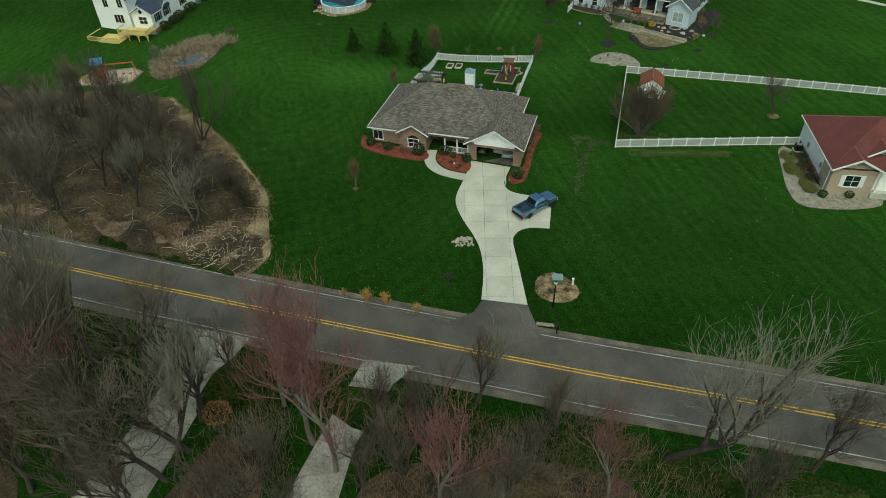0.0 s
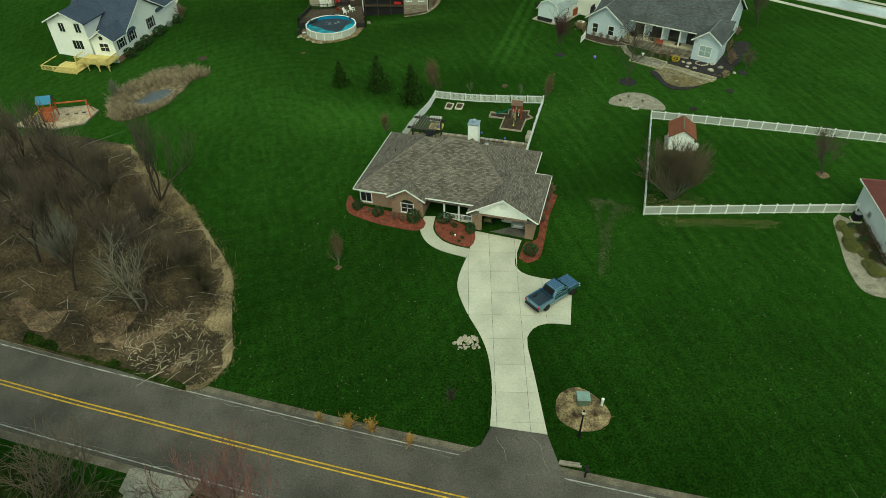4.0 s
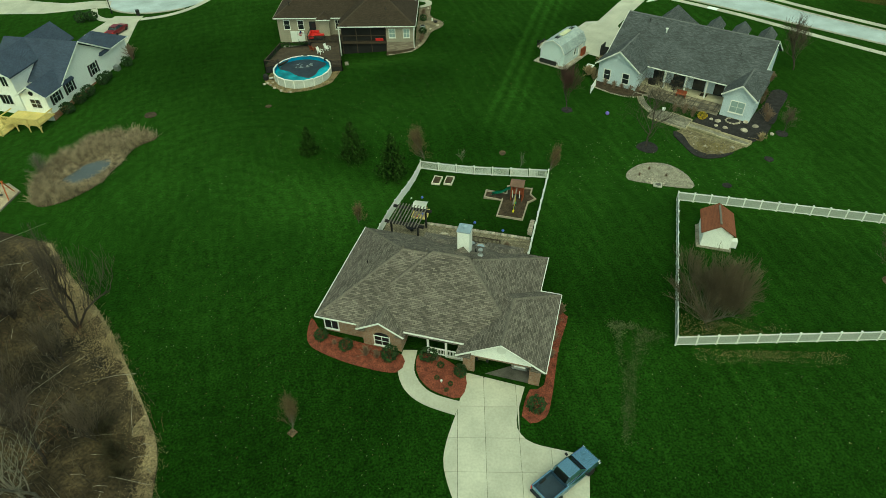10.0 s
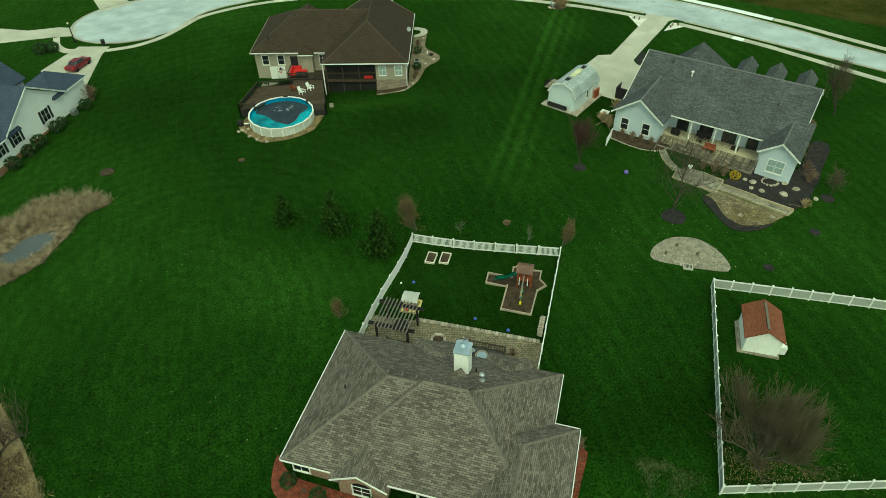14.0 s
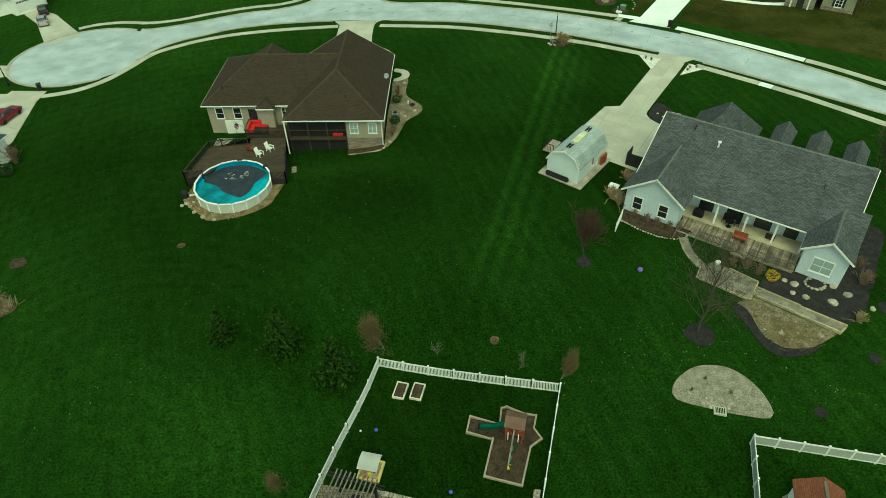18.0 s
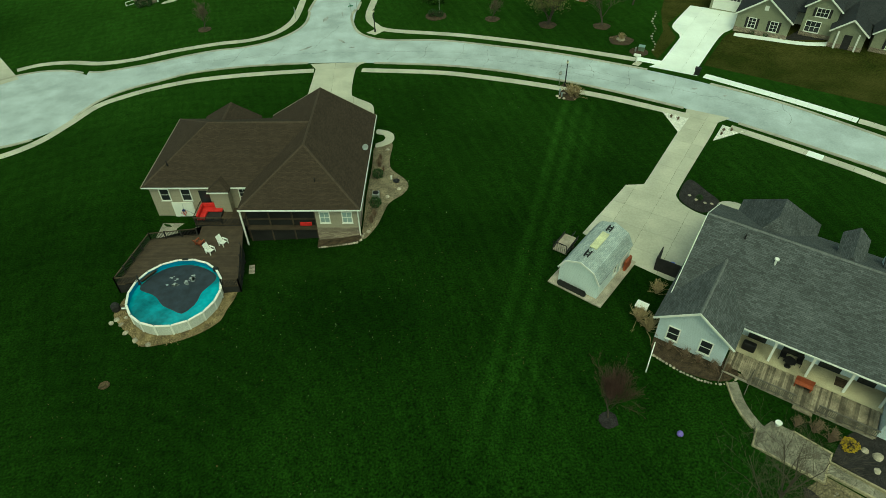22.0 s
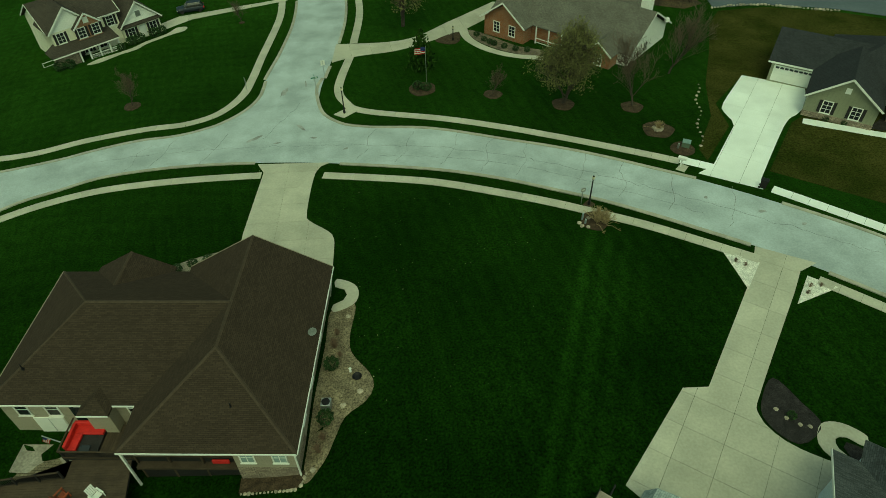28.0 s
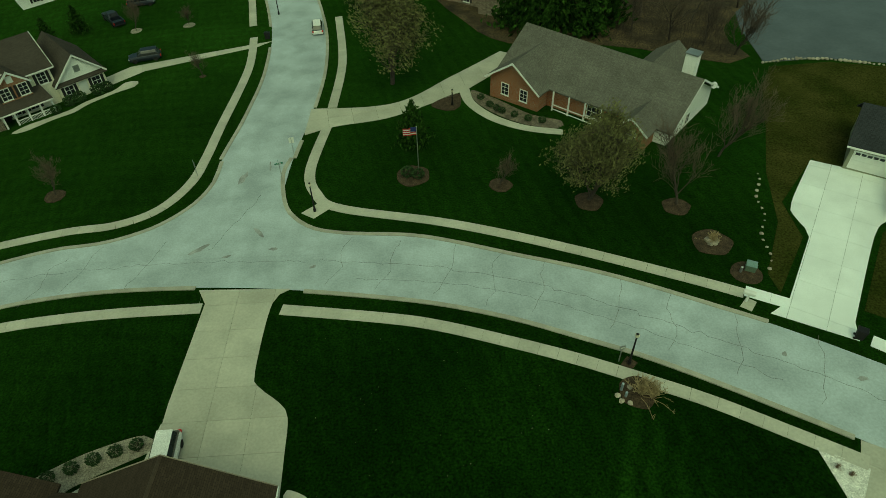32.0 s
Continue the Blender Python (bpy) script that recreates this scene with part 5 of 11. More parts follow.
def white_house():
    h = thing("house", pose(-66.2, 42.7, 1.0, 0, 0, -13.5), "two-storey white sided house with a slate blue shingle roof", "house")
    z = 3.3
    part("roof", roof_mesh(gable(-12.2, 3.4, 0.35, 15.9, z, 0.62, "x")), SHINGLE_NAVY, h)
    part("wing_roof", roof_mesh(gable(-12.6, 0.4, -4.9, 9.6, 5.35, 0.48)), SHINGLE_NAVY, h)
    part("bump_roof", roof_mesh(gable(-4.5, -0.35, 0.4, 6.2, 3.1, 0.62)), SHINGLE_NAVY, h)
    part("rear_roof", roof_mesh(gable(-13.4, 9.0, -6.8, 17.2, 4.1, 0.75)), SHINGLE_NAVY, h)
    part("garage_roof", roof_mesh(hip(-6.6, 13.2, 0.4, 20.6, 3.4, 0.6)), SHINGLE_NAVY, h)
    part("main_wall", gable_wall(-11.8, 3.8, 0, 15.5, -1.5, z - 0.02, 0.6, "x"), SIDING_WHITE, h)
    part("wing_wall", gable_wall(-12.2, 0.9, -5.3, 8, -1.5, 5.3, 0.46), SIDING_WHITE, h)
    part("bump_wall", gable_wall(-4.1, 0, -0.02, 5, -1.5, 3.05, 0.6), SIDING_WHITE, h)
    part("rear_wall", gable_wall(-13.0, 12, -7.2, 16.8, -1.5, 4.05, 0.73), SIDING_WHITE, h)
    part("garage_wall", boxes((-6.2, 14, -1.5, -0.02, 20.2, 3.4)), SIDING_WHITE, h)
    part("base_course", boxes((0.0, 0.05, -1.5, 0.06, 11.0, 0.25)), BRICK_RED, h)
    for x in (-9.6, -6.6):
        window(h, x, 0.88, 3.7, 1.0, 1.5, -90, rows=1, shutters=None)
    window(h, -7.6, 0.88, 0.8, 1.9, 1.5, -90, cols=3, rows=1)
    window(h, -1.9, -0.02, 1.2, 1.6, 1.3, -90, cols=2)
    for y in (2.0, 5.1, 11.1):
        window(h, 0.02, y, 1.3, 1.35, 1.7, 0, cols=2, shutters=BLACKWOOD)
    vent = part("gable_vent", lathe(bmesh.new(), [(0.34, 0), (0.34, 0.08), (0.2, 0.1)], 14), BLACKMETAL, h)
    vent.matrix_local = pose(-2.05, -0.02, 3.45, 90, 0, 0)
    gutter(h, [(-12.6, 0.35, 5.35), (-8.75, 0.35, 5.35 + 3.85 * 0.48), (-4.9, 0.35, 5.35)], h=0.18)
    gutter(h, [(-4.55, -0.4, 3.1), (-2.05, -0.4, 3.1 + 2.45 * 0.62), (0.45, -0.4, 3.1)], h=0.18)
    gutter(h, [(0.4, 3.4, z), (0.4, 9.65, z + 6.25 * 0.62), (0.4, 15.9, z)], h=0.18)
    gutter(h, [(0.45, -0.35, 3.1), (0.45, 3.4, 3.1)], h=0.15)
    gutter(h, [(-4.9, 3.35, z), (-4.5, 3.35, z)])
    gutter(h, [(0.45, 15.9, 3.4), (0.45, 20.6, 3.4)], h=0.15)
    part("condenser", boxes((0.6, 14.6, -0.6, 1.4, 15.4, 0.9), bevel=0.04), GREYMETAL, h)
    # raised yellow deck and the lower one beside it
    boards = part("deck_floor", boxes((-5.6, -3.4, 0.3, 0.4, 0, 0.4)), NEWWOOD, h, "fresh yellow lumber deck")
    for k in range(24):
        part("deck_board", boxes((-5.58 + k * 0.25, -3.45, 0.4, -5.36 + k * 0.25, -0.02, 0.43)), NEWWOOD, boards)
    low = part("lower_deck", boxes((-11.0, -5.2, -0.75, -4.6, -1.2, -0.65)), NEWWOOD, h)
    for k in range(25):
        part("deck_board", boxes((-10.98 + k * 0.255, -5.2, -0.65, -10.75 + k * 0.255, -1.2, -0.62)), NEWWOOD, low)
    rail = part("deck_rail", boxes((-5.6, -3.45, 1.25, 0.45, -3.3, 1.35), (0.3, -3.4, 1.25, 0.45, 0, 1.35), (-5.65, -3.4, 1.25, -5.5, -1.0, 1.35), (-5.6, -3.42, 0.5, 0.4, -3.36, 0.58), (0.32, -3.4, 0.5, 0.4, 0, 0.58)), NEWWOOD, h)
    for k in range(38):
        part("baluster", boxes((-5.5 + k * 0.155, -3.41, 0.58, -5.46 + k * 0.155, -3.37, 1.25)), NEWWOOD, rail)
    for k in range(21):
        part("baluster", boxes((0.34, -3.3 + k * 0.155, 0.58, 0.38, -3.26 + k * 0.155, 1.25)), NEWWOOD, rail)
    lr = part("lower_rail", boxes((-11, -5.2, 0.2, -4.6, -5.06, 0.3), (-11, -5.2, 0.2, -10.86, -1.2, 0.3), (-4.74, -5.2, 0.2, -4.6, -3.6, 0.3), (-11, -5.17, -0.5, -4.6, -5.1, -0.43)), NEWWOOD, h)
    for k in range(40):
        part("baluster", boxes((-10.9 + k * 0.157, -5.16, -0.43, -10.86 + k * 0.157, -5.12, 0.2)), NEWWOOD, lr)
    for x in (-5.6, -3.6, -1.6, 0.3):
        part("deck_post", boxes((x, -3.4, -1.6, x + 0.13, -3.27, 1.25)), NEWWOOD, h)
        for s in (-1, 1):
            b = part("deck_brace", boxes((-0.05, -0.05, -0.55, 0.05, 0.05, 0.0)), NEWWOOD, h)
            b.matrix_local = pose(x + 0.06 + s * 0.38, -3.34, 0.3, 0, s * 40, 0)
    for x in (-11, -8.9, -6.8, -4.73):
        part("deck_post", boxes((x, -5.2, -1.8, x + 0.13, -5.07, 0.3)), NEWWOOD, h)
    vent_pipe(h, -10.2, 8.0, 6.0, 0.5)
    return h


white_house()


def red_roof_house():
    h = thing("house", pose(34.0, -14.4, 0.1, 0, 0, -10.3), "cream sided house with a burgundy shingle roof", "house")
    z = 3.1
    part("roof", roof_mesh(hip(-0.45, -0.3, 16, 12.9, z, 0.55)), SHINGLE_RED, h)
    part("front_roof", roof_mesh(gable(-0.45, -0.75, 5.5, 5.0, z - 0.02, 0.52)), SHINGLE_RED, h)
    part("entry_roof", roof_mesh(gable(2.4, 1.2, 9.0, 8.0, z + 0.1, 0.62)), SHINGLE_RED, h)
    part("wall", boxes((0, 0.3, -1.2, 15.4, 12.4, z - 0.05)), SIDING_WHITE, h)
    part("front_wall", gable_wall(-0.02, -0.25, 5.05, 3, -1.2, z - 0.04, 0.5), BRICK_CREAM, h)
    part("entry_gable", gable_wall(2.8, 1.7, 8.6, 5, -1.2, z + 0.05, 0.6), SIDING_WHITE, h)
    part("stone_foot", boxes((-0.06, 0.35, -1.2, 0, 12.4, 0.0)), material("grey_block_foot", (0.42, 0.41, 0.36), 0.9), h)
    window(h, 2.5, -0.27, 0.6, 1.7, 1.5, -90, cols=2)
    for x in (1.35, 3.65):
        part("shutter", boxes((x - 0.22, -0.31, 0.55, x + 0.22, -0.26, 2.15)), TRIM, h)
    vent = part("round_vent", lathe(bmesh.new(), [(0.36, 0), (0.36, 0.08), (0.2, 0.1)], 16), GREYMETAL, h)
    vent.matrix_local = pose(5.7, 1.66, z + 1.2, 90, 0, 0)
    vent = part("round_vent", lathe(bmesh.new(), [(0.22, 0), (0.22, 0.08), (0.1, 0.1)], 14), GREYMETAL, h)
    vent.matrix_local = pose(2.5, -0.29, z + 0.75, 90, 0, 0)
    part("porch_floor", boxes((5.1, -0.4, -1.2, 9.4, 1.7, -0.1)), CONCRETE, h)
    for x in (5.5, 8.9):
        part("porch_post", boxes((x - 0.1, -0.3, -0.1, x + 0.1, -0.1, z)), TRIM, h)
    part("front_door", boxes((6.4, 1.62, -0.1, 7.4, 1.7, 2.0)), BLACKWOOD, h)
    gutter(h, [(-0.5, -0.75, z), (-0.5, 12.9, z)], h=0.16)
    gutter(h, [(-0.5, -0.8, z - 0.02), (2.53, -0.8, z - 0.02 + 2.97 * 0.52), (5.55, -0.8, z - 0.02)], h=0.2)
    gutter(h, [(2.35, 1.15, z + 0.1), (5.7, 1.15, z + 0.1 + 3.3 * 0.62), (9.05, 1.15, z + 0.1)], h=0.2)
    cap = material("burgundy_ridge_caps", (0.19, 0.075, 0.07), 0.9, vary=0.2, scale=2.5)
    for a, b in (((-0.45, 12.9, z), (6.15, 6.3, z + 6.6 * 0.55)), ((2.53, -0.75, z + 1.53), (2.53, 2.6, z + 1.53)), ((5.7, 1.2, z + 2.15), (5.7, 4.4, z + 2.15))):
        ridge_cap(h, a, b, cap)
    part("downspout", boxes((-0.14, 0.4, -1.0, -0.04, 0.5, z)), TRIM, h)
    part("meter_box", boxes((-0.16, 3.2, 0.9, -0.02, 3.6, 1.5), bevel=0.02), GREYMETAL, h)
    part("meter_box", boxes((-0.16, 8.4, 0.7, -0.02, 8.9, 1.3), bevel=0.02), GREYMETAL, h)
    return h


red_roof_house()


def sage_house():
    h = thing("house", on_ground(43.5, 107.9, -32), "sage green sided house with stone foot and black shingle roof", "house")
    z = 2.9
    part("roof", roof_mesh(hip(0.6, 4.5, 24, 18, z, 0.6)), SHINGLE_BLACK, h)
    part("garage_roof", roof_mesh(gable(-6.0, 6.0, 6.0, 15.0, z, 0.62, "x")), SHINGLE_BLACK, h)
    part("wall", boxes((1.2, 6.6, -1.2, 23.5, 17.5, z)), SIDING_WHITE, h)
    for x0, x1, y, zz, up in ((-0.6, 8.0, -0.5, z, 0.75), (8.6, 14.0, 2.5, z + 1.8, 0.8), (13.0, 18.4, 0.3, z - 0.2, 0.8), (18.6, 24.4, 1.4, z, 0.8)):
        part("gable_roof", roof_mesh(gable(x0, y - 0.5, x1, y + 9, zz, up)), SHINGLE_BLACK, h)
        part("gable_wall", gable_wall(x0 + 0.4, y, x1 - 0.4, y + 8, -1.2, zz, up), SIDING_GREEN, h)
        xm = (x0 + x1) / 2
        gutter(h, [(x0 - 0.05, y - 0.55, zz), (xm, y - 0.55, zz + (x1 - x0) / 2 * up), (x1 + 0.05, y - 0.55, zz)], h=0.2)
        part("stone_foot", boxes((x0 + 0.36, y - 0.06, -1.2, x1 - 0.36, y, 0.75)), STONE, h)
    for x in (2.2, 5.4):
        window(h, x, -0.52, 1.0, 1.0, 1.5, -90, cols=2, rows=3, shutters=BLACKWOOD)
    window(h, 11.3, 2.46, 3.4, 1.6, 1.2, -90, cols=3, rows=2, shutters=BLACKWOOD)
    window(h, 10.6, 2.46, 0.9, 2.0, 1.6, -90, cols=3, rows=2)
    window(h, 21.5, 1.36, 0.9, 1.0, 1.6, -90, cols=2, rows=3, shutters=BLACKWOOD)
    part("front_door", boxes((15.2, 0.2, 0.1, 16.3, 0.3, 2.3)), BLACKWOOD, h)
    for x in (14.3, 17.1):
        part("porch_post", boxes((x - 0.12, -0.1, 0, x + 0.12, 0.14, z - 0.2)), TRIM, h)
    garage_door(h, -2.7, 6.47, 0.1, 4.9, 2.2, -90)
    gutter(h, [(-6.0, 5.95, z), (0.4, 5.95, z)], h=0.2)
    part("garage_gable", gable_wall(-5.5, 6.7, 2, 14.3, 0, z, 0.6, "x"), SIDING_GREEN, h)
    part("garage_front", boxes((-5.52, 6.5, -1.2, 0.0, 6.6, z)), SIDING_GREEN, h)
    part("gable_vent", boxes((3.4, -0.58, 4.0, 4.0, -0.5, 4.7)), TRIM, h)
    return h


sage_house()


def brick_house():
    h = thing("house", pose(6.1, 135.2, 0.72, 0, 0, -41), "one-storey orange brick house with a grey-olive shingle roof", "house")
    z = 2.7
    part("roof", roof_mesh(gable(-0.6, 1.6, 23.4, 14.6, z, 0.6, "x")), SHINGLE_OLIVE, h)
    part("west_roof", roof_mesh(gable(-0.8, -0.6, 7.4, 8.0, z, 0.75)), SHINGLE_OLIVE, h)
    part("east_roof", roof_mesh(gable(17.2, -0.6, 21.6, 6.0, z, 0.75)), SHINGLE_OLIVE, h)
    part("rear_roof", roof_mesh(gable(13.0, 8.0, 18.5, 19.0, z, 0.75)), SHINGLE_OLIVE, h)
    part("wall", gable_wall(0, 2.2, 22.8, 14, -1, z, 0.58, "x"), SIDING_WHITE, h)
    part("brick_wall", gable_wall(-0.3, 0, 6.9, 6, -1, z, 0.73), BRICK_RED, h)
    part("brick_wall", gable_wall(17.6, 0, 21.2, 5, -1, z, 0.73), BRICK_RED, h)
    part("brick_wall", boxes((6.9, 2.1, -1, 17.6, 2.2, z)), BRICK_RED, h)
    for x in (2.0, 4.8):
        window(h, x, -0.02, 0.8, 1.0, 1.5, -90, cols=2, rows=3)
    window(h, 19.4, -0.02, 0.8, 1.0, 1.5, -90, cols=2, rows=3)
    window(h, 13.5, 2.08, 0.8, 1.8, 1.4, -90, cols=3)
    window(h, 22.82, 7.5, 0.9, 1.0, 1.3, 0)
    for x in (8.2, 10.4, 12.6, 14.8, 17.0):
        part("porch_post", boxes((x - 0.08, 1.3, 0, x + 0.08, 1.46, z)), TRIM, h)
    part("porch_rail", boxes((8.2, 1.34, 0.9, 17, 1.42, 1.0), (8.2, 1.34, 0.3, 17, 1.42, 0.38)), TRIM, h)
    gutter(h, [(-0.85, -0.65, z), (3.3, -0.65, z + 4.1 * 0.75), (7.45, -0.65, z)], h=0.2)
    gutter(h, [(17.15, -0.65, z), (19.4, -0.65, z + 2.2 * 0.75), (21.65, -0.65, z)], h=0.2)
    gutter(h, [(23.45, 1.6, z), (23.45, 8.1, z + 6.5 * 0.6), (23.45, 14.6, z)], h=0.2)
    ch = part("chimney", boxes((19.8, 10.6, 3, 21.2, 11.8, 7.6)), SIDING_WHITE, h)
    part("chimney_cap", boxes((19.7, 10.5, 7.6, 21.3, 11.9, 7.75)), GREYMETAL, ch)
    dish = part("satellite_dish", lathe(bmesh.new(), [(0.02, 0), (0.22, 0.03), (0.4, 0.12)], 14), GREYMETAL, h)
    dish.matrix_local = pose(23.4, 12.4, z + 1.2, 60, 0, 20)
    return h


brick_house()


def porch_house():
    h = thing("house", pose(-52.1, 141.0, -1.7, 0, 0, 43), "two-storey cream house with a dark roof and white front porch", "house")
    z = 5.3
    dark = SHINGLE_DARK
    part("roof", roof_mesh(gable(-11.0, -0.35, 0.5, 9.8, z, 0.62, "x")), dark, h)
    part("wall", gable_wall(-10.5, 0, 0, 9.4, -1, z - 0.03, 0.6, "x"), SIDING_CREAM, h)
    gutter(h, [(0.55, -0.35, z), (0.55, 4.7, z + 5.07 * 0.62), (0.55, 9.8, z)], h=0.16)
    gutter(h, [(-11.05, -0.35, z), (-11.05, 4.7, z + 5.07 * 0.62), (-11.05, 9.8, z)], h=0.16)
    gutter(h, [(-4.0, -0.4, z), (0.5, -0.4, z)], h=0.16)
    # garage wing
    part("garage_roof", roof_mesh(gable(-0.6, -1.1, 6.5, 9.0, 2.8, 0.98)), dark, h)
    part("garage_wall", gable_wall(-0.2, -0.7, 6.1, 8.6, -1, 2.78, 0.95), SIDING_CREAM, h)
    part("pent_roof", roof_mesh([[(-0.6, -1.2, 2.65), (6.5, -1.2, 2.65), (6.5, -0.7, 3.0), (-0.6, -0.7, 3.0)]], 0.1), dark, h)
    bm = bmesh.new()
    prism(bm, [(0.0, 3.0), (5.9, 3.0), (2.95, 5.75)], 0, 0.05)
    g = part("gable_siding", bm, SIDING_WHITE, h, "white siding in the garage gable")
    g.matrix_local = pose(0, -0.71, 0, 90, 0, 0)
    part("gable_vent", boxes((2.55, -0.8, 3.7, 3.35, -0.72, 4.6)), GREYMETAL, h)
    gutter(h, [(-0.65, -1.15, 2.8), (2.95, -1.15, 2.8 + 3.55 * 0.98), (6.55, -1.15, 2.8)], h=0.2)
    for x in (1.1, 4.8):
        window(h, x, -0.72, 0.5, 1.1, 1.7, -90, cols=2, rows=3, shutters=BLACKWOOD)
    part("side_panel", boxes((2.4, -0.76, 0.3, 3.5, -0.7, 2.2)), TRIM, h)
    # two front gables
    for x0, x1, y, zz, up, mat in ((-10.9, -4.0, -0.5, z - 0.1, 0.98, SIDING_WHITE), (-7.4, -2.8, -1.0, z - 0.3, 0.9, BRICK_RED)):
        xm, half = (x0 + x1) / 2, (x1 - x0) / 2
        part("gable_roof", roof_mesh(gable(x0, y - 0.35, x1, y + 5.5, zz, up)), dark, h)
        part("gable_wall", gable_wall(x0 + 0.4, y, x1 - 0.4, y + 4, 2.5, zz - 0.02, up * 0.97), SIDING_CREAM if mat is SIDING_WHITE else mat, h)
        gutter(h, [(x0 - 0.05, y - 0.4, zz), (xm, y - 0.4, zz + half * up), (x1 + 0.05, y - 0.4, zz)], h=0.22)
        if mat is SIDING_WHITE:
            bm = bmesh.new()
            prism(bm, [(x0 + 0.5, zz), (x1 - 0.5, zz), (xm, zz + (half - 0.5) * up)], 0, 0.05)
            g = part("gable_siding", bm, SIDING_WHITE, h)
            g.matrix_local = pose(0, y - 0.01, 0, 90, 0, 0)
        else:
            part("gable_vent", boxes((xm - 0.4, y - 0.08, zz + 0.4, xm + 0.4, y, zz + 1.3)), TRIM, h)
    for x, y in ((-9.2, -0.52), (-6.2, -1.02), (-4.0, -1.02), (-1.3, -0.02)):
        window(h, x, y, 3.4, 1.05, 1.5, -90, cols=2, rows=3, shutters=BLACKWOOD)
    # porch
    part("porch_roof", roof_mesh([[(-12.0, -2.6, 2.4), (-1.6, -2.6, 2.4), (-1.9, 0, 3.5), (-10.6, 0, 3.5)], [(-12.0, -2.6, 2.4), (-10.6, 0, 3.5), (-12.0, 0.6, 2.4)]], 0.18), dark, h)
    gutter(h, [(-12.0, -2.65, 2.4), (-1.6, -2.65, 2.4)], h=0.16)
    part("porch_floor", boxes((-11.6, -2.4, -1, -1.7, 0, 0.15)), CONCRETE, h)
    part("stone_wall", boxes((-11.4, -2.2, -1, -8.2, -0.02, 2.3)), STONE, h)
    for x in (-8.0, -6.6, -5.0, -3.4, -1.9):
        part("porch_post", boxes((x - 0.11, -2.4, 0.15, x + 0.11, -2.2, 2.35)), TRIM, h)
    rail = part("porch_rail", boxes((-6.6, -2.34, 0.95, -1.9, -2.26, 1.04), (-6.6, -2.33, 0.32, -1.9, -2.27, 0.38)), TRIM, h)
    for k in range(30):
        part("baluster", boxes((-6.5 + k * 0.155, -2.32, 0.38, -6.46 + k * 0.155, -2.28, 0.95)), TRIM, rail)
    for x in (-6.0, -3.6):
        window(h, x, -0.02, 0.6, 1.1, 1.6, -90, cols=2, rows=3, shutters=BLACKWOOD)
    part("front_door", boxes((-7.7, -0.06, 0.15, -6.8, 0, 2.2)), BLACKWOOD, h)
    part("side_rail", boxes((-13.0, 0.6, 0.9, -10.6, 0.7, 1.0), (-13.0, 0.62, 0.3, -10.6, 0.68, 0.36), (-13.0, 0.6, -0.4, -12.9, 0.7, 1.0)), TRIM, h)
    return h


porch_house()


def far_house(x, y, rz, label, siding, shingle, w=16, d=11, z=3.0, gar=True):
    h = thing("house", on_ground(x, y, rz), label, "house")
    part("roof", roof_mesh(gable(-0.5, -0.5, w + 0.5, d + 0.5, z, 0.6, "x")), shingle, h)
    part("wall", gable_wall(0, 0, w, d, -1.5, z, 0.58, "x"), siding, h)
    part("front_roof", roof_mesh(gable(w * 0.55, -2.6, w * 0.95, 5, z, 0.7)), shingle, h)
    part("front_wall", gable_wall(w * 0.57, -2.2, w * 0.93, 4, -1.5, z, 0.68), siding, h)
    for k in range(2):
        window(h, w * (0.15 + 0.2 * k), -0.02, 0.8, 1.1, 1.4, -90, shutters=BLACKWOOD)
    if gar:
        garage_door(h, w * 0.75, -2.22, 0.1, 4.4, 2.1, -90)
    gutter(h, [(-0.5, -0.55, z), (w + 0.5, -0.55, z)])
    return h


far_house(-75, 178, 38, "white sided house with dark trim behind the lawn", SIDING_WHITE, SHINGLE_OLIVE, 18, 11)
far_house(-93.2, 109.1, 47, "white house with a wide garage beyond the cul-de-sac", SIDING_WHITE, SHINGLE_OLIVE, 16, 11)
far_house(0, 170, -35, "stone-faced house behind dark trees", STONE, SHINGLE_OLIVE, 16, 11, gar=False)


# ---- plants ----
class Shape:
    """Vertices and faces gathered for one mesh."""

    def __init__(self):
        self.v, self.f = [], []

    def limb(self, pts, r0, r1, sides=3):
        base = len(self.v)
        k = len(pts)
        for i, p in enumerate(pts):
            d = (pts[min(i + 1, k - 1)] - pts[max(i - 1, 0)]).normalized()
            s = d.orthogonal().normalized()
            t = d.cross(s)
            r = r0 + (r1 - r0) * i / (k - 1)
            for j in range(sides):
                a = j * math.tau / sides
                self.v.append(p + (s * math.cos(a) + t * math.sin(a)) * r)
        for i in range(k - 1):
            for j in range(sides):
                a, b = base + i * sides + j, base + i * sides + (j + 1) % sides
                self.f.append((a, b, b + sides, a + sides))

    def leaf(self, p, size, rng):
        n = Vector((rng.uniform(-1, 1), rng.uniform(-1, 1), rng.uniform(-0.2, 1))).normalized()
        a = n.orthogonal().normalized() * size
        b = n.cross(a) * rng.uniform(0.5, 0.9)
        k = len(self.v)
        self.v += [p - a, p + b * 0.6, p + a, p - b * 0.6 + n * size * 0.2]
        self.f.append((k, k + 1, k + 2, k + 3))

    def mesh(self, mat, name="leaves", smooth=False):
        me = bpy.data.meshes.new(name)
        me.from_pydata([tuple(v) for v in self.v], [], self.f)
        me.materials.append(mat)
        if smooth:
            me.polygons.foreach_set("use_smooth", [True] * len(me.polygons))
        return me


def under(name, me, parent, label=""):
    ob = new(name, me)
    ob.parent = parent
    if label:
        ob["label"] = label
    return ob


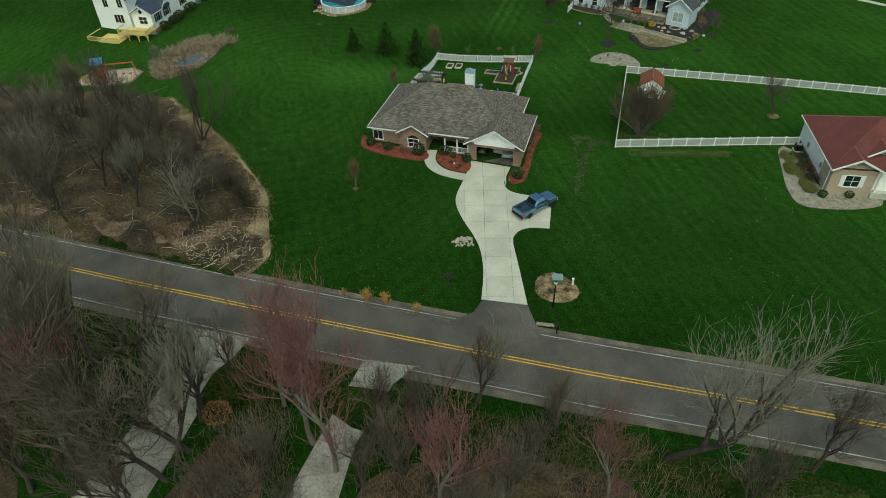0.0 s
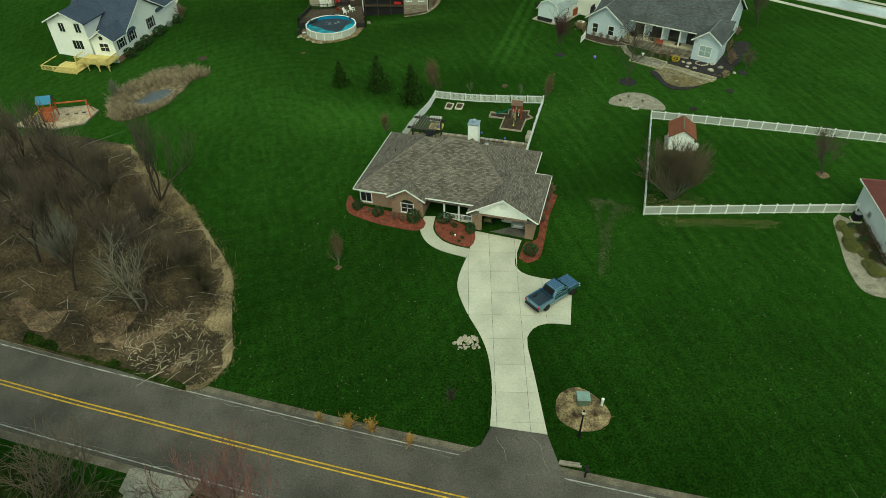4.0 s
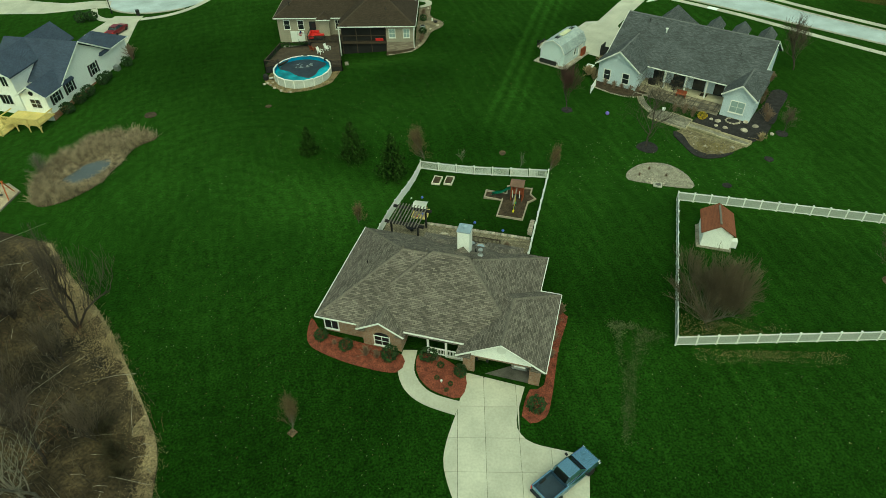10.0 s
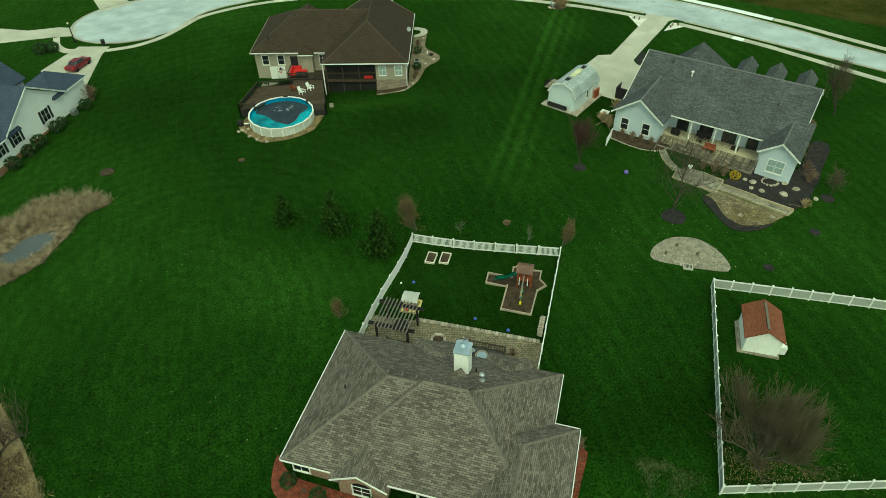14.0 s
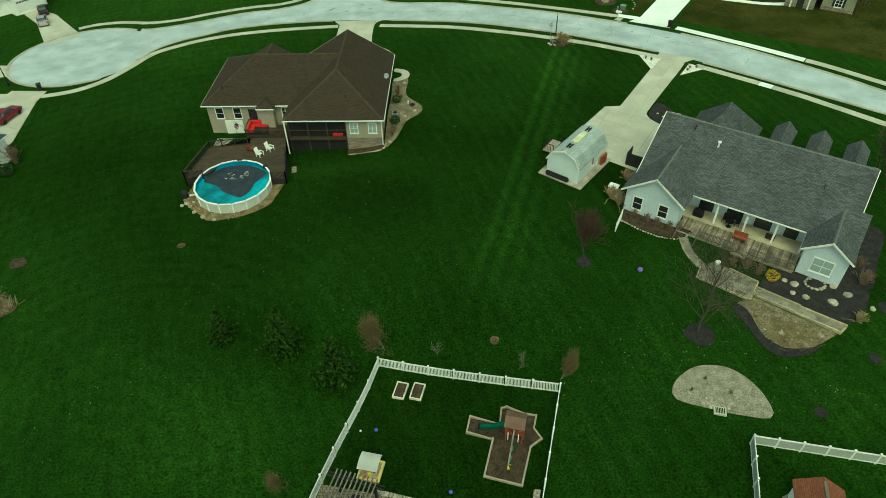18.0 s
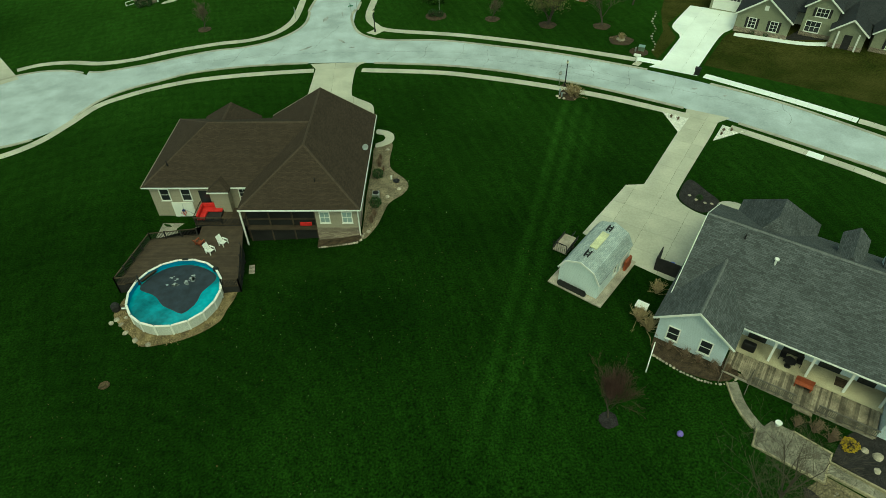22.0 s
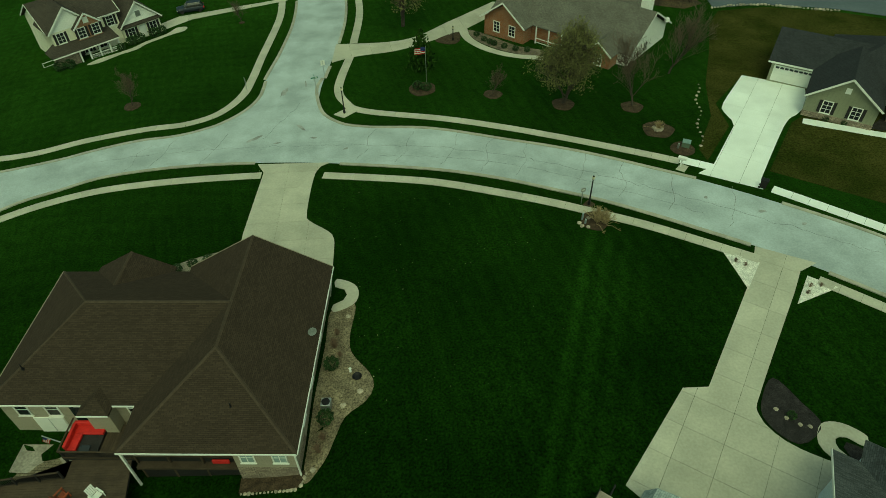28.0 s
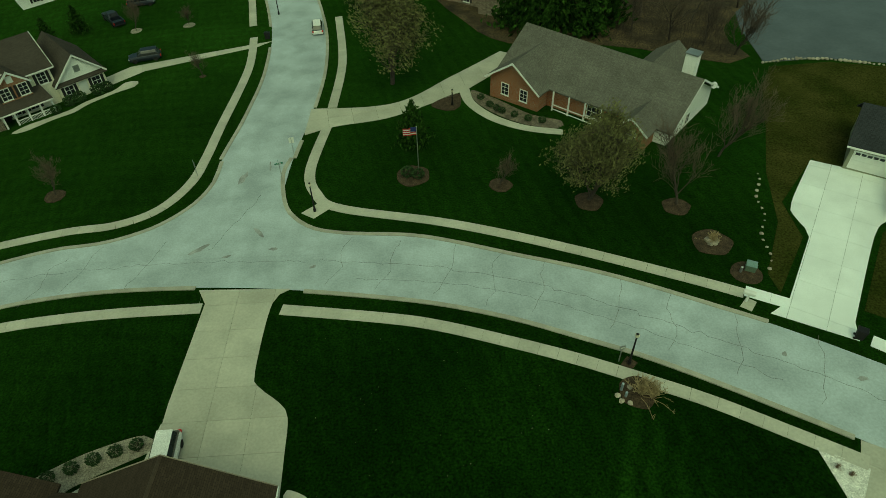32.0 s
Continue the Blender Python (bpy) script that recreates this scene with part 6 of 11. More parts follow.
def grow(seed, height, spread, trunk_r, fork=0.3, levels=4, kids=(5, 5, 5, 4), up=0.35, stems=1, tip=0.006, taper=0.42):
    """Limbs of a bare tree: trunk and boughs apart from the fine twigs; also the twig ends."""
    rng = random.Random(seed)
    wood, twigs, ends = Shape(), Shape(), []

    def limb(p, d, length, r, level):
        k = 5 if level < 2 else 4 if level < 3 else 3
        pts = [p.copy()]
        for i in range(k):
            d = (d + Vector((rng.gauss(0, 0.14), rng.gauss(0, 0.14), rng.gauss(0, 0.1) + up * 0.12))).normalized()
            pts.append(pts[-1] + d * length / k)
        r1 = max(r * (taper if level else 0.6), tip)
        (wood if level < 2 else twigs).limb(pts, r, r1, 6 if level == 0 else 4 if level == 1 else 3)
        if level >= levels:
            ends.append(pts[-1])
            return
        n = kids[min(level, len(kids) - 1)]
        for c in range(n):
            t = (fork + (1 - fork) * (c + rng.random()) / n) if level == 0 else 0.25 + 0.75 * (c + rng.random()) / n
            t = min(t, 0.999)
            q = pts[int(t * k)].lerp(pts[min(int(t * k) + 1, k)], t * k - int(t * k))
            a = rng.uniform(0, math.tau)
            side = (d.orthogonal().normalized() * math.cos(a) + d.cross(d.orthogonal().normalized()) * math.sin(a))
            open_ = rng.uniform(0.55, 1.0) * spread
            nd = (d * (1.1 - 0.25 * open_) + side * open_ + Vector((0, 0, up))).normalized()
            shrink = rng.uniform(0.5, 0.72) * (1.0 if level else 0.95)
            limb(q, nd, length * shrink * (1.15 - 0.35 * t if level == 0 else 1), max(r1 * 0.8, tip), level + 1)

    for s in range(stems):
        a = s * math.tau / stems + rng.uniform(-0.5, 0.5) if stems < 8 else s * 2.4
        lean = 0.05 if stems == 1 else 0.36 if stems < 8 else rng.uniform(0.1, 0.95)
        limb(Vector((math.cos(a), math.sin(a), 0)) * (0.0 if stems == 1 else trunk_r), Vector((math.cos(a) * lean, math.sin(a) * lean, 1)).normalized(), height * 0.62, trunk_r, 0)
    return wood, twigs, ends


def bare_tree(name, label, seed, height, spread, trunk_r, bark, twig_mat=None, category="tree", buds=0, bud_mat=None, bud_size=0.05, **more):
    wood, twigs, ends = grow(seed, height, spread, trunk_r, **more)
    t = thing(name, Matrix.Identity(4), label, category)
    under("trunk", wood.mesh(bark, "trunk", True), t)
    under("crown", twigs.mesh(twig_mat or bark, "crown"), t)
    if buds:
        rng = random.Random(seed + 5)
        lv = Shape()
        for e in ends:
            for _ in range(buds):
                lv.leaf(e + Vector((rng.gauss(0, 0.16), rng.gauss(0, 0.16), rng.gauss(0, 0.16))), bud_size * rng.uniform(0.6, 1.4), rng)
        under("leaves", lv.mesh(bud_mat, "leaves"), t)
    return t


def put(proto, x, y, scale=1.0, turn=0.0, first=False, label="", tall=1.0, sink=0.05):
    m = on_ground(x, y, turn, -sink) @ Matrix.Diagonal((scale, scale, scale * tall, 1))
    ob = proto if first else copy_thing(proto, m)
    if first:
        ob.matrix_world = m
    if label:
        ob["label"] = label
    return ob


def conifer(seed, h, r, label):
    rng = random.Random(seed)
    t = thing("spruce_tree", Matrix.Identity(4), label, "tree")
    w = Shape()
    w.limb([Vector((0, 0, -0.1)), Vector((0, 0, h * 0.5)), Vector((0, 0, h * 0.97))], 0.07 * h / 3, 0.01, 6)
    under("trunk", w.mesh(BARK_DARK, "trunk"), t)
    c = Shape()
    rows = int(h * 7)
    for i in range(rows):
        f = i / rows
        z = 0.12 * h + 0.88 * h * f
        reach = r * (1 - f ** 1.35) * rng.uniform(0.72, 1.16) + 0.05
        n = max(5, int(15 * (1 - f) + 4))
        for k in range(n):
            a = k * math.tau / n + rng.uniform(-0.3, 0.3) + i
            d = Vector((math.cos(a), math.sin(a), -0.18 + 0.5 * f))
            L = reach * rng.uniform(0.55, 1.2)
            for s in range(5):
                q = Vector((0, 0, z)) + d * L * (0.25 + 0.75 * (s + rng.random()) / 5)
                c.leaf(q + Vector((rng.gauss(0, 0.05), rng.gauss(0, 0.05), rng.gauss(0, 0.04))), 0.14 * (1.2 - 0.5 * f) * min(1.6, h / 3), rng)
    under("crown", c.mesh(CONIFER, "crown"), t)
    return t


def shrub(seed, r, mat, label, name="shrub", squash=0.85, n=420, size=0.09, category="shrub"):
    rng = random.Random(seed)
    t = thing(name, Matrix.Identity(4), label, category)
    s = Shape()
    for _ in range(6):
        a = rng.uniform(0, math.tau)
        s.limb([Vector((0, 0, -0.05)), Vector((math.cos(a) * r * 0.3, math.sin(a) * r * 0.3, r * 0.5)), Vector((math.cos(a) * r * 0.6, math.sin(a) * r * 0.6, r))], 0.02, 0.008, 3)
    under("branchwork", s.mesh(BARK_DARK, "branchwork"), t)
    c = Shape()
    for _ in range(n):
        d = Vector((rng.gauss(0, 1), rng.gauss(0, 1), rng.gauss(0, 1))).normalized()
        q = d * r * (0.72 + 0.28 * rng.random() + 0.12 * noise.noise(d * 2.0 + Vector((seed, 0, 0))))
        q.z = q.z * squash + r * squash * 0.95
        if q.z > 0.02:
            c.leaf(q, size * rng.uniform(0.7, 1.3), rng)
    under("foliage", c.mesh(mat, "foliage"), t)
    return t


def twig_clump(seed, h, r, mat, label, n=60, name="bare_shrub"):
    """A leafless many-stemmed bush."""
    rng = random.Random(seed)
    t = thing(name, Matrix.Identity(4), label, "shrub")
    s = Shape()
    for _ in range(n):
        a, o = rng.uniform(0, math.tau), abs(rng.gauss(0, 0.6))
        tip_ = Vector((math.cos(a) * r * o, math.sin(a) * r * o, h * rng.uniform(0.6, 1.0) * (1.1 - 0.35 * min(o, 1.4))))
        mid = tip_ * 0.5 + Vector((rng.gauss(0, 0.06), rng.gauss(0, 0.06), 0.12 * h))
        s.limb([Vector((rng.gauss(0, 0.05), rng.gauss(0, 0.05), -0.05)), mid, tip_], 0.022, 0.006)
        for _ in range(5):
            f = rng.uniform(0.4, 1)
            q = mid.lerp(tip_, f)
            s.limb([q, q + Vector((rng.gauss(0, 0.16), rng.gauss(0, 0.16), rng.uniform(0.1, 0.35))) * max(0.5, h / 2)], 0.01, 0.004)
    under("branchwork", s.mesh(mat, "branchwork"), t)
    return t


def inside(x, y, poly):
    hit = False
    for (ax, ay), (bx, by) in zip(poly, poly[1:] + poly[:1]):
        if (ay > y) != (by > y) and x < (bx - ax) * (y - ay) / (by - ay) + ax:
            hit = not hit
    return hit


def scatter(poly, n, seed):
    rng = random.Random(seed)
    xs, ys = [p[0] for p in poly], [p[1] for p in poly]
    out = []
    while len(out) < n:
        x, y = rng.uniform(min(xs), max(xs)), rng.uniform(min(ys), max(ys))
        if inside(x, y, poly):
            out.append((x, y))
    return out


def thicket(name, poly, n, seed, h, mat, label, stems=9, spread=0.6, lean=0.5, r=0.014, category="brush", gaps=-9.0):
    """Uncountable dead stems over an area."""
    rng = random.Random(seed)
    s = Shape()
    for x, y in scatter(poly, n, seed):
        if noise.noise(Vector((x * 0.22, y * 0.22, seed * 3.7))) < gaps:
            continue
        z = gz(x, y) - 0.05
        hh = h * rng.uniform(0.5, 1.2)
        for _ in range(stems):
            a = rng.uniform(0, math.tau)
            d = Vector((math.cos(a), math.sin(a), 0)) * abs(rng.gauss(0, lean)) * hh
            p = Vector((x + rng.gauss(0, spread), y + rng.gauss(0, spread), z))
            s.limb([p, p + d * 0.4 + Vector((0, 0, hh * 0.6)), p + d + Vector((0, 0, hh * rng.uniform(0.7, 1.0)))], r, r * 0.35)
    ob = new(name, s.mesh(mat, name))
    return tagged(ob, label, category, kind="stuff")


# the wood beside the lawn, with a straw margin
WOOD_EDGE = [(-54.1, 13.1), (-49.3, 7.2), (-45.1, 2.6), (-41.6, -2.2), (-38, -7.6), (-35, -12.8), (-34.2, -17), (-33.4, -20.6), (-32.8, -24), (-34.6, -26.9)]
wood_line = spline(WOOD_EDGE, 1.2)
WOOD = wood_line + [(-45, -24), (-60, -19), (-85, -10.5), (-110, -1), (-110, 30), (-78, 18), (-62, 16)]
tagged(part("wood_floor", sheet(WOOD, 0.05, 2.5, 0.12, 0.35, 3), BRUSH), "brown leaf litter and dead brush under bare trees", "wood floor", kind="structure")
margin = offset(wood_line, 0.0)
rng_m = random.Random(8)
inner = [(x - max(0.5, 1.9 + 3.4 * noise.noise(Vector((x * 0.17, y * 0.17, 5.0)))) - rng_m.uniform(0, 0.5), y - rng_m.uniform(0.1, 0.7)) for x, y in wood_line]
tagged(part("straw_margin", sheet(wood_line + inner[::-1], 0.09, 2.0, 0.1, 0.15, 5), material("straw_and_leaf_litter", (0.1, 0.072, 0.038), 0.95, vary=0.6, scale=0.35, fine=0.6, fine_scale=6, bump=0.8, second=(0.34, 0.265, 0.155))), "pale dry grass along the edge of the wood", "dry grass", kind="structure")
thicket("dry_grass", wood_line + inner[::-1], 900, 4, 0.38, STRAW, "tufts of dry straw-coloured grass at the wood's edge", 9, 0.35, 0.8, 0.013)
UNDER = [(-48, -21.5), (-40, -19.5), (-36, -15), (-37.5, -9), (-44, -1), (-50, 5), (-56, 11), (-75, 13), (-95, 6), (-92, -4), (-76, -10.5), (-60, -16.5)]
thicket("undergrowth", UNDER, 900, 6, 1.3, material("dark_brown_brush_stems", (0.04, 0.03, 0.021), 0.95, vary=0.5, scale=0.2), "dense dark leafless brush under the trees", 9, 0.8, 1.0, 0.022, gaps=-0.15)
thicket("undergrowth", UNDER, 420, 16, 3.0, material("grey_sapling_bark", (0.12, 0.098, 0.07), 0.95, vary=0.4, scale=0.3), "grey leafless saplings among the brush", 4, 1.0, 0.5, 0.022, gaps=0.05)
thicket("undergrowth", UNDER, 260, 18, 1.5, material("russet_brush_stems", (0.17, 0.095, 0.06), 0.95, vary=0.4, scale=0.3), "russet bramble canes in the wood", 9, 0.7, 0.7, 0.022, gaps=0.08)
thicket("fallen_limbs", UNDER, 170, 19, 0.9, material("bleached_deadwood", (0.33, 0.3, 0.25), 0.95, vary=0.4), "bleached fallen limbs on the wood floor", 2, 1.0, 2.6, 0.035)
DEEP = twig_clump(209, 2.4, 2.2, material("dark_olive_bramble", (0.05, 0.043, 0.022), 0.95, vary=0.5, scale=2.0), "dark tangled bush at the wood's edge", 150)
put(DEEP, -38.0, -13.6, 1.0, 0, True)
for x, y, k in ((-39.6, -11.4, 0.8), (-37.2, -15.2, 0.7)):
    put(DEEP, x, y, k, x * 61)
thicket("dry_grass", [(-47.6, 0.9), (-46.0, 2.1), (-42.1, -1.7), (-41.1, -4.3), (-42.9, -6.2), (-44.1, -4.1), (-46.6, -0.6)], 300, 71, 0.5, STRAW, "matted pale straw at the edge of the wood", 9, 0.4, 0.9, 0.025)
thicket("dry_grass", [(-50.4, 6.6), (-48.6, 5.6), (-46.0, 1.6), (-47.8, 1.4)], 130, 72, 0.5, STRAW, "matted pale straw under a slim tree", 9, 0.4, 0.9, 0.025)
thicket("brush_pile", [(-43, -24), (-34.5, -25), (-34, -20), (-38, -18), (-43, -20)], 55, 9, 0.55, material("bleached_sticks", (0.42, 0.37, 0.29), 0.9, vary=0.4), "heap of bleached cut sticks beside the road", 6, 0.5, 2.2, 0.045)
LITTER = material("tan_leaf_litter", (0.12, 0.085, 0.052), 0.95, vary=0.5, scale=0.7, fine=0.6, fine_scale=5.0, bump=1.0, second=(0.19, 0.135, 0.085))
tagged(part("leaf_litter", sheet(spline([(-35.4, -25.4), (-45, -22), (-60, -17.3), (-76, -11.6), (-75, -9.4), (-60, -14), (-50, -16.2), (-42, -17), (-36.6, -15), (-34.6, -18.5)], 1.5, True), 0.08, 2, 0.1, 0.2, 17), LITTER), "tan fallen leaves along the wood's road edge", "leaf litter", kind="structure")
thicket("dry_stalks", [(-36, -25), (-45, -21.6), (-60, -16.9), (-76, -11), (-74, -8), (-58, -13), (-44, -16), (-35.5, -17)], 520, 27, 0.5, LITTER, "tangle of short dead stalks by the road", 7, 0.5, 0.9, 0.02)

# bare trees of several habits
PALETWIG = material("pale_lichened_twigs", (0.175, 0.165, 0.13), 0.9, vary=0.25, scale=0.5)
GREYTWIG = material("grey_brown_limbs", (0.115, 0.092, 0.068), 0.95, vary=0.3, scale=0.6)
DUNTWIG = material("dun_brown_twigs", (0.085, 0.066, 0.052), 0.95, vary=0.35, scale=0.6)
OAK = bare_tree("bare_tree", "tall leafless grey tree with a spreading crown", 11, 15, 0.95, 0.24, BARK_DARK, GREYTWIG, levels=4, kids=(7, 6, 5, 4), fork=0.3, tip=0.015, taper=0.5)
ASH = bare_tree("bare_tree", "tall slender leafless tree with upright pale limbs", 23, 14, 0.55, 0.19, BARK_DARK, PALETWIG, levels=4, kids=(7, 5, 5, 3), up=0.7, fork=0.35, tip=0.014, taper=0.55)
DARK = bare_tree("bare_tree", "dark leafless tree with crooked limbs", 37, 12, 0.85, 0.2, BARK_DARK, DUNTWIG, levels=4, kids=(8, 5, 4, 4), fork=0.2, up=0.45, tip=0.013, taper=0.52)
MAPLE = bare_tree("budding_maple", "maple hazed with red spring buds", 41, 11, 0.85, 0.16, BARK, BARK_RED, levels=4, kids=(8, 6, 5, 3), buds=1, bud_mat=BARK_RED, bud_size=0.05, fork=0.2, tip=0.009, up=0.6, taper=0.45)
CLUMP = bare_tree("bare_tree", "several-stemmed leafless tree with grey twigs", 53, 9, 0.7, 0.11, BARK_DARK, GREYTWIG, levels=3, kids=(7, 6, 6), stems=4, fork=0.2, up=0.5, tip=0.011, taper=0.55)
BIG = bare_tree("bare_tree", "broad pale-barked leafless tree beside the road", 67, 18, 0.95, 0.3, BARK_DARK, PALETWIG, levels=4, kids=(13, 6, 4, 3), fork=0.34, up=0.45, tip=0.01, taper=0.42)
PALE = bare_tree("bare_tree", "bleached leafless tree with spreading pale limbs", 61, 10.5, 0.95, 0.13, BARK, PALETWIG, levels=3, kids=(8, 5, 3), stems=2, fork=0.22, up=0.35, tip=0.01, taper=0.45)
put(BIG, 4.6, -49.6, 1.0, 20, True)
put(OAK, -54.0, 2.3, 0.8, 0, True)
FORKED = bare_tree("bare_tree", "tall forked leafless tree with upright dark stems", 59, 11.5, 0.4, 0.12, BARK_DARK, DUNTWIG, levels=3, kids=(7, 5, 3), stems=4, fork=0.3, up=0.75, tip=0.01, taper=0.4)
put(FORKED, -46.3, 0.4, 1.0, 20, True)
put(DARK, -43.5, -14, 0.75, 30, True)
put(ASH, -50.5, -14.5, 0.75, 0, True)
put(PALE, -42.7, -17.6, 1.0, 200, True)
put(PALE, -63.5, -9.0, 0.95, 70)
put(MAPLE, -23.0, -50.0, 1.5, 0, True)
put(CLUMP, -39.5, -52, 0.9, 0, True)
rng_t = random.Random(77)
wood_spots = [(-56, -10, OAK, 0.7), (-62, -3, OAK, 0.75), (-52, -5, DARK, 0.75), (-58, -17, DARK, 0.75), (-67, -10, OAK, 0.8), (-70, 2, DARK, 0.8), (-60, 5, FORKED, 0.9), (-48, -9, CLUMP, 0.8), (-40, -12, CLUMP, 0.55), (-53, 2, CLUMP, 0.7),
              (-75, -6, ASH, 0.8), (-66, 8, CLUMP, 0.9), (-80, 3, OAK, 0.8), (-57, -1, DARK, 0.6), (-63, -12, CLUMP, 0.9), (-72, 9, DARK, 0.7), (-46, -4, CLUMP, 0.5), (-85, -4, OAK, 0.9), (-90, 8, DARK, 0.9), (-78, 13, ASH, 0.8), (-54, -9.4, FORKED, 0.9), (-64, 1, ASH, 0.75)]
south_spots = [(-36.3, -49.0, ASH, 1.0), (-35.7, -47.8, OAK, 0.95), (-36.8, -50.4, OAK, 0.9), (-35.3, -44.9, ASH, 0.95), (-35.4, -43.7, DARK, 0.8), (-33.4, -40.2, DARK, 0.6), (-48.6, -44.9, OAK, 1.0), (-52.5, -41.8, ASH, 0.95), (-56, -44, OAK, 1.0), (-50, -36.6, CLUMP, 0.9), (-60, -36, ASH, 0.9), (-44.6, -42.6, ASH, 0.9), (-66, -38, DARK, 1.0), (-47.5, -51, DARK, 0.9), (-54, -51, OAK, 0.95), (-62, -50, DARK, 1.0),
               (-44.4, -49.2, MAPLE, 0.55), (-41.8, -52.6, DARK, 0.6), (-28.2, -43.6, MAPLE, 0.62), (-19.5, -46.2, DARK, 0.62), (-10.7, -43.8, DARK, 0.72), (-11.2, -44.2, ASH, 0.6), (-14.4, -53.5, MAPLE, 0.62), (-9.6, -53.0, CLUMP, 0.75), (-17.4, -50.4, CLUMP, 0.8), (-28.6, -50.5, CLUMP, 0.75), (-26, -54.5, DARK, 0.6),
               (-25.2, -47.4, MAPLE, 0.8), (-20.6, -52.2, DARK, 0.7), (-15.8, -47.6, CLUMP, 0.75), (-7.2, -50.4, CLUMP, 0.62), (-12.6, -57.4, DARK, 0.8), (-41.2, -40.6, OAK, 0.75), (-46.6, -38.4, ASH, 0.8), (-55.5, -36.5, OAK, 0.85), (-58.5, -40, DARK, 0.9), (-62, -43, ASH, 0.95), (-51, -47.6, ASH, 0.95), (-42.8, -46.4, DARK, 0.7), (16.4, -50.9, DARK, 0.85), (22.5, -51.8, ASH, 0.75), (30, -53, OAK, 0.8), (9.6, -54.2, CLUMP, 0.8), (-4.5, -47.2, CLUMP, 0.62), (-31.8, -53.4, DARK, 0.7), (-70, -30, ASH, 1.0), (-1.5, -53.5, MAPLE, 0.5)]
for x, y, proto, s in wood_spots:
    put(proto, x, y, s * rng_t.uniform(1.1, 1.35), rng_t.uniform(0, 360))
for x, y, proto, s in south_spots:
    put(proto, x, y, s * rng_t.uniform(1.3, 1.45) * (1.2 if x < -38 else 1.0), rng_t.uniform(0, 360))
RUSSET = material("red_brown_canes", (0.19, 0.105, 0.08), 0.95, vary=0.35, scale=0.25)
DUN = material("dun_brush_canes", (0.15, 0.125, 0.09), 0.95, vary=0.4, scale=0.25)
EAST_BANK = [(-20, -44.5), (-8, -46), (2, -48.5), (8, -51.5), (8, -64), (-22, -64)]
MID_BANK = [(-34, -42), (-30.5, -40), (-27, -46), (-28.8, -58), (-37, -58), (-34, -48)]
thicket("undergrowth", EAST_BANK, 330, 21, 2.0, DUN, "tangled leafless brush on the road bank", 9, 0.7, 0.5, 0.018, gaps=-0.1)
thicket("undergrowth", EAST_BANK, 260, 24, 1.8, RUSSET, "red-brown leafless canes on the road bank", 9, 0.6, 0.5, 0.018, gaps=0.0)
thicket("undergrowth", MID_BANK, 200, 22, 1.8, DUN, "leafless brush between the two drives", 9, 0.6, 0.5, 0.018, gaps=-0.1)
thicket("undergrowth", MID_BANK, 120, 25, 1.5, RUSSET, "red-brown canes between the two drives", 9, 0.6, 0.5, 0.018, gaps=0.05)
thicket("undergrowth", [(-46, -46), (-70, -36), (-80, -60), (-46, -60)], 420, 23, 1.9, DUN, "leafless brush below the trees", 9, 0.8, 0.5, 0.018, gaps=0.0)
tagged(part("bank_litter", sheet(spline([(-19, -50), (-8, -49.5), (0, -51), (4, -56), (10, -62), (10, -75), (-23, -75), (-22, -56)], 2, True), 0.05, 2.5, 0.1, 0.25, 7), BRUSH), "leaf litter on the bank below the road", "wood floor", kind="structure")
tagged(part("bank_litter", sheet([(-33.2, -46), (-28.6, -47), (-29.6, -60), (-31.6, -75), (-42, -75), (-36.6, -52)], 0.05, 2.5, 0.1, 0.25, 9), BRUSH), "leaf litter between the two drives", "wood floor", kind="structure")
tagged(part("bank_litter", sheet(spline([(-49, -50), (-60, -46), (-80, -40), (-95, -60), (-58, -75), (-50, -62)], 2, True), 0.05, 2.5, 0.1, 0.25, 11), BRUSH), "leaf litter under the roadside trees", "wood floor", kind="structure")
ROUGH = material("rough_olive_grass", (0.014, 0.032, 0.005), 1.0, vary=0.45, scale=0.4, fine=0.6, fine_scale=4.0, bump=0.9, second=(0.034, 0.048, 0.012), spec=0.0)
for k, poly in enumerate(([(-43.6, -35.2), (-38.4, -36.6), (-40.4, -41.6), (-46, -47), (-60, -44), (-66, -30.4), (-55, -31.6)], [(-34.2, -38.4), (-27.6, -40.2), (-27.8, -43.4), (-31, -47), (-36, -44)], [(-23.6, -41.6), (-8, -45.4), (6, -49), (20, -52.6), (20, -55), (4, -52.2), (-8, -48.6), (-22, -46)])):
    tagged(part("rough_grass", sheet(spline(poly, 1.5, True), 0.065 + 0.002 * k, 2, 0.1, 0.12, 30 + k), ROUGH), "rough olive grass on the road bank", "rough grass", kind="structure")
    thicket("tall_grass", poly, 420, 33 + k, 0.4, ROUGH, "tufts of unmown olive grass on the bank", 7, 0.4, 0.5, 0.018)
verge = [(-60.0, -16.9), (-52.4, -20.0), (-47.7, -21.8), (-43.6, -23.4), (-39.8, -25.2), (-36.3, -26.4), (-36.1, -27.1), (-43.2, -24.5), (-51.8, -21.5), (-60.0, -18.6)]
tagged(part("rough_grass", sheet(spline(verge, 1.2, True), 0.1, 2, 0.1, 0.1, 37), ROUGH), "olive grass verge between the wood and the road", "rough grass", kind="structure")
thicket("tall_grass", verge, 240, 38, 0.3, ROUGH, "tufts of olive grass on the verge", 7, 0.35, 0.6, 0.018)
ORANGE = material("orange_dry_leaves", (0.42, 0.2, 0.1), 0.9, vary=0.3, scale=2)
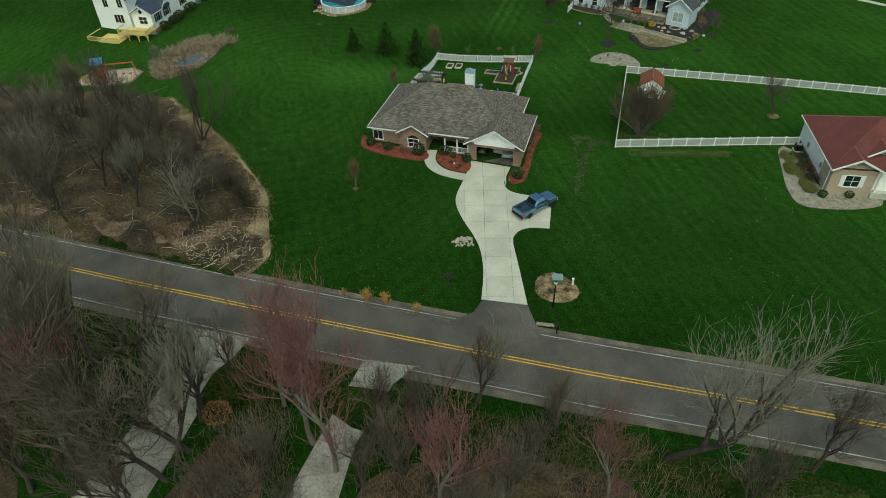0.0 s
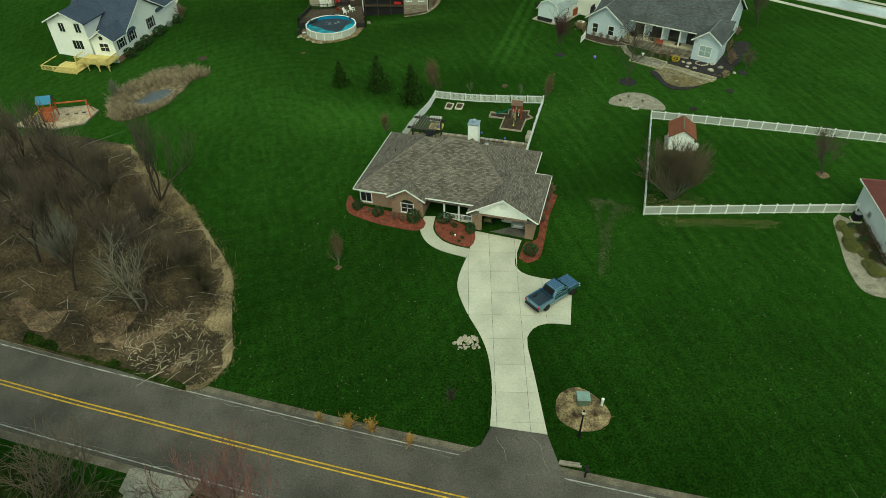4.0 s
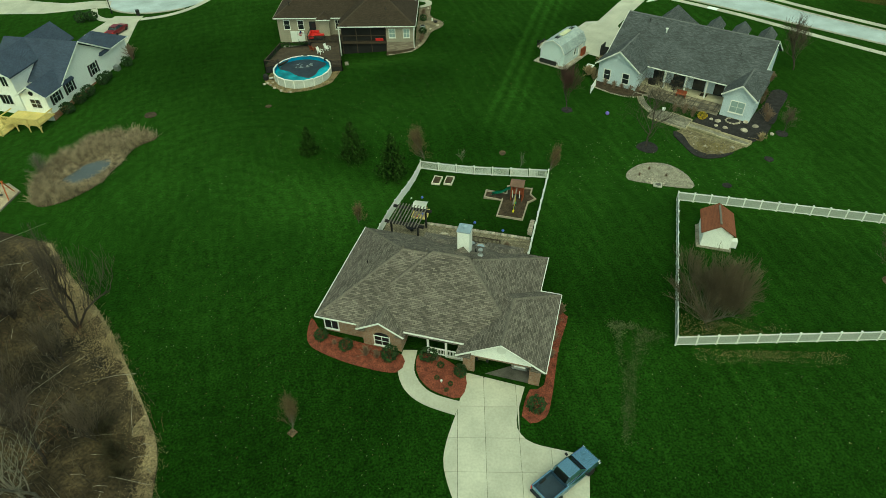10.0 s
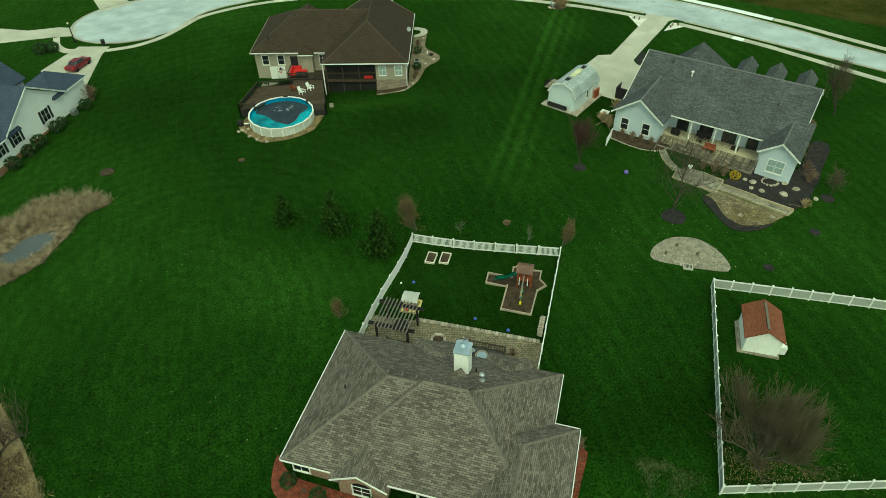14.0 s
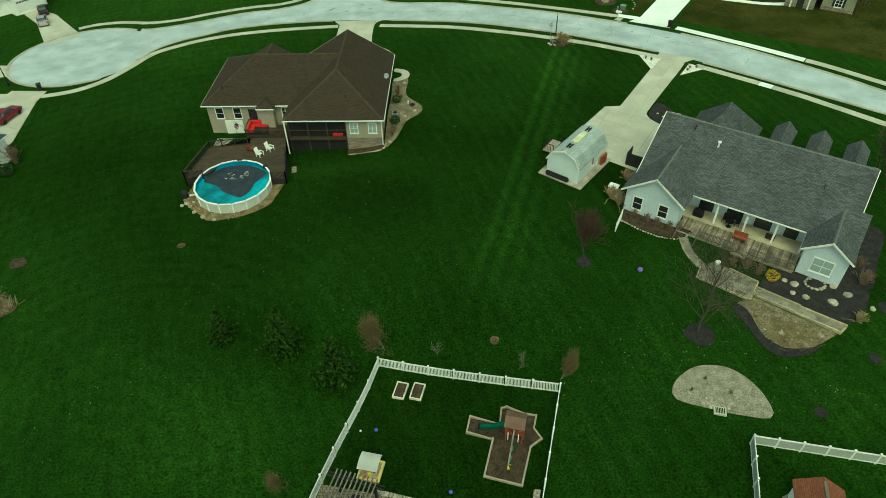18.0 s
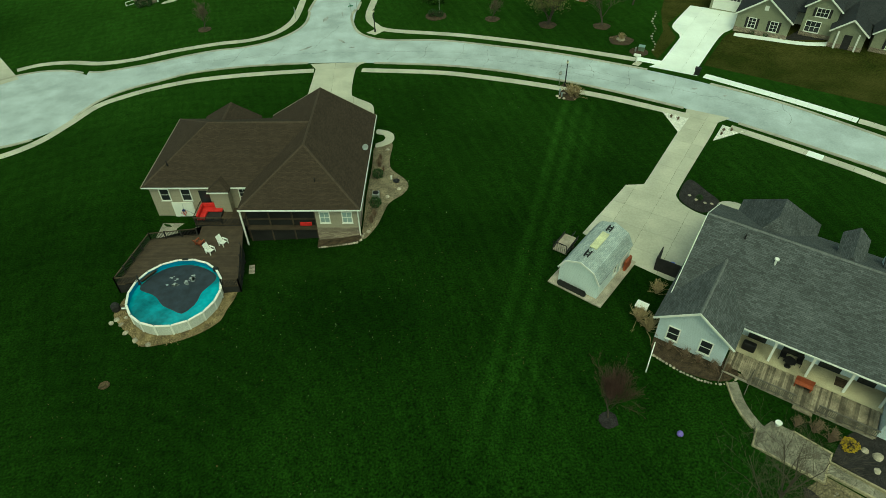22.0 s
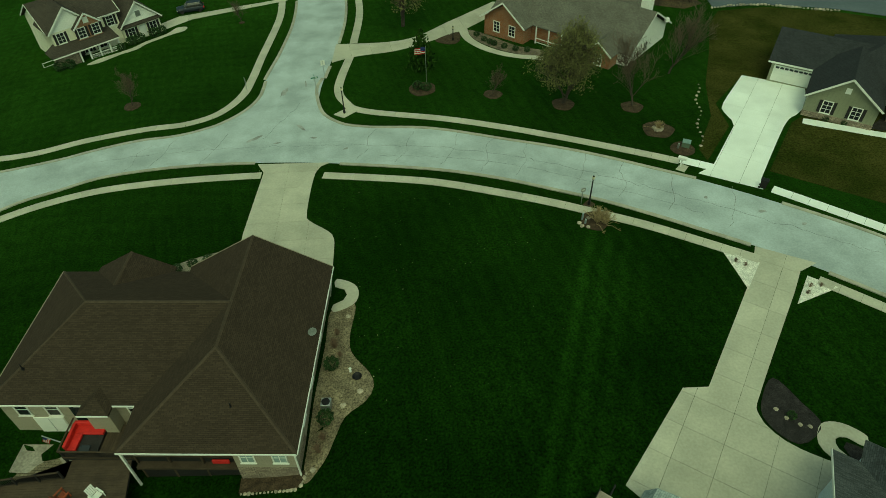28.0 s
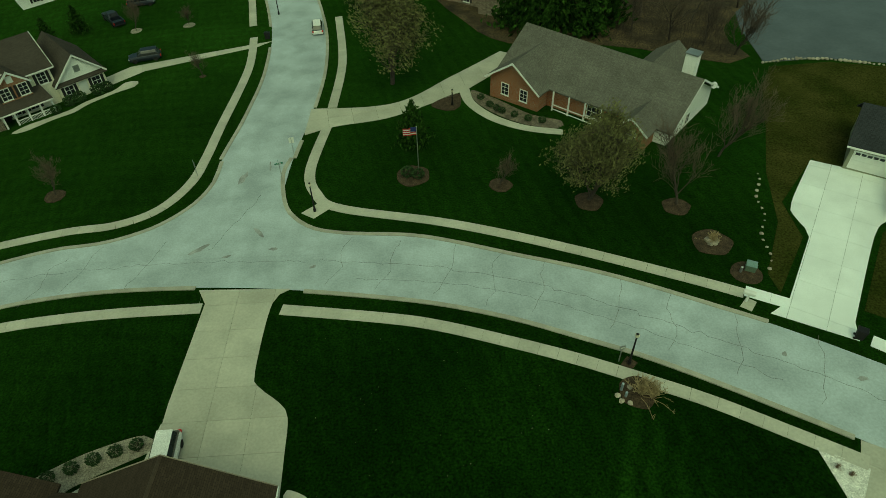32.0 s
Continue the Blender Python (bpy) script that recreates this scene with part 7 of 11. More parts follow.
put(shrub(201, 1.3, ORANGE, "small bush still holding orange dead leaves", size=0.07, n=900), -33.7, -44.8, 1, 0, True)
YTWIG = twig_clump(202, 1.8, 0.8, material("yellow_twigs", (0.45, 0.27, 0.08), 0.9), "thin shrub with orange-yellow twigs by the road")
put(YTWIG, -21.5, -31.2, 1, 0, True)
for x, y, s in ((-19.6, -31.6, 0.9), (-16.4, -32.8, 0.7), (-24, -30.4, 0.6)):
    put(YTWIG, x, y, s, x * 40)

# lawn trees
LAWN = bare_tree("bare_lawn_tree", "round-crowned leafless lawn tree", 91, 7.2, 1.05, 0.11, BARK_DARK, material("fine_brown_twigs", (0.1, 0.075, 0.058), 0.9), levels=4, kids=(10, 6, 5, 4), fork=0.14, up=0.45, tip=0.009, taper=0.5)
VASE = bare_tree("bare_lawn_tree", "wide vase-shaped leafless tree inside the white fence", 95, 5.4, 0.5, 0.045, BARK, material("olive_brown_twigs", (0.105, 0.085, 0.055), 0.9), levels=3, kids=(9, 7, 6), stems=17, fork=0.25, up=0.45, tip=0.007, taper=0.35)
put(VASE, 14.3, -1.2, 1.35, 0, True)
put(LAWN, 34.8, 3.6, 0.8, 70, True, "leafless lawn tree in a ring of mulch")
SPIDER = bare_tree("bare_lawn_tree", "tall spidery leafless tree in dark mulch beside the landing", 97, 10.6, 1.15, 0.11, BARK_DARK, material("dark_brown_twigs", (0.07, 0.058, 0.042), 0.9), levels=4, kids=(15, 6, 4, 3), fork=0.12, up=0.15, tip=0.006, taper=0.4)
put(SPIDER, 16.2, 28.5, 1.0, 140, True)
MAROON = bare_tree("round_leafless_tree", "small dense reddish leafless tree in a mulch ring", 98, 6.6, 0.6, 0.07, BARK_DARK, material("maroon_twigs", (0.085, 0.046, 0.04), 0.9), levels=4, kids=(12, 7, 6, 5), fork=0.25, up=0.5, tip=0.006)
put(MAROON, 7.6, 38.3, 1.0, 200, True)
put(LAWN, 35.3, 30.9, 0.6, 10, label="small leafless tree beside the blue house")
put(LAWN, 22.9, 111.2, 1.5, 80, label="wide leafless tree on the corner lawn")
put(LAWN, 30.0, 119.4, 1.55, 300, label="leafless tree at the side of the brick house")
put(LAWN, -43.6, 118.2, 0.75, 45, label="reddish leafless tree on the porch house lawn")
put(LAWN, -34.2, 146, 0.6, 95, label="young leafless tree beside the drive")
put(LAWN, -50.4, 165.6, 0.85, 25, label="leafless tree in a gravel ring")
put(LAWN, -41.7, 166.3, 0.6, 250, label="young leafless tree in a mulch ring")
put(LAWN, 5.3, 115.9, 0.62, 310, label="small leafless tree in a round mulch bed")
put(LAWN, 44.3, 48.4, 1.1, 120, label="upright leafless tree behind the blue house", tall=1.3)
put(LAWN, 65, 96, 0.8, 10, label="leafless tree on the sage house lawn")
EGG = bare_tree("young_pear_tree", "egg-shaped young tree with tawny spring buds", 133, 6.6, 0.62, 0.07, BARK, material("tawny_brown_twigs", (0.12, 0.085, 0.048), 0.9), levels=3, kids=(30, 9, 6), fork=0.03, up=0.35, buds=2, bud_mat=YOUNGLEAF, bud_size=0.055, tip=0.006)
put(EGG, -12.6, 28.7, 0.66, 0, True, tall=1.25)
for x, y, s in ((2.9, 24.2, 0.6), (-20.2, 14.9, 0.5), (-24.1, -11.7, 0.58)):
    put(EGG, x, y, s, x * 50, tall=1.25)
SAPLING = bare_tree("sapling", "thin pale leafless sapling behind the white fence", 135, 2.4, 1.0, 0.02, BARK, material("pale_grey_twigs", (0.2, 0.18, 0.15), 0.9), levels=2, kids=(9, 5), fork=0.15, up=0.3, tip=0.006)
put(SAPLING, -7.7, 27.9, 1.0, 0, True)
put(SAPLING, -0.5, 25.7, 1.0, 120)
OLIVE = bare_tree("leafing_tree", "rounded tree in pale olive spring leaf", 151, 6.2, 0.95, 0.13, BARK_DARK, levels=4, kids=(14, 7, 5, 5), fork=0.06, up=0.35, buds=7, bud_mat=OLIVELEAF, bud_size=0.075, tip=0.007)
put(OLIVE, 14.2, 112.6, 1.6, 0, True)
put(OLIVE, -6.9, 140, 1.5, 130, label="egg-shaped tree in pale olive spring leaf")
S1 = conifer(301, 3.2, 1.3, "dense dark young spruce on the lawn")
put(S1, -27.7, 30.4, 1.15, 0, True, tall=1.1)
put(S1, -21.8, 28.9, 1.3, 100, tall=1.1)
put(S1, -16.6, 25.7, 1.4, 200, tall=1.1)
put(S1, -4.0, 124.6, 1.5, 40, label="dark spruce beside the flagpole")
put(S1, -60, 166.4, 1.2, 300, label="dark green shrub-like spruce by the white house")
put(S1, -62.6, 161, 1.25, 10, label="dark green shrub-like spruce by the white house")
put(S1, -5.5, 162, 1.7, 60, label="dark spruce behind the drive")
put(S1, -13.5, 169, 1.4, 20, label="dark round evergreen by the sidewalk")
for k, (x, y, s) in enumerate(((14.5, 153, 2.6), (18, 156, 2.9), (21.5, 152.5, 2.4), (11.5, 157, 2.7), (25, 157, 2.8))):
    put(S1, x, y, s, 70 * k, label="tall dark evergreen behind the brick house")
far_spots = [(28, 152, DARK, 0.9), (33, 149, OAK, 0.8), (37, 146.5, DARK, 0.8), (40.5, 143.5, LAWN, 1.5), (31, 158, OAK, 1.0), (38, 155, ASH, 0.9), (24, 163, DARK, 1.0), (44, 150, DARK, 0.8), (8, 166, OAK, 0.9), (18, 166, ASH, 1.0), (47, 160, OAK, 1.0), (-20, 185, OAK, 0.9), (-5, 178, DARK, 0.9)]
for x, y, proto, s in far_spots:
    put(proto, x, y, s, x * 77)
tagged(part("wood_floor", sheet(spline([(10, 151), (20, 149.5), (28, 147), (34, 143.5), (39, 141.2), (42.5, 143), (42, 152), (55, 175), (30, 195), (0, 180), (4, 160)], 3, True), 0.04, 4, 0.1, 0.2, 13), BRUSH), "dark leaf litter under the far trees", "wood floor", kind="structure")
thicket("undergrowth", [(27, 148.5), (40, 142.5), (42, 150), (45, 165), (20, 170), (18, 158)], 380, 31, 1.6, BARK_DARK, "leafless brush at the far pond", 8, 0.7, 0.5, 0.02)

# reedy pond
reed_line = spline([(-59.9, 21.8), (-60.9, 25.2), (-60.5, 29.5), (-59.2, 33.3), (-56.6, 35.9), (-52.7, 36.7), (-49.0, 35.2), (-51.1, 32.7), (-51.9, 28.3), (-53.2, 23.7), (-56.2, 20.5), (-58.5, 20.0)], 0.8, True)
tagged(part("reed_bed", sheet(reed_line, 0.04, 2, 0.08, 0.1, 4), material("matted_reeds", (0.12, 0.09, 0.055), 0.95, vary=0.5, scale=1.2, fine=0.6)), "matted dead reeds round a small pond", "reed bed", kind="structure")
pool_line = spline([(-57.6, 25.3), (-56.9, 27.1), (-55.9, 28.7), (-53.5, 29.8), (-52.7, 27.8), (-53.6, 26.2), (-54.7, 24.7), (-56.1, 24.2)], 0.6, True)
tagged(part("pond_water", sheet(pool_line, 0.16, 2, 0.1), PONDWATER), "small patch of still grey pond water", "pond", kind="structure")
REED = material("dry_reeds", (0.33, 0.265, 0.18), 0.95, vary=0.6, scale=1.6, fine=0.5)
rng_r = random.Random(14)
reed_poly = [p for p in reed_line]
rd = Shape()
for x, y in scatter(reed_poly, 3600, 15):
    if inside(x, y, pool_line) or noise.noise(Vector((x * 0.5, y * 0.5, 2.0))) < -0.28:
        continue
    p = Vector((x, y, gz(x, y)))
    low = min((x - q[0]) ** 2 + (y - q[1]) ** 2 for q in pool_line) < 2.5
    tuft = rng_r.gauss(0, 0.35), rng_r.gauss(0, 0.35)
    for _ in range(4):
        d = Vector((tuft[0] + rng_r.gauss(0, 0.2), tuft[1] + rng_r.gauss(0, 0.2), rng_r.uniform(0.25, 0.6) if low else rng_r.uniform(0.5, 1.5)))
        q = p + Vector((rng_r.gauss(0, 0.12), rng_r.gauss(0, 0.12), 0))
        rd.limb([q, q + d * 0.6, q + d + Vector((rng_r.gauss(0, 0.2), rng_r.gauss(0, 0.2), -0.05))], 0.022, 0.01)
tagged(new("dry_reeds", rd.mesh(REED, "dry_reeds")), "standing dead reeds round the pond", "reeds", kind="stuff")
put(twig_clump(203, 3.2, 1.6, BARK, "grey leafless bush beside the reeds", 70), -60.5, 26.5, 1, 0, True)


# ---- fences ----
FENCEPANEL = material("greyed_vinyl_panel", (0.36, 0.385, 0.35), 0.6, vary=0.08, scale=0.8, fine=0.15, fine_scale=9, bump=0.3)

def vinyl_fence(runs, label, panel=2.32, height=1.22, pickets=True):
    f = thing("fence", Matrix.Identity(4), label, "fence")
    post_me = mesh_of(boxes((-0.065, -0.065, -0.3, 0.065, 0.065, height + 0.08), (-0.085, -0.085, height + 0.08, 0.085, 0.085, height + 0.12)), VINYL, name="post")
    picket_me = mesh_of(boxes((-0.044, -0.012, 0.08, 0.028, 0.012, height - 0.06)), VINYL, name="slat")
    for a, b in runs:
        a, b = Vector(a), Vector(b)
        n = max(1, round((b - a).length / panel))
        ang = math.atan2(b.y - a.y, b.x - a.x)
        for i in range(n + 1):
            p = a.lerp(b, i / n)
            o = under("post", post_me, f)
            o.matrix_local = pose(p.x, p.y, gz(p.x, p.y), 0, 0, math.degrees(ang))
            if i == n:
                break
            q = a.lerp(b, (i + 1) / n)
            p3, q3 = Vector((p.x, p.y, gz(p.x, p.y))), Vector((q.x, q.y, gz(q.x, q.y)))
            L = (q3 - p3).length
            rail = part("rail", boxes((0.06, -0.03, height - 0.12, L - 0.06, 0.03, height)), VINYL, f)
            part("bottom_rail", boxes((0.06, -0.03, 0.08, L - 0.06, 0.03, 0.2)), VINYL, rail)
            rail.matrix_local = Matrix.Translation(p3) @ (q3 - p3).to_track_quat("X", "Z").to_matrix().to_4x4()
            k = int((L - 0.2) / 0.125)
            if pickets:
                for j in range(k):
                    o = under("slat", picket_me, rail)
                    o.location = (0.12 + (j + 0.5) * (L - 0.24) / k, 0, 0)
            else:
                part("panel", boxes((0.06, -0.012, 0.2, L - 0.06, 0.012, height - 0.12)), FENCEPANEL, rail)
    return f


vinyl_fence([((-13.1, 27.1), (2.6, 23.0)), ((2.6, 23.0), (-2.0, 7.6)), ((-13.1, 27.1), (-18.4, 10.6))], "white vinyl picket fence round the back yard")
vinyl_fence([((10.3, -4.0), (35.2, -4.0)), ((10.3, -4.0), (16.8, 17.2)), ((16.8, 17.2), (42, 11.6)), ((42, 11.6), (62, 7))], "white vinyl fence round the neighbouring yard", 1.9, 1.22, False)


# ---- sheds ----
def red_shed():
    s = thing("garden_shed", on_ground(18.9, 10.7, -17), "small white garden shed with a rust red roof", "shed")
    part("wall", gable_wall(-1.5, -1.9, 1.5, 1.9, 0.1, 2.0, 0.65), SIDING_WHITE, s)
    part("roof", roof_mesh(gable(-1.75, -2.1, 1.75, 2.1, 2.0, 0.65), 0.1), SHINGLE_RUST, s)
    part("ridge_vent", boxes((-0.1, -1.7, 3.1, 0.1, 1.7, 3.2)), RIDGECAP, s)
    part("door", boxes((1.5, -0.8, 0.15, 1.55, 0.6, 1.9)), TRIM, s)
    part("base", boxes((-1.9, -2.1, -0.2, 1.7, 2.0, 0.1)), GRAVEL, s, "pale gravel base")
    part("side_box", boxes((1.55, -1.6, 0.1, 2.2, -0.9, 1.0), bevel=0.03), TRIM, s)
    return s


red_shed()


SHEDBLUE = coursed("very_pale_blue_siding", (0.66, 0.74, 0.76), (0.64, 0.72, 0.74), (0.4, 0.45, 0.47), 3.6, 0.14, 0.006, 0.6, stain=0.05)


def gambrel_shed():
    s = thing("barn_shed", on_ground(7.65, 52.35, -40) @ Matrix.Diagonal((1.04, 1, 1.1, 1)), "pale blue gambrel barn shed with light grey shingles and skylight", "shed")
    L = 6.7
    prof = [(-2.1, 1.9), (-1.45, 3.0), (0, 3.55), (1.45, 3.0), (2.1, 1.9)]
    bm = bmesh.new()
    ends = [[bm.verts.new((x, y, z)) for x, z in [(-2.0, 0.1), (2.0, 0.1), (2.0, 1.9), (1.4, 2.95), (0, 3.45), (-1.4, 2.95), (-2.0, 1.9)]] for y in (0, L)]
    bm.faces.new(ends[0])
    bm.faces.new(ends[1][::-1])
    for i in range(7):
        bm.faces.new((ends[0][i], ends[1][i], ends[1][(i + 1) % 7], ends[0][(i + 1) % 7]))
    bmesh.ops.recalc_face_normals(bm, faces=bm.faces)
    part("wall", bm, SHEDBLUE, s)
    faces = [[(a[0], -0.15, a[1]), (a[0], L + 0.15, a[1]), (b[0], L + 0.15, b[1]), (b[0], -0.15, b[1])] for a, b in zip(prof, prof[1:])]
    part("roof", roof_mesh(faces, 0.1), SHINGLE_LIGHT, s)
    part("skylight", boxes((-0.35, 2.2, 3.5, 0.35, 4.8, 3.62)), material("yellowed_skylight", (0.62, 0.62, 0.4), 0.4), s)
    for y in (0.8, 5.2):
        part("roof_ladder", boxes((-0.25, y, 3.5, -0.15, y + 0.9, 3.64), (0.1, y, 3.5, 0.2, y + 0.9, 3.64), (-0.2, y + 0.2, 3.56, 0.2, y + 0.26, 3.62), (-0.2, y + 0.6, 3.56, 0.2, y + 0.66, 3.62)), BLACKMETAL, s)
    gutter(s, [(-2.15, -0.2, 1.9), (-1.45, -0.2, 3.0), (0, -0.2, 3.55), (1.45, -0.2, 3.0), (2.15, -0.2, 1.9)], h=0.14, w=0.06)
    window(s, 2.02, 3.4, 0.8, 0.5, 0.9, 0, cols=1)
    part("door", boxes((2.0, 4.6, 0.15, 2.06, 5.9, 1.9)), TRIM, s)
    part("timber_base", boxes((-2.7, -0.7, -0.4, 2.8, L + 0.2, 0.1)), GREYWOOD, s)
    part("leaning_boards", boxes((2.25, 5.0, 0.1, 2.5, 6.2, 1.2)), CEDAR, s)
    return s


gambrel_shed()
woodpile = thing("wheel_pile", on_ground(7.3, 52.5, -40), "heap of dark wheels and scrap against the shed", "scrap heap")
for k in range(7):
    w = part("wheel", lathe(bmesh.new(), [(0.12, -0.05), (0.33, -0.07), (0.36, 0), (0.33, 0.07), (0.12, 0.05)], 14), RUBBER, woodpile)
    w.matrix_local = pose(-1.2 + 0.4 * k, -0.35, 0.45, 80, 12 * (k % 3), 0)


def trailer():
    t = thing("utility_trailer", on_ground(7.55, 58.3, 54) @ Matrix.Diagonal((0.86, 0.84, 1, 1)), "small open utility trailer with black mesh gate", "trailer")
    part("bed", boxes((-1.6, -0.9, 0.5, 1.6, 0.9, 0.6)), GREYWOOD, t)
    part("side_rail", boxes((-1.6, -0.92, 0.6, 1.6, -0.86, 1.0), (-1.6, 0.86, 0.6, 1.6, 0.92, 1.0)), BLACKMETAL, t)
    gate = part("gate", boxes((-1.66, -0.9, 0.6, -1.6, -0.82, 1.7), (-1.66, 0.82, 0.6, -1.6, 0.9, 1.7), (-1.66, -0.9, 1.62, -1.6, 0.9, 1.7)), BLACKMETAL, t)
    for k in range(6):
        part("gate_bar", boxes((-1.65, -0.65 + k * 0.25, 0.6, -1.61, -0.62 + k * 0.25, 1.65)), BLACKMETAL, gate)
    for y in (-1.05, 1.05):
        w = part("wheel", lathe(bmesh.new(), [(0.1, -0.09), (0.3, -0.1), (0.33, 0), (0.3, 0.1), (0.1, 0.09)], 16), RUBBER, t)
        w.matrix_local = pose(0, y, 0.33, 90, 0, 0)
    part("tow_bar", boxes((1.6, -0.06, 0.42, 2.8, 0.06, 0.52)), BLACKMETAL, t)
    return t


trailer()


# ---- back yard of the taupe house ----
def patch(name, outline, mat, label, category, top=0.05, smooth_line=True, rough=0.0, closed_step=0.6):
    line = spline(outline, closed_step, True) if smooth_line else outline
    return tagged(part(name, sheet(line, top, 1.5, 0.1, rough, 2), mat), label, category, kind="structure")


PAVERS = coursed("tan_concrete_pavers", (0.235, 0.205, 0.145), (0.15, 0.13, 0.09), (0.06, 0.052, 0.036), 0.3, 0.22, 0.02, stain=0.25)
patch("patio", [(-16.9, 15.2), (-12.5, 14.2), (-1.2, 11.0), (-2.0, 7.0), (-14, 9.6), (-18.0, 10.9)], PAVERS, "tan paver patio behind the house", "patio", 0.04, False)
edge = tagged(new("patio_edging"), "row of pale edging stones along the patio", "edging", kind="structure")
for k in range(34):
    x, y = -12.6 + k * 0.337, 14.35 - k * 0.0985
    part("edging_stone", box(bmesh.new(), -0.16, -0.2, -0.1, 0.16, 0.2, 0.16, pose(x, y, gz(x, y), 0, 0, -15 + (k * 37 % 9) - 4), bevel=0.03), ROCK if k % 3 else GRAVEL, edge)


def pergola():
    p = thing("pergola", on_ground(-14.45, 12.75, -18.5), "black-stained timber pergola over the patio", "pergola")
    for x in (-1.5, 1.5):
        for y in (-1.4, 1.4):
            part("post", boxes((x - 0.09, y - 0.09, -0.1, x + 0.09, y + 0.09, 2.4)), BLACKWOOD, p)
    for y in (-1.5, -1.28, 1.28, 1.5):
        part("beam", boxes((-2.2, y - 0.03, 2.3, 2.2, y + 0.03, 2.52)), BLACKWOOD, p)
    slat = material("bleached_top_of_dark_rafters", (0.16, 0.145, 0.13), 0.75, vary=0.3, scale=2.0)
    for k in range(10):
        x = -1.55 + k * 0.345
        part("rafter", boxes((x - 0.045, -1.85, 2.52, x + 0.045, 1.85, 2.64)), slat, p, "weathered greyish rafter")
    return p


pergola()
sofa = thing("patio_sofa", on_ground(-14.6, 11.2, -16), "dark wicker patio sofa under the pergola", "sofa")
part("seat", boxes((-1.0, -0.4, 0.12, 1.0, 0.4, 0.45), bevel=0.04), BLACKWOOD, sofa)
part("backrest", boxes((-1.0, -0.48, 0.4, 1.0, -0.32, 0.9), bevel=0.04), BLACKWOOD, sofa)
for x in (-0.95, 0.95):
    part("armrest", boxes((x - 0.1, -0.42, 0.1, x + 0.1, 0.42, 0.65), bevel=0.03), BLACKWOOD, sofa)
tbl = thing("patio_table", on_ground(-14.2, 13.2, 10), "dark round patio table under the pergola", "table")
part("tabletop", lathe(bmesh.new(), [(0.7, 0.7), (0.7, 0.74)], 24), BLACKMETAL, tbl)
part("pedestal", lathe(bmesh.new(), [(0.3, 0), (0.06, 0.1), (0.06, 0.7)], 14), BLACKMETAL, tbl)
fire = thing("fire_pit", on_ground(-10.7, 11.6), "round block fire pit filled with ash", "fire pit")
for k in range(14):
    a = k * math.tau / 14
    part("block", box(bmesh.new(), -0.13, -0.11, 0, 0.13, 0.11, 0.36, pose(0.6 * math.cos(a), 0.6 * math.sin(a), 0, 0, 0, math.degrees(a) + 90), bevel=0.02), ROCK, fire)
part("ash", lathe(bmesh.new(), [(0.5, 0.0), (0.5, 0.2), (0, 0.22)], 20), MULCH_BROWN, fire)


def back_deck():
    d = thing("deck", on_ground(-7.95, 9.15, -17, 0.0), "low dark deck with a red-brown railing", "deck")
    part("frame", boxes((-3.0, -3.4, 0, 3.0, 1.4, 0.42)), BLACKWOOD, d)
    for k in range(21):
        part("deck_board", boxes((-3.0 + k * 0.285, -3.4, 0.42, -2.73 + k * 0.285, 1.4, 0.46)), material("dark_grey_composite", (0.06, 0.062, 0.066), 0.6) if k == 0 else bpy.data.materials["dark_grey_composite"], d)
    rail = part("railing", boxes((-1.2, 1.3, 1.25, 3.0, 1.4, 1.33), (2.9, -1.5, 1.25, 3.0, 1.4, 1.33), (-1.2, 1.32, 0.56, 3.0, 1.38, 0.62)), DECKWOOD, d)
    for k in range(30):
        part("baluster", boxes((-1.1 + k * 0.14, 1.33, 0.6, -1.06 + k * 0.14, 1.37, 1.25)), DECKWOOD, rail)
    return d


back_deck()
grill = thing("gas_grill", on_ground(-8.1, 10.0, -60, 0.46), "silver gas grill on the deck", "grill")
part("cart", boxes((-0.5, -0.28, 0.05, 0.5, 0.28, 0.75), bevel=0.02), BLACKMETAL, grill)
part("lid", boxes((-0.45, -0.27, 0.78, 0.45, 0.27, 1.12), bevel=0.1), CHROME, grill)
part("side_shelf", boxes((-0.95, -0.25, 0.76, -0.5, 0.25, 0.8), (0.5, -0.25, 0.76, 0.95, 0.25, 0.8)), GREYMETAL, grill)
tb = thing("round_table", on_ground(-6.9, 8.8, 0, 0.46), "round mosaic table on the deck", "table")
part("tabletop", lathe(bmesh.new(), [(0.6, 0.7), (0.62, 0.73), (0.6, 0.76)], 28), ROCK, tb)
part("inlay", lathe(bmesh.new(), [(0.42, 0.76), (0.42, 0.768), (0, 0.77)], 24), PALEMETAL, tb)
part("pedestal", lathe(bmesh.new(), [(0.3, 0), (0.08, 0.08), (0.08, 0.7)], 14), BLACKMETAL, tb)

for x, y in ((-11.1, 24.3), (-9.6, 24.1)):
    bed = thing("raised_bed", on_ground(x, y, -16) @ Matrix.Diagonal((0.85, 0.85, 1, 1)), "white-edged raised garden bed filled with soil", "garden bed")
    part("frame", boxes((-0.62, -1.0, 0, 0.62, -0.88, 0.35), (-0.62, 0.88, 0, 0.62, 1.0, 0.35), (-0.62, -0.88, 0, -0.5, 0.88, 0.35), (0.5, -0.88, 0, 0.62, 0.88, 0.35)), material("cream_board", (0.6, 0.56, 0.46), 0.7) if x == -11.1 else bpy.data.materials["cream_board"], bed)
    part("soil", boxes((-0.5, -0.88, 0, 0.5, 0.88, 0.27)), MULCH_BROWN, bed)
sand = thing("sandbox", on_ground(-13.2, 16.2, -14), "wooden sandbox with a white fabric canopy", "sandbox")
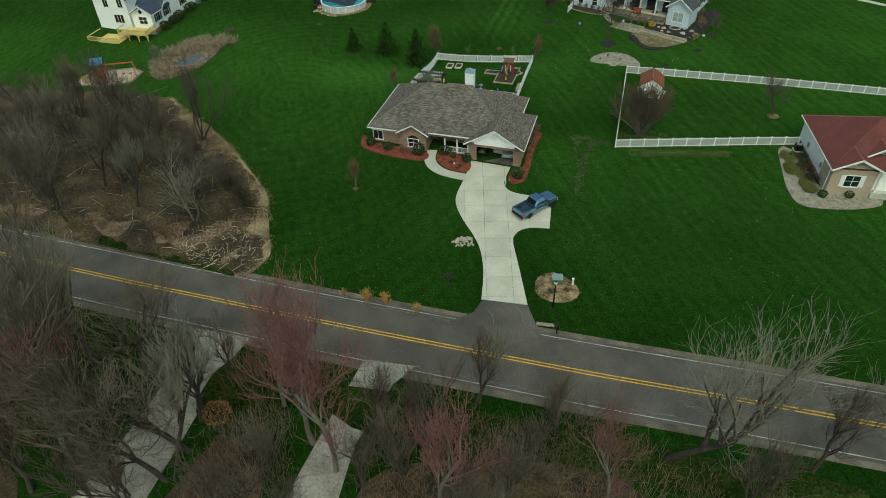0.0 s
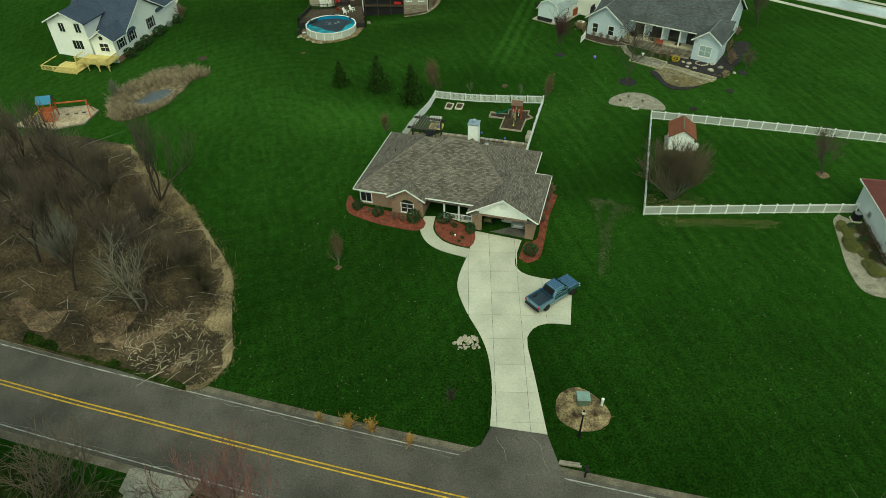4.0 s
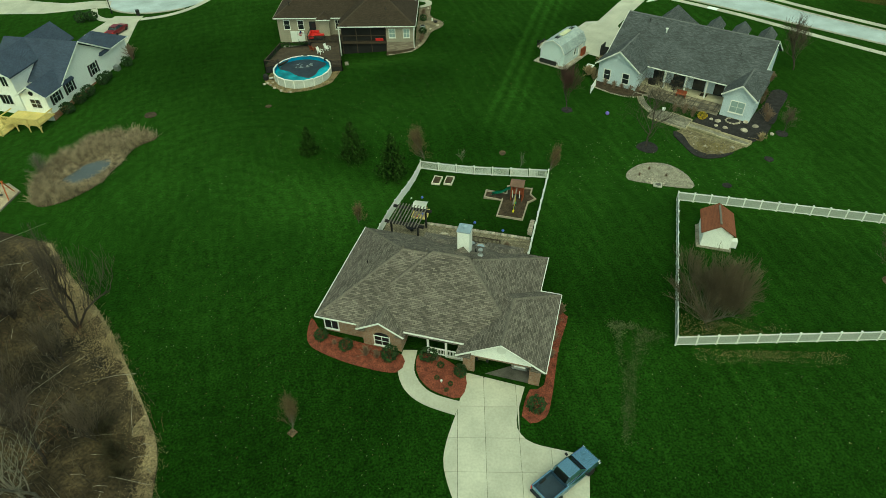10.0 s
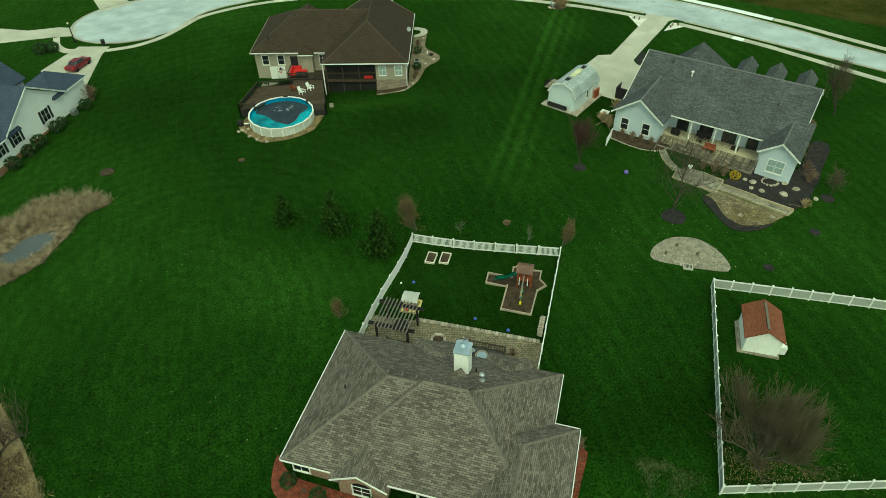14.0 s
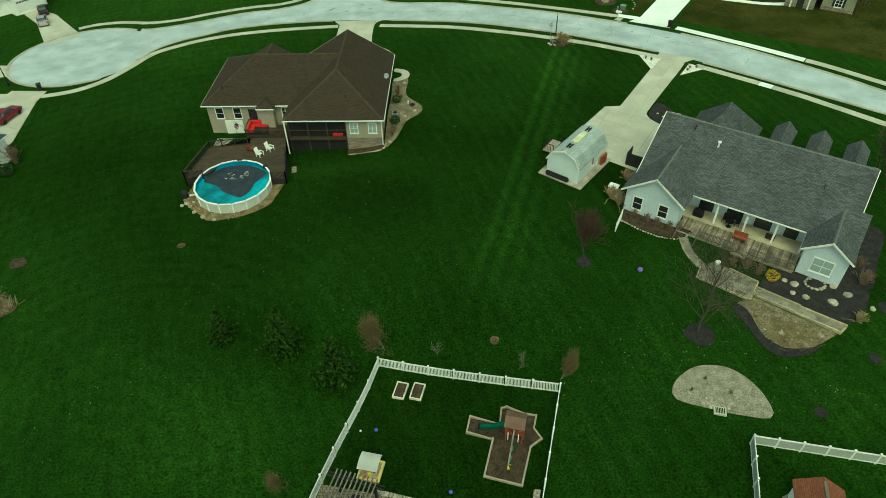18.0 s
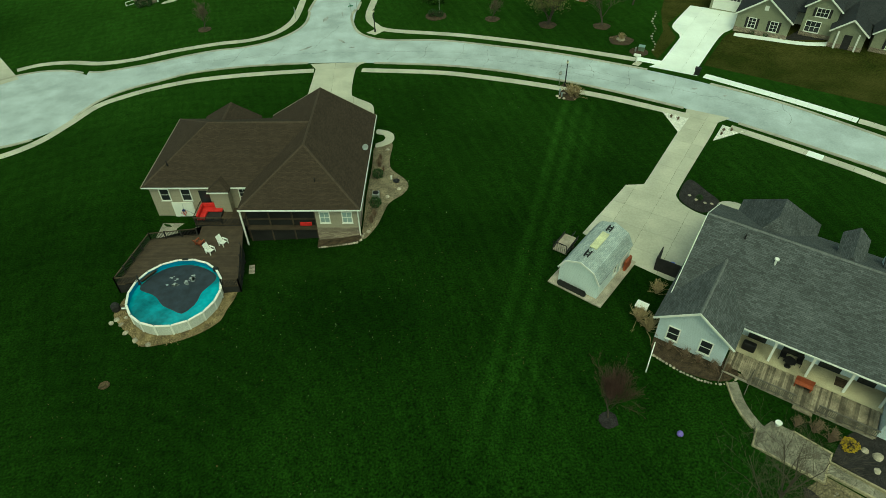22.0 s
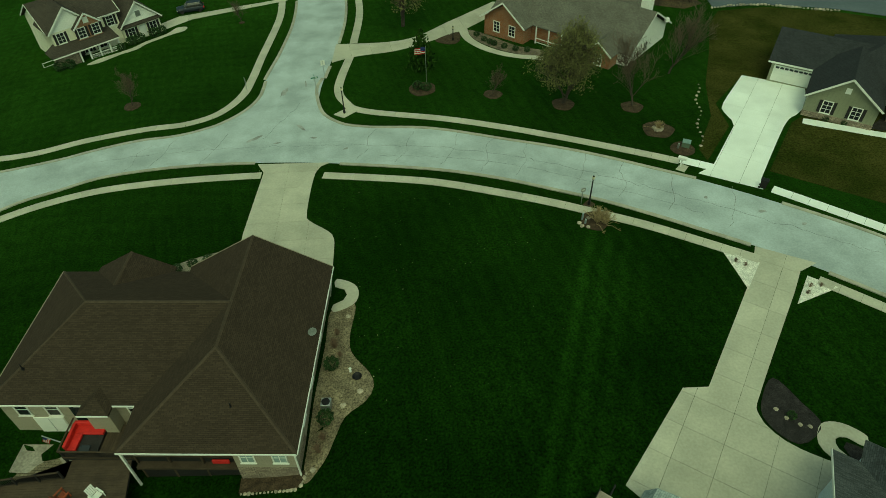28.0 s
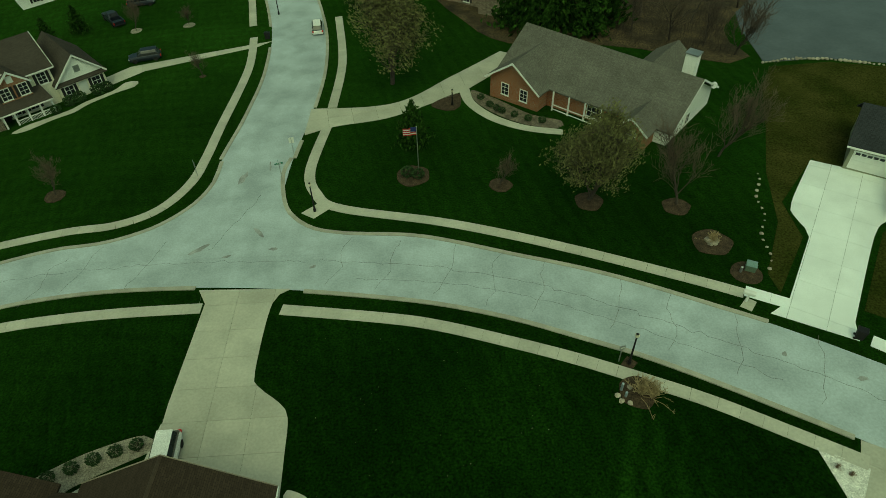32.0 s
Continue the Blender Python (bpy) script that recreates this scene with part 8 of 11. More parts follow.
part("frame", boxes((-0.9, -0.9, 0, 0.9, -0.72, 0.25), (-0.9, 0.72, 0, 0.9, 0.9, 0.25), (-0.9, -0.72, 0, -0.72, 0.72, 0.25), (0.72, -0.72, 0, 0.9, 0.72, 0.25)), NEWWOOD, sand)
part("sand", boxes((-0.72, -0.72, 0, 0.72, 0.72, 0.12)), STRAW, sand)
for x in (-0.7, 0.7):
    part("canopy_post", boxes((x - 0.04, -0.04, 0.1, x + 0.04, 0.04, 1.45)), NEWWOOD, sand)
bm = bmesh.new()
rows = [[bm.verts.new((x, -0.75 + 1.5 * j / 8, 1.62 - 0.22 * (j / 4 - 1) ** 2)) for x in (-0.8, 0.8)] for j in range(9)]
for a, b in zip(rows, rows[1:]):
    bm.faces.new((a[0], a[1], b[1], b[0]))
bmesh.ops.solidify(bm, geom=bm.faces[:], thickness=0.03)
part("canopy", bm, TRIM, sand)
for c, x in ((REDPLASTIC, -0.3), (BLUEPLASTIC, 0.3), (YELLOWPLASTIC, 0.0)):
    part("toy", lathe(bmesh.new(), [(0.1, 0), (0.14, 0.2)], 10, (x, -0.4 + x, 0.12)), c, sand)


def ball(x, y, r, mat, label):
    b = part("ball", lathe(bmesh.new(), [(max(0.001, r * math.cos(radians(a))), r * math.sin(radians(a))) for a in range(-90, 91, 15)], 16), mat, smooth=True)
    b.matrix_world = on_ground(x, y, 0, r)
    tagged(b, label, "ball")


ball(-13.0, 20.1, 0.16, BLUEPLASTIC, "small blue ball on the grass")
ball(-14.3, 20.1, 0.1, TRIM, "small white ball on the grass")
ball(-7.1, 14.1, 0.16, BLUEPLASTIC, "small blue ball on the yard lawn")
ball(-4.1, 12.5, 0.16, BLUEPLASTIC, "small blue ball near the play area")
ball(12.9, 36.5, 0.26, material("purple_plastic", (0.18, 0.13, 0.5), 0.5), "purple ball on the neighbouring lawn")


def timber_edge(parent, pts, mat, h=0.22, w=0.14, close=True):
    n = len(pts)
    for i in range(n if close else n - 1):
        a, b = Vector(pts[i]), Vector(pts[(i + 1) % n])
        d = b - a
        m = (a + b) / 2
        ob = part("edging_timber", box(bmesh.new(), -d.length / 2 - 0.05, -w / 2, -0.1, d.length / 2 + 0.05, w / 2, h, bevel=0.02), mat, parent)
        ob.matrix_world = pose(m.x, m.y, gz(m.x, m.y), 0, 0, math.degrees(math.atan2(d.y, d.x)))


def play_area():
    line = [(-5.6, 19.4), (-5.2, 21.0), (-2.8, 20.1), (-2.5, 21.7), (-2.1, 21.8), (-0.5, 20.9), (0.3, 20.7), (-0.1, 19.4), (0.4, 18.4), (-0.6, 17.7), (-1.7, 14.4), (-4.5, 15.3), (-3.5, 18.6)]
    patch("play_bed", line, MULCH_BROWN, "brown mulch play bed edged with timber", "mulch bed", 0.06, False, 0.03)
    e = tagged(new("bed_edging"), "bleached landscape timbers round the play bed", "edging", kind="structure")
    timber_edge(e, line, material("grey_landscape_timber", (0.36, 0.31, 0.24), 0.9))
    p = thing("swing_set", on_ground(-1.75, 18.9, -15) @ Matrix.Diagonal((0.86, 0.9, 0.9, 1)), "red-stained cedar swing set with a green slide", "swing set")
    for x in (-0.75, 0.75):
        for y in (-0.7, 0.7):
            part("tower_post", boxes((x - 0.06, y - 0.06, -0.1, x + 0.06, y + 0.06, 2.5)), CEDAR, p)
    part("platform", boxes((-0.8, -0.75, 1.25, 0.8, 0.75, 1.35)), CEDAR, p)
    part("roof", roof_mesh(gable(-0.95, -0.9, 0.95, 0.9, 2.45, 0.55, "x"), 0.05), material("brown_canopy_boards", (0.15, 0.09, 0.07), 0.85), p)
    for y in (-0.72, 0.72):
        for k in range(7):
            part("wall_slat", boxes((-0.7 + k * 0.2, y - 0.015, 1.4, -0.56 + k * 0.2, y + 0.015, 2.0)), CEDAR, p)
    part("ladder", boxes((0.8, -0.35, 0, 0.9, -0.28, 1.6), (0.8, 0.28, 0, 0.9, 0.35, 1.6), (0.8, -0.3, 0.4, 0.9, 0.3, 0.46), (0.8, -0.3, 0.8, 0.9, 0.3, 0.86), (0.8, -0.3, 1.2, 0.9, 0.3, 1.26)), CEDAR, p)
    bm = bmesh.new()
    prev = None
    for j in range(13):
        t = j / 12
        x, z = -0.8 - 2.7 * t, 1.35 * (1 - t) ** 1.2 + 0.2 + 0.08 * math.sin(t * 9)
        row = [bm.verts.new((x, y, z + dz)) for y, dz in ((-0.3, 0.16), (-0.24, 0), (0.24, 0), (0.3, 0.16))]
        if prev:
            for k in range(3):
                bm.faces.new((prev[k], prev[k + 1], row[k + 1], row[k]))
        prev = row
    bmesh.ops.solidify(bm, geom=bm.faces[:], thickness=0.04)
    part("slide", bm, GREENPLASTIC, p, "wavy green plastic slide", True)
    part("swing_beam", boxes((-0.07, -4.2, 2.05, 0.07, -0.7, 2.2)), GREYWOOD, p)
    bm = bmesh.new()
    tube(bm, (0, -4.1, 2.15), (-0.95, -4.5, 0), 0.06)
    tube(bm, (0, -4.1, 2.15), (0.95, -4.5, 0), 0.06)
    tube(bm, (-0.6, -4.35, 0.8), (0.6, -4.35, 0.8), 0.05)
    part("swing_leg", bm, DECKWOOD, p)
    for y, m in ((-1.6, GREENPLASTIC), (-2.6, GREENPLASTIC), (-3.4, YELLOWPLASTIC)):
        bm = bmesh.new()
        tube(bm, (0, y - 0.2, 2.05), (0, y - 0.2, 0.5), 0.012, sides=4)
        tube(bm, (0, y + 0.2, 2.05), (0, y + 0.2, 0.5), 0.012, sides=4)
        c = part("swing_rope", bm, YELLOWPLASTIC, p)
        part("swing_seat", boxes((-0.12, y - 0.24, 0.44, 0.12, y + 0.24, 0.5), bevel=0.02), m, c)
    for x in (-0.5, 0.45):
        part("grip_rope", tube(bmesh.new(), (x, -1.1, 2.0), (x, -1.1, 0.9), 0.05), TRIM, p)
    return p


play_area()
logs = thing("firewood_stack", on_ground(-0.95, 12.8, 73), "stack of split firewood against the fence", "firewood")
rng_l = random.Random(3)
for k in range(42):
    lg = part("log", tube(bmesh.new(), (0, -0.22, 0), (0, 0.22, 0), 0.085, 0.08, 7), ROCK if k % 2 else GREYWOOD, logs)
    lg.matrix_local = pose(-1.1 + (k % 14) * 0.165, rng_l.uniform(-0.06, 0.06), 0.1 + (k // 14) * 0.17, 0, rng_l.uniform(-20, 20), rng_l.uniform(-12, 12))

# ---- front beds of the taupe house ----
patch("mulch_bed", [(-23.9, 0.6), (-24.0, -2.2), (-22.4, -3.7), (-19, -5.3), (-15.6, -6.1), (-15.1, -4.2), (-19, -2.6), (-22.6, -1.2)], MULCH_RED, "red mulch bed along the brick front", "mulch bed", 0.07, True, 0.05)
patch("mulch_bed", [(-13.5, -4.1), (-13.8, -6.0), (-13.1, -7.5), (-12.0, -8.4), (-10.0, -9.0), (-9.4, -6.7), (-11.4, -4.7)], MULCH_RED, "red mulch bed inside the curved path", "mulch bed", 0.07, True, 0.05)
patch("mulch_bed", [(-3.9, -8.4), (-4.9, -11.0), (-4.3, -11.7), (-2.9, -11.2), (-2.0, -9.0), (-0.6, -4), (0.9, -0.2), (0.3, 0.6), (-1.0, -2), (-2.6, -8.0)], MULCH_RED, "red mulch bed beside the garage", "mulch bed", 0.07, True, 0.05)
BOX = shrub(401, 0.55, SHRUB, "clipped green shrub in red mulch")
put(BOX, -22.7, -1.9, 1.3, 0, True)
for x, y, s, tall in ((-20.3, -3.2, 1.0, 1), (-16.2, -4.6, 1.15, 1.3), (-12.7, -4.6, 1.25, 0.8), (-9.9, -6.6, 0.85, 1.4), (-3.6, -10.3, 1.2, 1), (-11.6, -5.6, 0.5, 1), (-12.0, -6.9, 0.35, 1), (-10.8, -7.6, 0.35, 1), (-11.2, -8.2, 0.3, 1)):
    put(BOX, x, y, s, x * 90, tall=tall)
TWIG = twig_clump(402, 1.2, 0.7, material("brown_twigs", (0.2, 0.14, 0.1), 0.9), "brown leafless shrub in the flower bed")
put(TWIG, -18.4, -4.1, 1, 0, True)
for x, y, s in ((-17.4, -4.4, 0.9), (-21.4, -2.7, 0.6), (-11.9, -4.9, 0.6), (-0.4, -1.2, 1.1), (-0.9, -3.0, 1.0), (-1.5, -5.0, 0.9), (0.2, 0.2, 1.2), (-13, 8.6, 0.8), (-4.0, 9.6, 0.9), (-8.6, 10.0, 0.7)):
    put(TWIG, x, y, s, x * 61)
spot = thing("garden_globe", on_ground(-11.6, -7.4), "small white garden light in red mulch", "garden light")
part("globe", lathe(bmesh.new(), [(0.02, 0), (0.03, 0.25), (0.1, 0.3), (0.1, 0.42), (0, 0.46)], 12), TRIM, spot)
ground_ring = patch("tree_ring", [(-24.6, -11.9), (-24.2, -11.4), (-23.7, -11.8), (-24.1, -12.3)], LITTER, "pale ring at the foot of a young tree", "tree ring", 0.04)

# garage contents
quad = thing("garden_tractor", pose(-7.6, -4.6, gz(-7.6, -4.6) + 0.1, 0, 0, 72), "pale riding mower parked in the garage", "mower")
part("body", boxes((-0.9, -0.4, 0.3, 0.9, 0.4, 0.75), bevel=0.1), OLIVELEAF, quad)
part("seat", boxes((-0.5, -0.25, 0.75, 0.0, 0.25, 1.15), bevel=0.06), BLACKMETAL, quad)
for x in (-0.6, 0.6):
    for y in (-0.45, 0.45):
        w = part("wheel", lathe(bmesh.new(), [(0.1, -0.1), (0.28, -0.1), (0.3, 0), (0.28, 0.1), (0.1, 0.1)], 14), RUBBER, quad)
        w.matrix_local = pose(x, y, 0.3, 90, 0, 0)


# ---- vehicles ----

def wheel(parent, x, y, r=0.37, w=0.24):
    t = part("wheel", lathe(bmesh.new(), [(r * 0.55, -w / 2), (r * 0.92, -w / 2), (r, -w / 3), (r, w / 3), (r * 0.92, w / 2), (r * 0.55, w / 2)], 20), RUBBER, parent)
    t.matrix_local = pose(x, y, r, 90, 0, 0)
    part("rim", lathe(bmesh.new(), [(0.05, -w / 2 + 0.02), (r * 0.6, -w / 2 + 0.01), (r * 0.6, w / 2 - 0.01), (0.05, w / 2 - 0.02)], 14), CHROME, t)


def loft(profile, bevel=0.06):
    """A car body from cross-sections along its length: rows of (x, half width low, half width high, z low, z high)."""
    bm = bmesh.new()
    prev = None
    for x, wl, wh, zl, zh in profile:
        zm = zl + (zh - zl) * 0.55
        ring = [bm.verts.new(v) for v in ((x, -wl * 0.94, zl), (x, -wl, zm), (x, -wh, zh), (x, wh, zh), (x, wl, zm), (x, wl * 0.94, zl))]
        if prev:
            for k in range(6):
                bm.faces.new((prev[k], prev[(k + 1) % 6], ring[(k + 1) % 6], ring[k]))
        else:
            bm.faces.new(ring[::-1])
        prev = ring
    bm.faces.new(prev)
    bmesh.ops.recalc_face_normals(bm, faces=bm.faces)
    es = [e for e in bm.edges if len(e.link_faces) == 2 and e.calc_face_angle() > 0.35]
    bmesh.ops.bevel(bm, geom=es, offset=bevel, segments=2, affect="EDGES", profile=0.6)
    return bm


def pickup(m, paint, label):
    t = thing("pickup_truck", m, label, "pickup truck")
    part("body", loft([(2.88, 0.78, 0.7, 0.42, 0.95), (2.7, 0.93, 0.84, 0.36, 1.08), (1.3, 0.97, 0.86, 0.36, 1.16), (-0.75, 0.97, 0.88, 0.36, 1.12), (-0.8, 0.97, 0.9, 0.36, 1.1)], 0.05), paint, t, smooth=False)
    for y in (-1, 1):
        part("bed_side", box(bmesh.new(), -2.85, min(y * 0.97, y * 0.83), 0.5, -0.8, max(y * 0.97, y * 0.83), 1.16, bevel=0.04), paint, t)
    part("tailgate", boxes((-2.9, -0.95, 0.5, -2.8, 0.95, 1.16), bevel=0.03), paint, t)
    part("bed_floor", boxes((-2.8, -0.83, 0.5, -0.8, 0.83, 0.62)), material("scuffed_bed_liner", (0.03, 0.048, 0.07), 0.5) if "scuffed_bed_liner" not in bpy.data.materials else bpy.data.materials["scuffed_bed_liner"], t)
    part("cab", loft([(1.35, 0.84, 0.78, 1.1, 1.16), (0.6, 0.86, 0.66, 1.1, 1.82), (-0.5, 0.86, 0.66, 1.1, 1.84), (-0.85, 0.86, 0.7, 1.1, 1.2)], 0.04), paint, t)
    bm = bmesh.new()
    ws = [bm.verts.new(v) for v in ((1.33, -0.74, 1.2), (1.33, 0.74, 1.2), (0.68, 0.64, 1.79), (0.68, -0.64, 1.79))]
    bm.faces.new(ws)
    bmesh.ops.solidify(bm, geom=bm.faces[:], thickness=0.04)
    part("windscreen", bm, GLASS, t)
    bm = bmesh.new()
    bm.faces.new([bm.verts.new(v) for v in ((-0.88, -0.64, 1.24), (-0.6, -0.6, 1.76), (-0.6, 0.6, 1.76), (-0.88, 0.64, 1.24))])
    bmesh.ops.solidify(bm, geom=bm.faces[:], thickness=0.03)
    part("rear_window", bm, GLASS, t)
    for y in (-1, 1):
        for x0, x1 in ((0.12, 0.75), (-0.55, 0.05)):
            bm = bmesh.new()
            bm.faces.new([bm.verts.new(v) for v in ((x0, y * 0.855, 1.22), (x1, y * 0.855, 1.22), (min(x1, 0.52), y * 0.69, 1.74), (x0, y * 0.69, 1.74))])
            bmesh.ops.solidify(bm, geom=bm.faces[:], thickness=0.03 * y)
            part("side_window", bm, GLASS, t)
        part("mirror", box(bmesh.new(), 0.95, min(y * 0.95, y * 1.2), 1.15, 1.12, max(y * 0.95, y * 1.2), 1.32, bevel=0.03), BLACKMETAL, t)
        part("tail_light", box(bmesh.new(), -2.92, min(y * 0.97, y * 0.84), 0.75, -2.84, max(y * 0.97, y * 0.84), 1.1), REDPLASTIC, t)
        part("headlight", box(bmesh.new(), 2.7, min(y * 0.9, y * 0.6), 0.75, 2.88, max(y * 0.9, y * 0.6), 0.95, bevel=0.03), CHROME, t)
    part("front_bumper", boxes((2.75, -0.93, 0.36, 2.98, 0.93, 0.6), bevel=0.06), CHROME, t)
    part("rear_bumper", boxes((-3.02, -0.95, 0.42, -2.85, 0.95, 0.62), bevel=0.05), BLACKMETAL, t)
    for x in (1.85, -1.75):
        for y in (-0.86, 0.86):
            wheel(t, x, y, 0.4, 0.26)
    return t


pickup(on_ground(-2.2, -16.8, 36, 0.05), TRUCKBLUE, "slate blue extended-cab pickup truck parked on the pad")


def car(m, paint, label, kind="car", tall=1.5, length=4.5):
    t = thing("car", m, label, "car")
    h = length / 2
    part("body", loft([(h, 0.7, 0.6, 0.35, 0.72), (h - 0.25, 0.86, 0.76, 0.3, 0.86), (h - 1.2, 0.9, 0.8, 0.28, 1.0), (-h + 0.4, 0.9, 0.8, 0.28, 1.02), (-h, 0.8, 0.72, 0.4, 0.95)], 0.07), paint, t)
    back = -h + (0.12 if kind != "car" else 0.9)
    part("cabin", loft([(h - 1.25, 0.8, 0.72, 0.92, 1.0), (h - 2.0, 0.82, 0.6, 0.92, tall), (back + 0.45, 0.82, 0.6, 0.92, tall), (back, 0.8, 0.66, 0.92, 1.05)], 0.05), GLASS, t)
    part("roof_panel", loft([(h - 1.95, 0.6, 0.56, tall - 0.06, tall + 0.02), (back + 0.35, 0.6, 0.56, tall - 0.06, tall + 0.02)], 0.02), paint, t)
    for y in (-1, 1):
        part("headlight", box(bmesh.new(), h - 0.2, min(y * 0.8, y * 0.5), 0.62, h + 0.01, max(y * 0.8, y * 0.5), 0.76, bevel=0.02), CHROME, t)
        part("tail_light", box(bmesh.new(), -h - 0.01, min(y * 0.84, y * 0.6), 0.7, -h + 0.15, max(y * 0.84, y * 0.6), 0.95), REDPLASTIC, t)
        for x in (h - 0.85, -h + 0.85):
            wheel(t, x, y * 0.8, 0.33, 0.2)
    return t


car(on_ground(-21.60, 84.33, -87, 0.05), CARWHITE, "white minivan on the driveway by the brown roof", "van", 1.75, 4.9)
car(on_ground(-44.6, 153.0, 196, 0.05), CARNAVY, "dark navy sport utility car on the drive", "van", 1.7, 4.7)
car(on_ground(-19.4, 160.2, 98, 0.03), CARWHITE, "white car parked on the side street", "van", 1.65, 4.6)
car(pose(-3.9, -4.4, 0.68, 0, 0, -107.5), CARSILVER, "silver car nosed out inside the open garage", "car", 1.45, 4.6)
car(on_ground(-67.0, 72.6, 75, 0.05), CARRED, "dark red sedan on the driveway", "car", 1.42, 4.6)
car(on_ground(-78.2, 109.6, 118, 0.05), CARSILVER, "silver car on the far driveway", "car", 1.42, 4.5)
car(on_ground(-80.8, 115.6, 118, 0.05), CARNAVY, "dark sedan on the far driveway", "car", 1.42, 4.5)
pickup(on_ground(-55.4, 169.6, 130), CARNAVY, "black pickup truck by the white house")
car(on_ground(-52.6, 176.0, 15), CARNAVY, "dark sport utility car by the white house", "van", 1.7, 4.7)
car(pose(-4.9, -3.6, gz(-5, -4) + 0.1, 0, 0, 72 + 180), CARSILVER, "silver car nosed out inside the open garage", "car", 1.42, 4.4)


# ---- by the road ----
patch("mulch_ring", [(-3.9, -29.5), (-3.3, -28.2), (-1.6, -27.6), (0.0, -28.9), (0.7, -30.6), (-0.4, -31.8), (-2.4, -31.9), (-3.8, -30.8)], material("straw_and_bark", (0.13, 0.095, 0.05), 0.95, vary=0.6, scale=0.9, fine=0.6, fine_scale=6, bump=0.8, second=(0.3, 0.23, 0.13)), "bed of dry straw and mulch round the utility box", "mulch bed", 0.06, True, 0.12)
ub = thing("utility_box", on_ground(-1.5, -29.1, -4), "dull green electrical utility box", "utility box")
part("cabinet", boxes((-0.55, -0.5, 0, 0.55, 0.45, 0.8), bevel=0.03), TARGREEN, ub)
part("lid", boxes((-0.58, -0.53, 0.8, 0.58, 0.48, 0.87), bevel=0.02), material("faded_green_lid", (0.2, 0.29, 0.27), 0.5), ub)
for x, y, h_, m in ((-2.5, -29.3, 0.5, STRAW), (0.1, -29.5, 0.85, TRIM)):
    pd = thing("cable_pedestal", on_ground(x, y), "pale round cable pedestal", "cable pedestal")
    part("tube", lathe(bmesh.new(), [(0.11, 0), (0.11, h_), (0.13, h_), (0.13, h_ + 0.08), (0, h_ + 0.12)], 14), m, pd)
for x, y in ((-2.3, -30.7), (-0.6, -30.6)):
    put(TWIG, x, y, 0.5, x * 30)


def lamp_post(x, y, label, h=3.7):
    p = thing("lamp_post", on_ground(x, y), label, "street lamp")
    part("pole", lathe(bmesh.new(), [(0.16, 0), (0.16, 0.25), (0.09, 0.6), (0.06, h - 0.45), (0.1, h - 0.4), (0.1, h - 0.34)], 14), BLACKMETAL, p)
    part("lantern", lathe(bmesh.new(), [(0.1, h - 0.34), (0.17, h - 0.22), (0.15, h), (0.03, h + 0.08)], 14), material("frosted_globe", (0.6, 0.56, 0.42), 0.4) if "frosted_globe" not in bpy.data.materials else bpy.data.materials["frosted_globe"], p)
    part("finial", lathe(bmesh.new(), [(0.16, h - 0.02), (0.05, h + 0.1), (0, h + 0.2)], 12), BLACKMETAL, p)
    return p


lamp_post(-2.4, -32.4, "black lamp post beside the driveway mouth", 3.4)
lamp_post(13.4, 91.7, "black street lamp post on the verge")
lamp_post(-14.2, 112.8, "black street lamp post at the corner")
lamp_post(-26.9, 168.0, "black street lamp post on the side street")
lamp_post(-71.9, 83.2, "black street lamp post at the cul-de-sac")
lamp_post(0.9, 133.4, "black garden lamp post by the brick house drive", 2.2)
ring = patch("tree_ring", [(12.7, 91.6), (13.4, 92.4), (14.1, 91.7), (13.4, 91.0)], MULCH_BROWN, "bare soil ring round the lamp post", "soil ring", 0.03)
mb = thing("mailbox", on_ground(-2.6, -36.0, 0), "dark mailbox on a post beside the road", "mailbox")
part("post", boxes((-0.06, -0.06, -0.2, 0.06, 0.06, 1.05)), BLACKMETAL, mb)
part("box", boxes((-0.13, -0.3, 1.05, 0.13, 0.25, 1.32), bevel=0.06), BLACKMETAL, mb)
beam = thing("landscape_timber", on_ground(-3.6, -35.0, -12), "weathered timber lying beside the driveway mouth", "timber")
part("beam", boxes((-0.9, -0.1, 0, 0.9, 0.1, 0.18), bevel=0.02), GREYWOOD, beam)
part("beam", boxes((-0.85, 0.12, 0, 0.8, 0.3, 0.16), bevel=0.02), GREYWOOD, beam)


def boulder(seed, r, flat=0.6):
    rng = random.Random(seed)
    bm = bmesh.new()
    bmesh.ops.create_icosphere(bm, subdivisions=2, radius=r)
    for v in bm.verts:
        v.co *= 1 + 0.28 * noise.noise(v.co / r * 1.3 + Vector((seed, 0, 0)))
        v.co.z = v.co.z * flat
    return bm


ROCKS = [mesh_of(boulder(s, 0.3), ROCK, name="rock") for s in (1, 2, 3)]


def rock(x, y, r, label="pale field boulder", turn=0.0, k=0):
    ob = new("boulder", ROCKS[k % 3])
    ob.matrix_world = on_ground(x, y, turn, r * 0.25) @ Matrix.Diagonal((r / 0.3, r / 0.3 * 0.85, r / 0.3, 1))
    return tagged(ob, label, "boulder")


def rubble(name, pts, r, label, seed=0):
    rng = random.Random(seed)
    ob = thing(name, Matrix.Identity(4), label, "rock pile")
    for i, (x, y) in enumerate(pts):
        o = under("rock", ROCKS[i % 3], ob)
        s = r * rng.uniform(0.6, 1.3) / 0.3
        o.matrix_local = on_ground(x, y, rng.uniform(0, 360), r * rng.uniform(0.1, 0.6)) @ Matrix.Diagonal((s, s * 0.8, s, 1))
    return ob


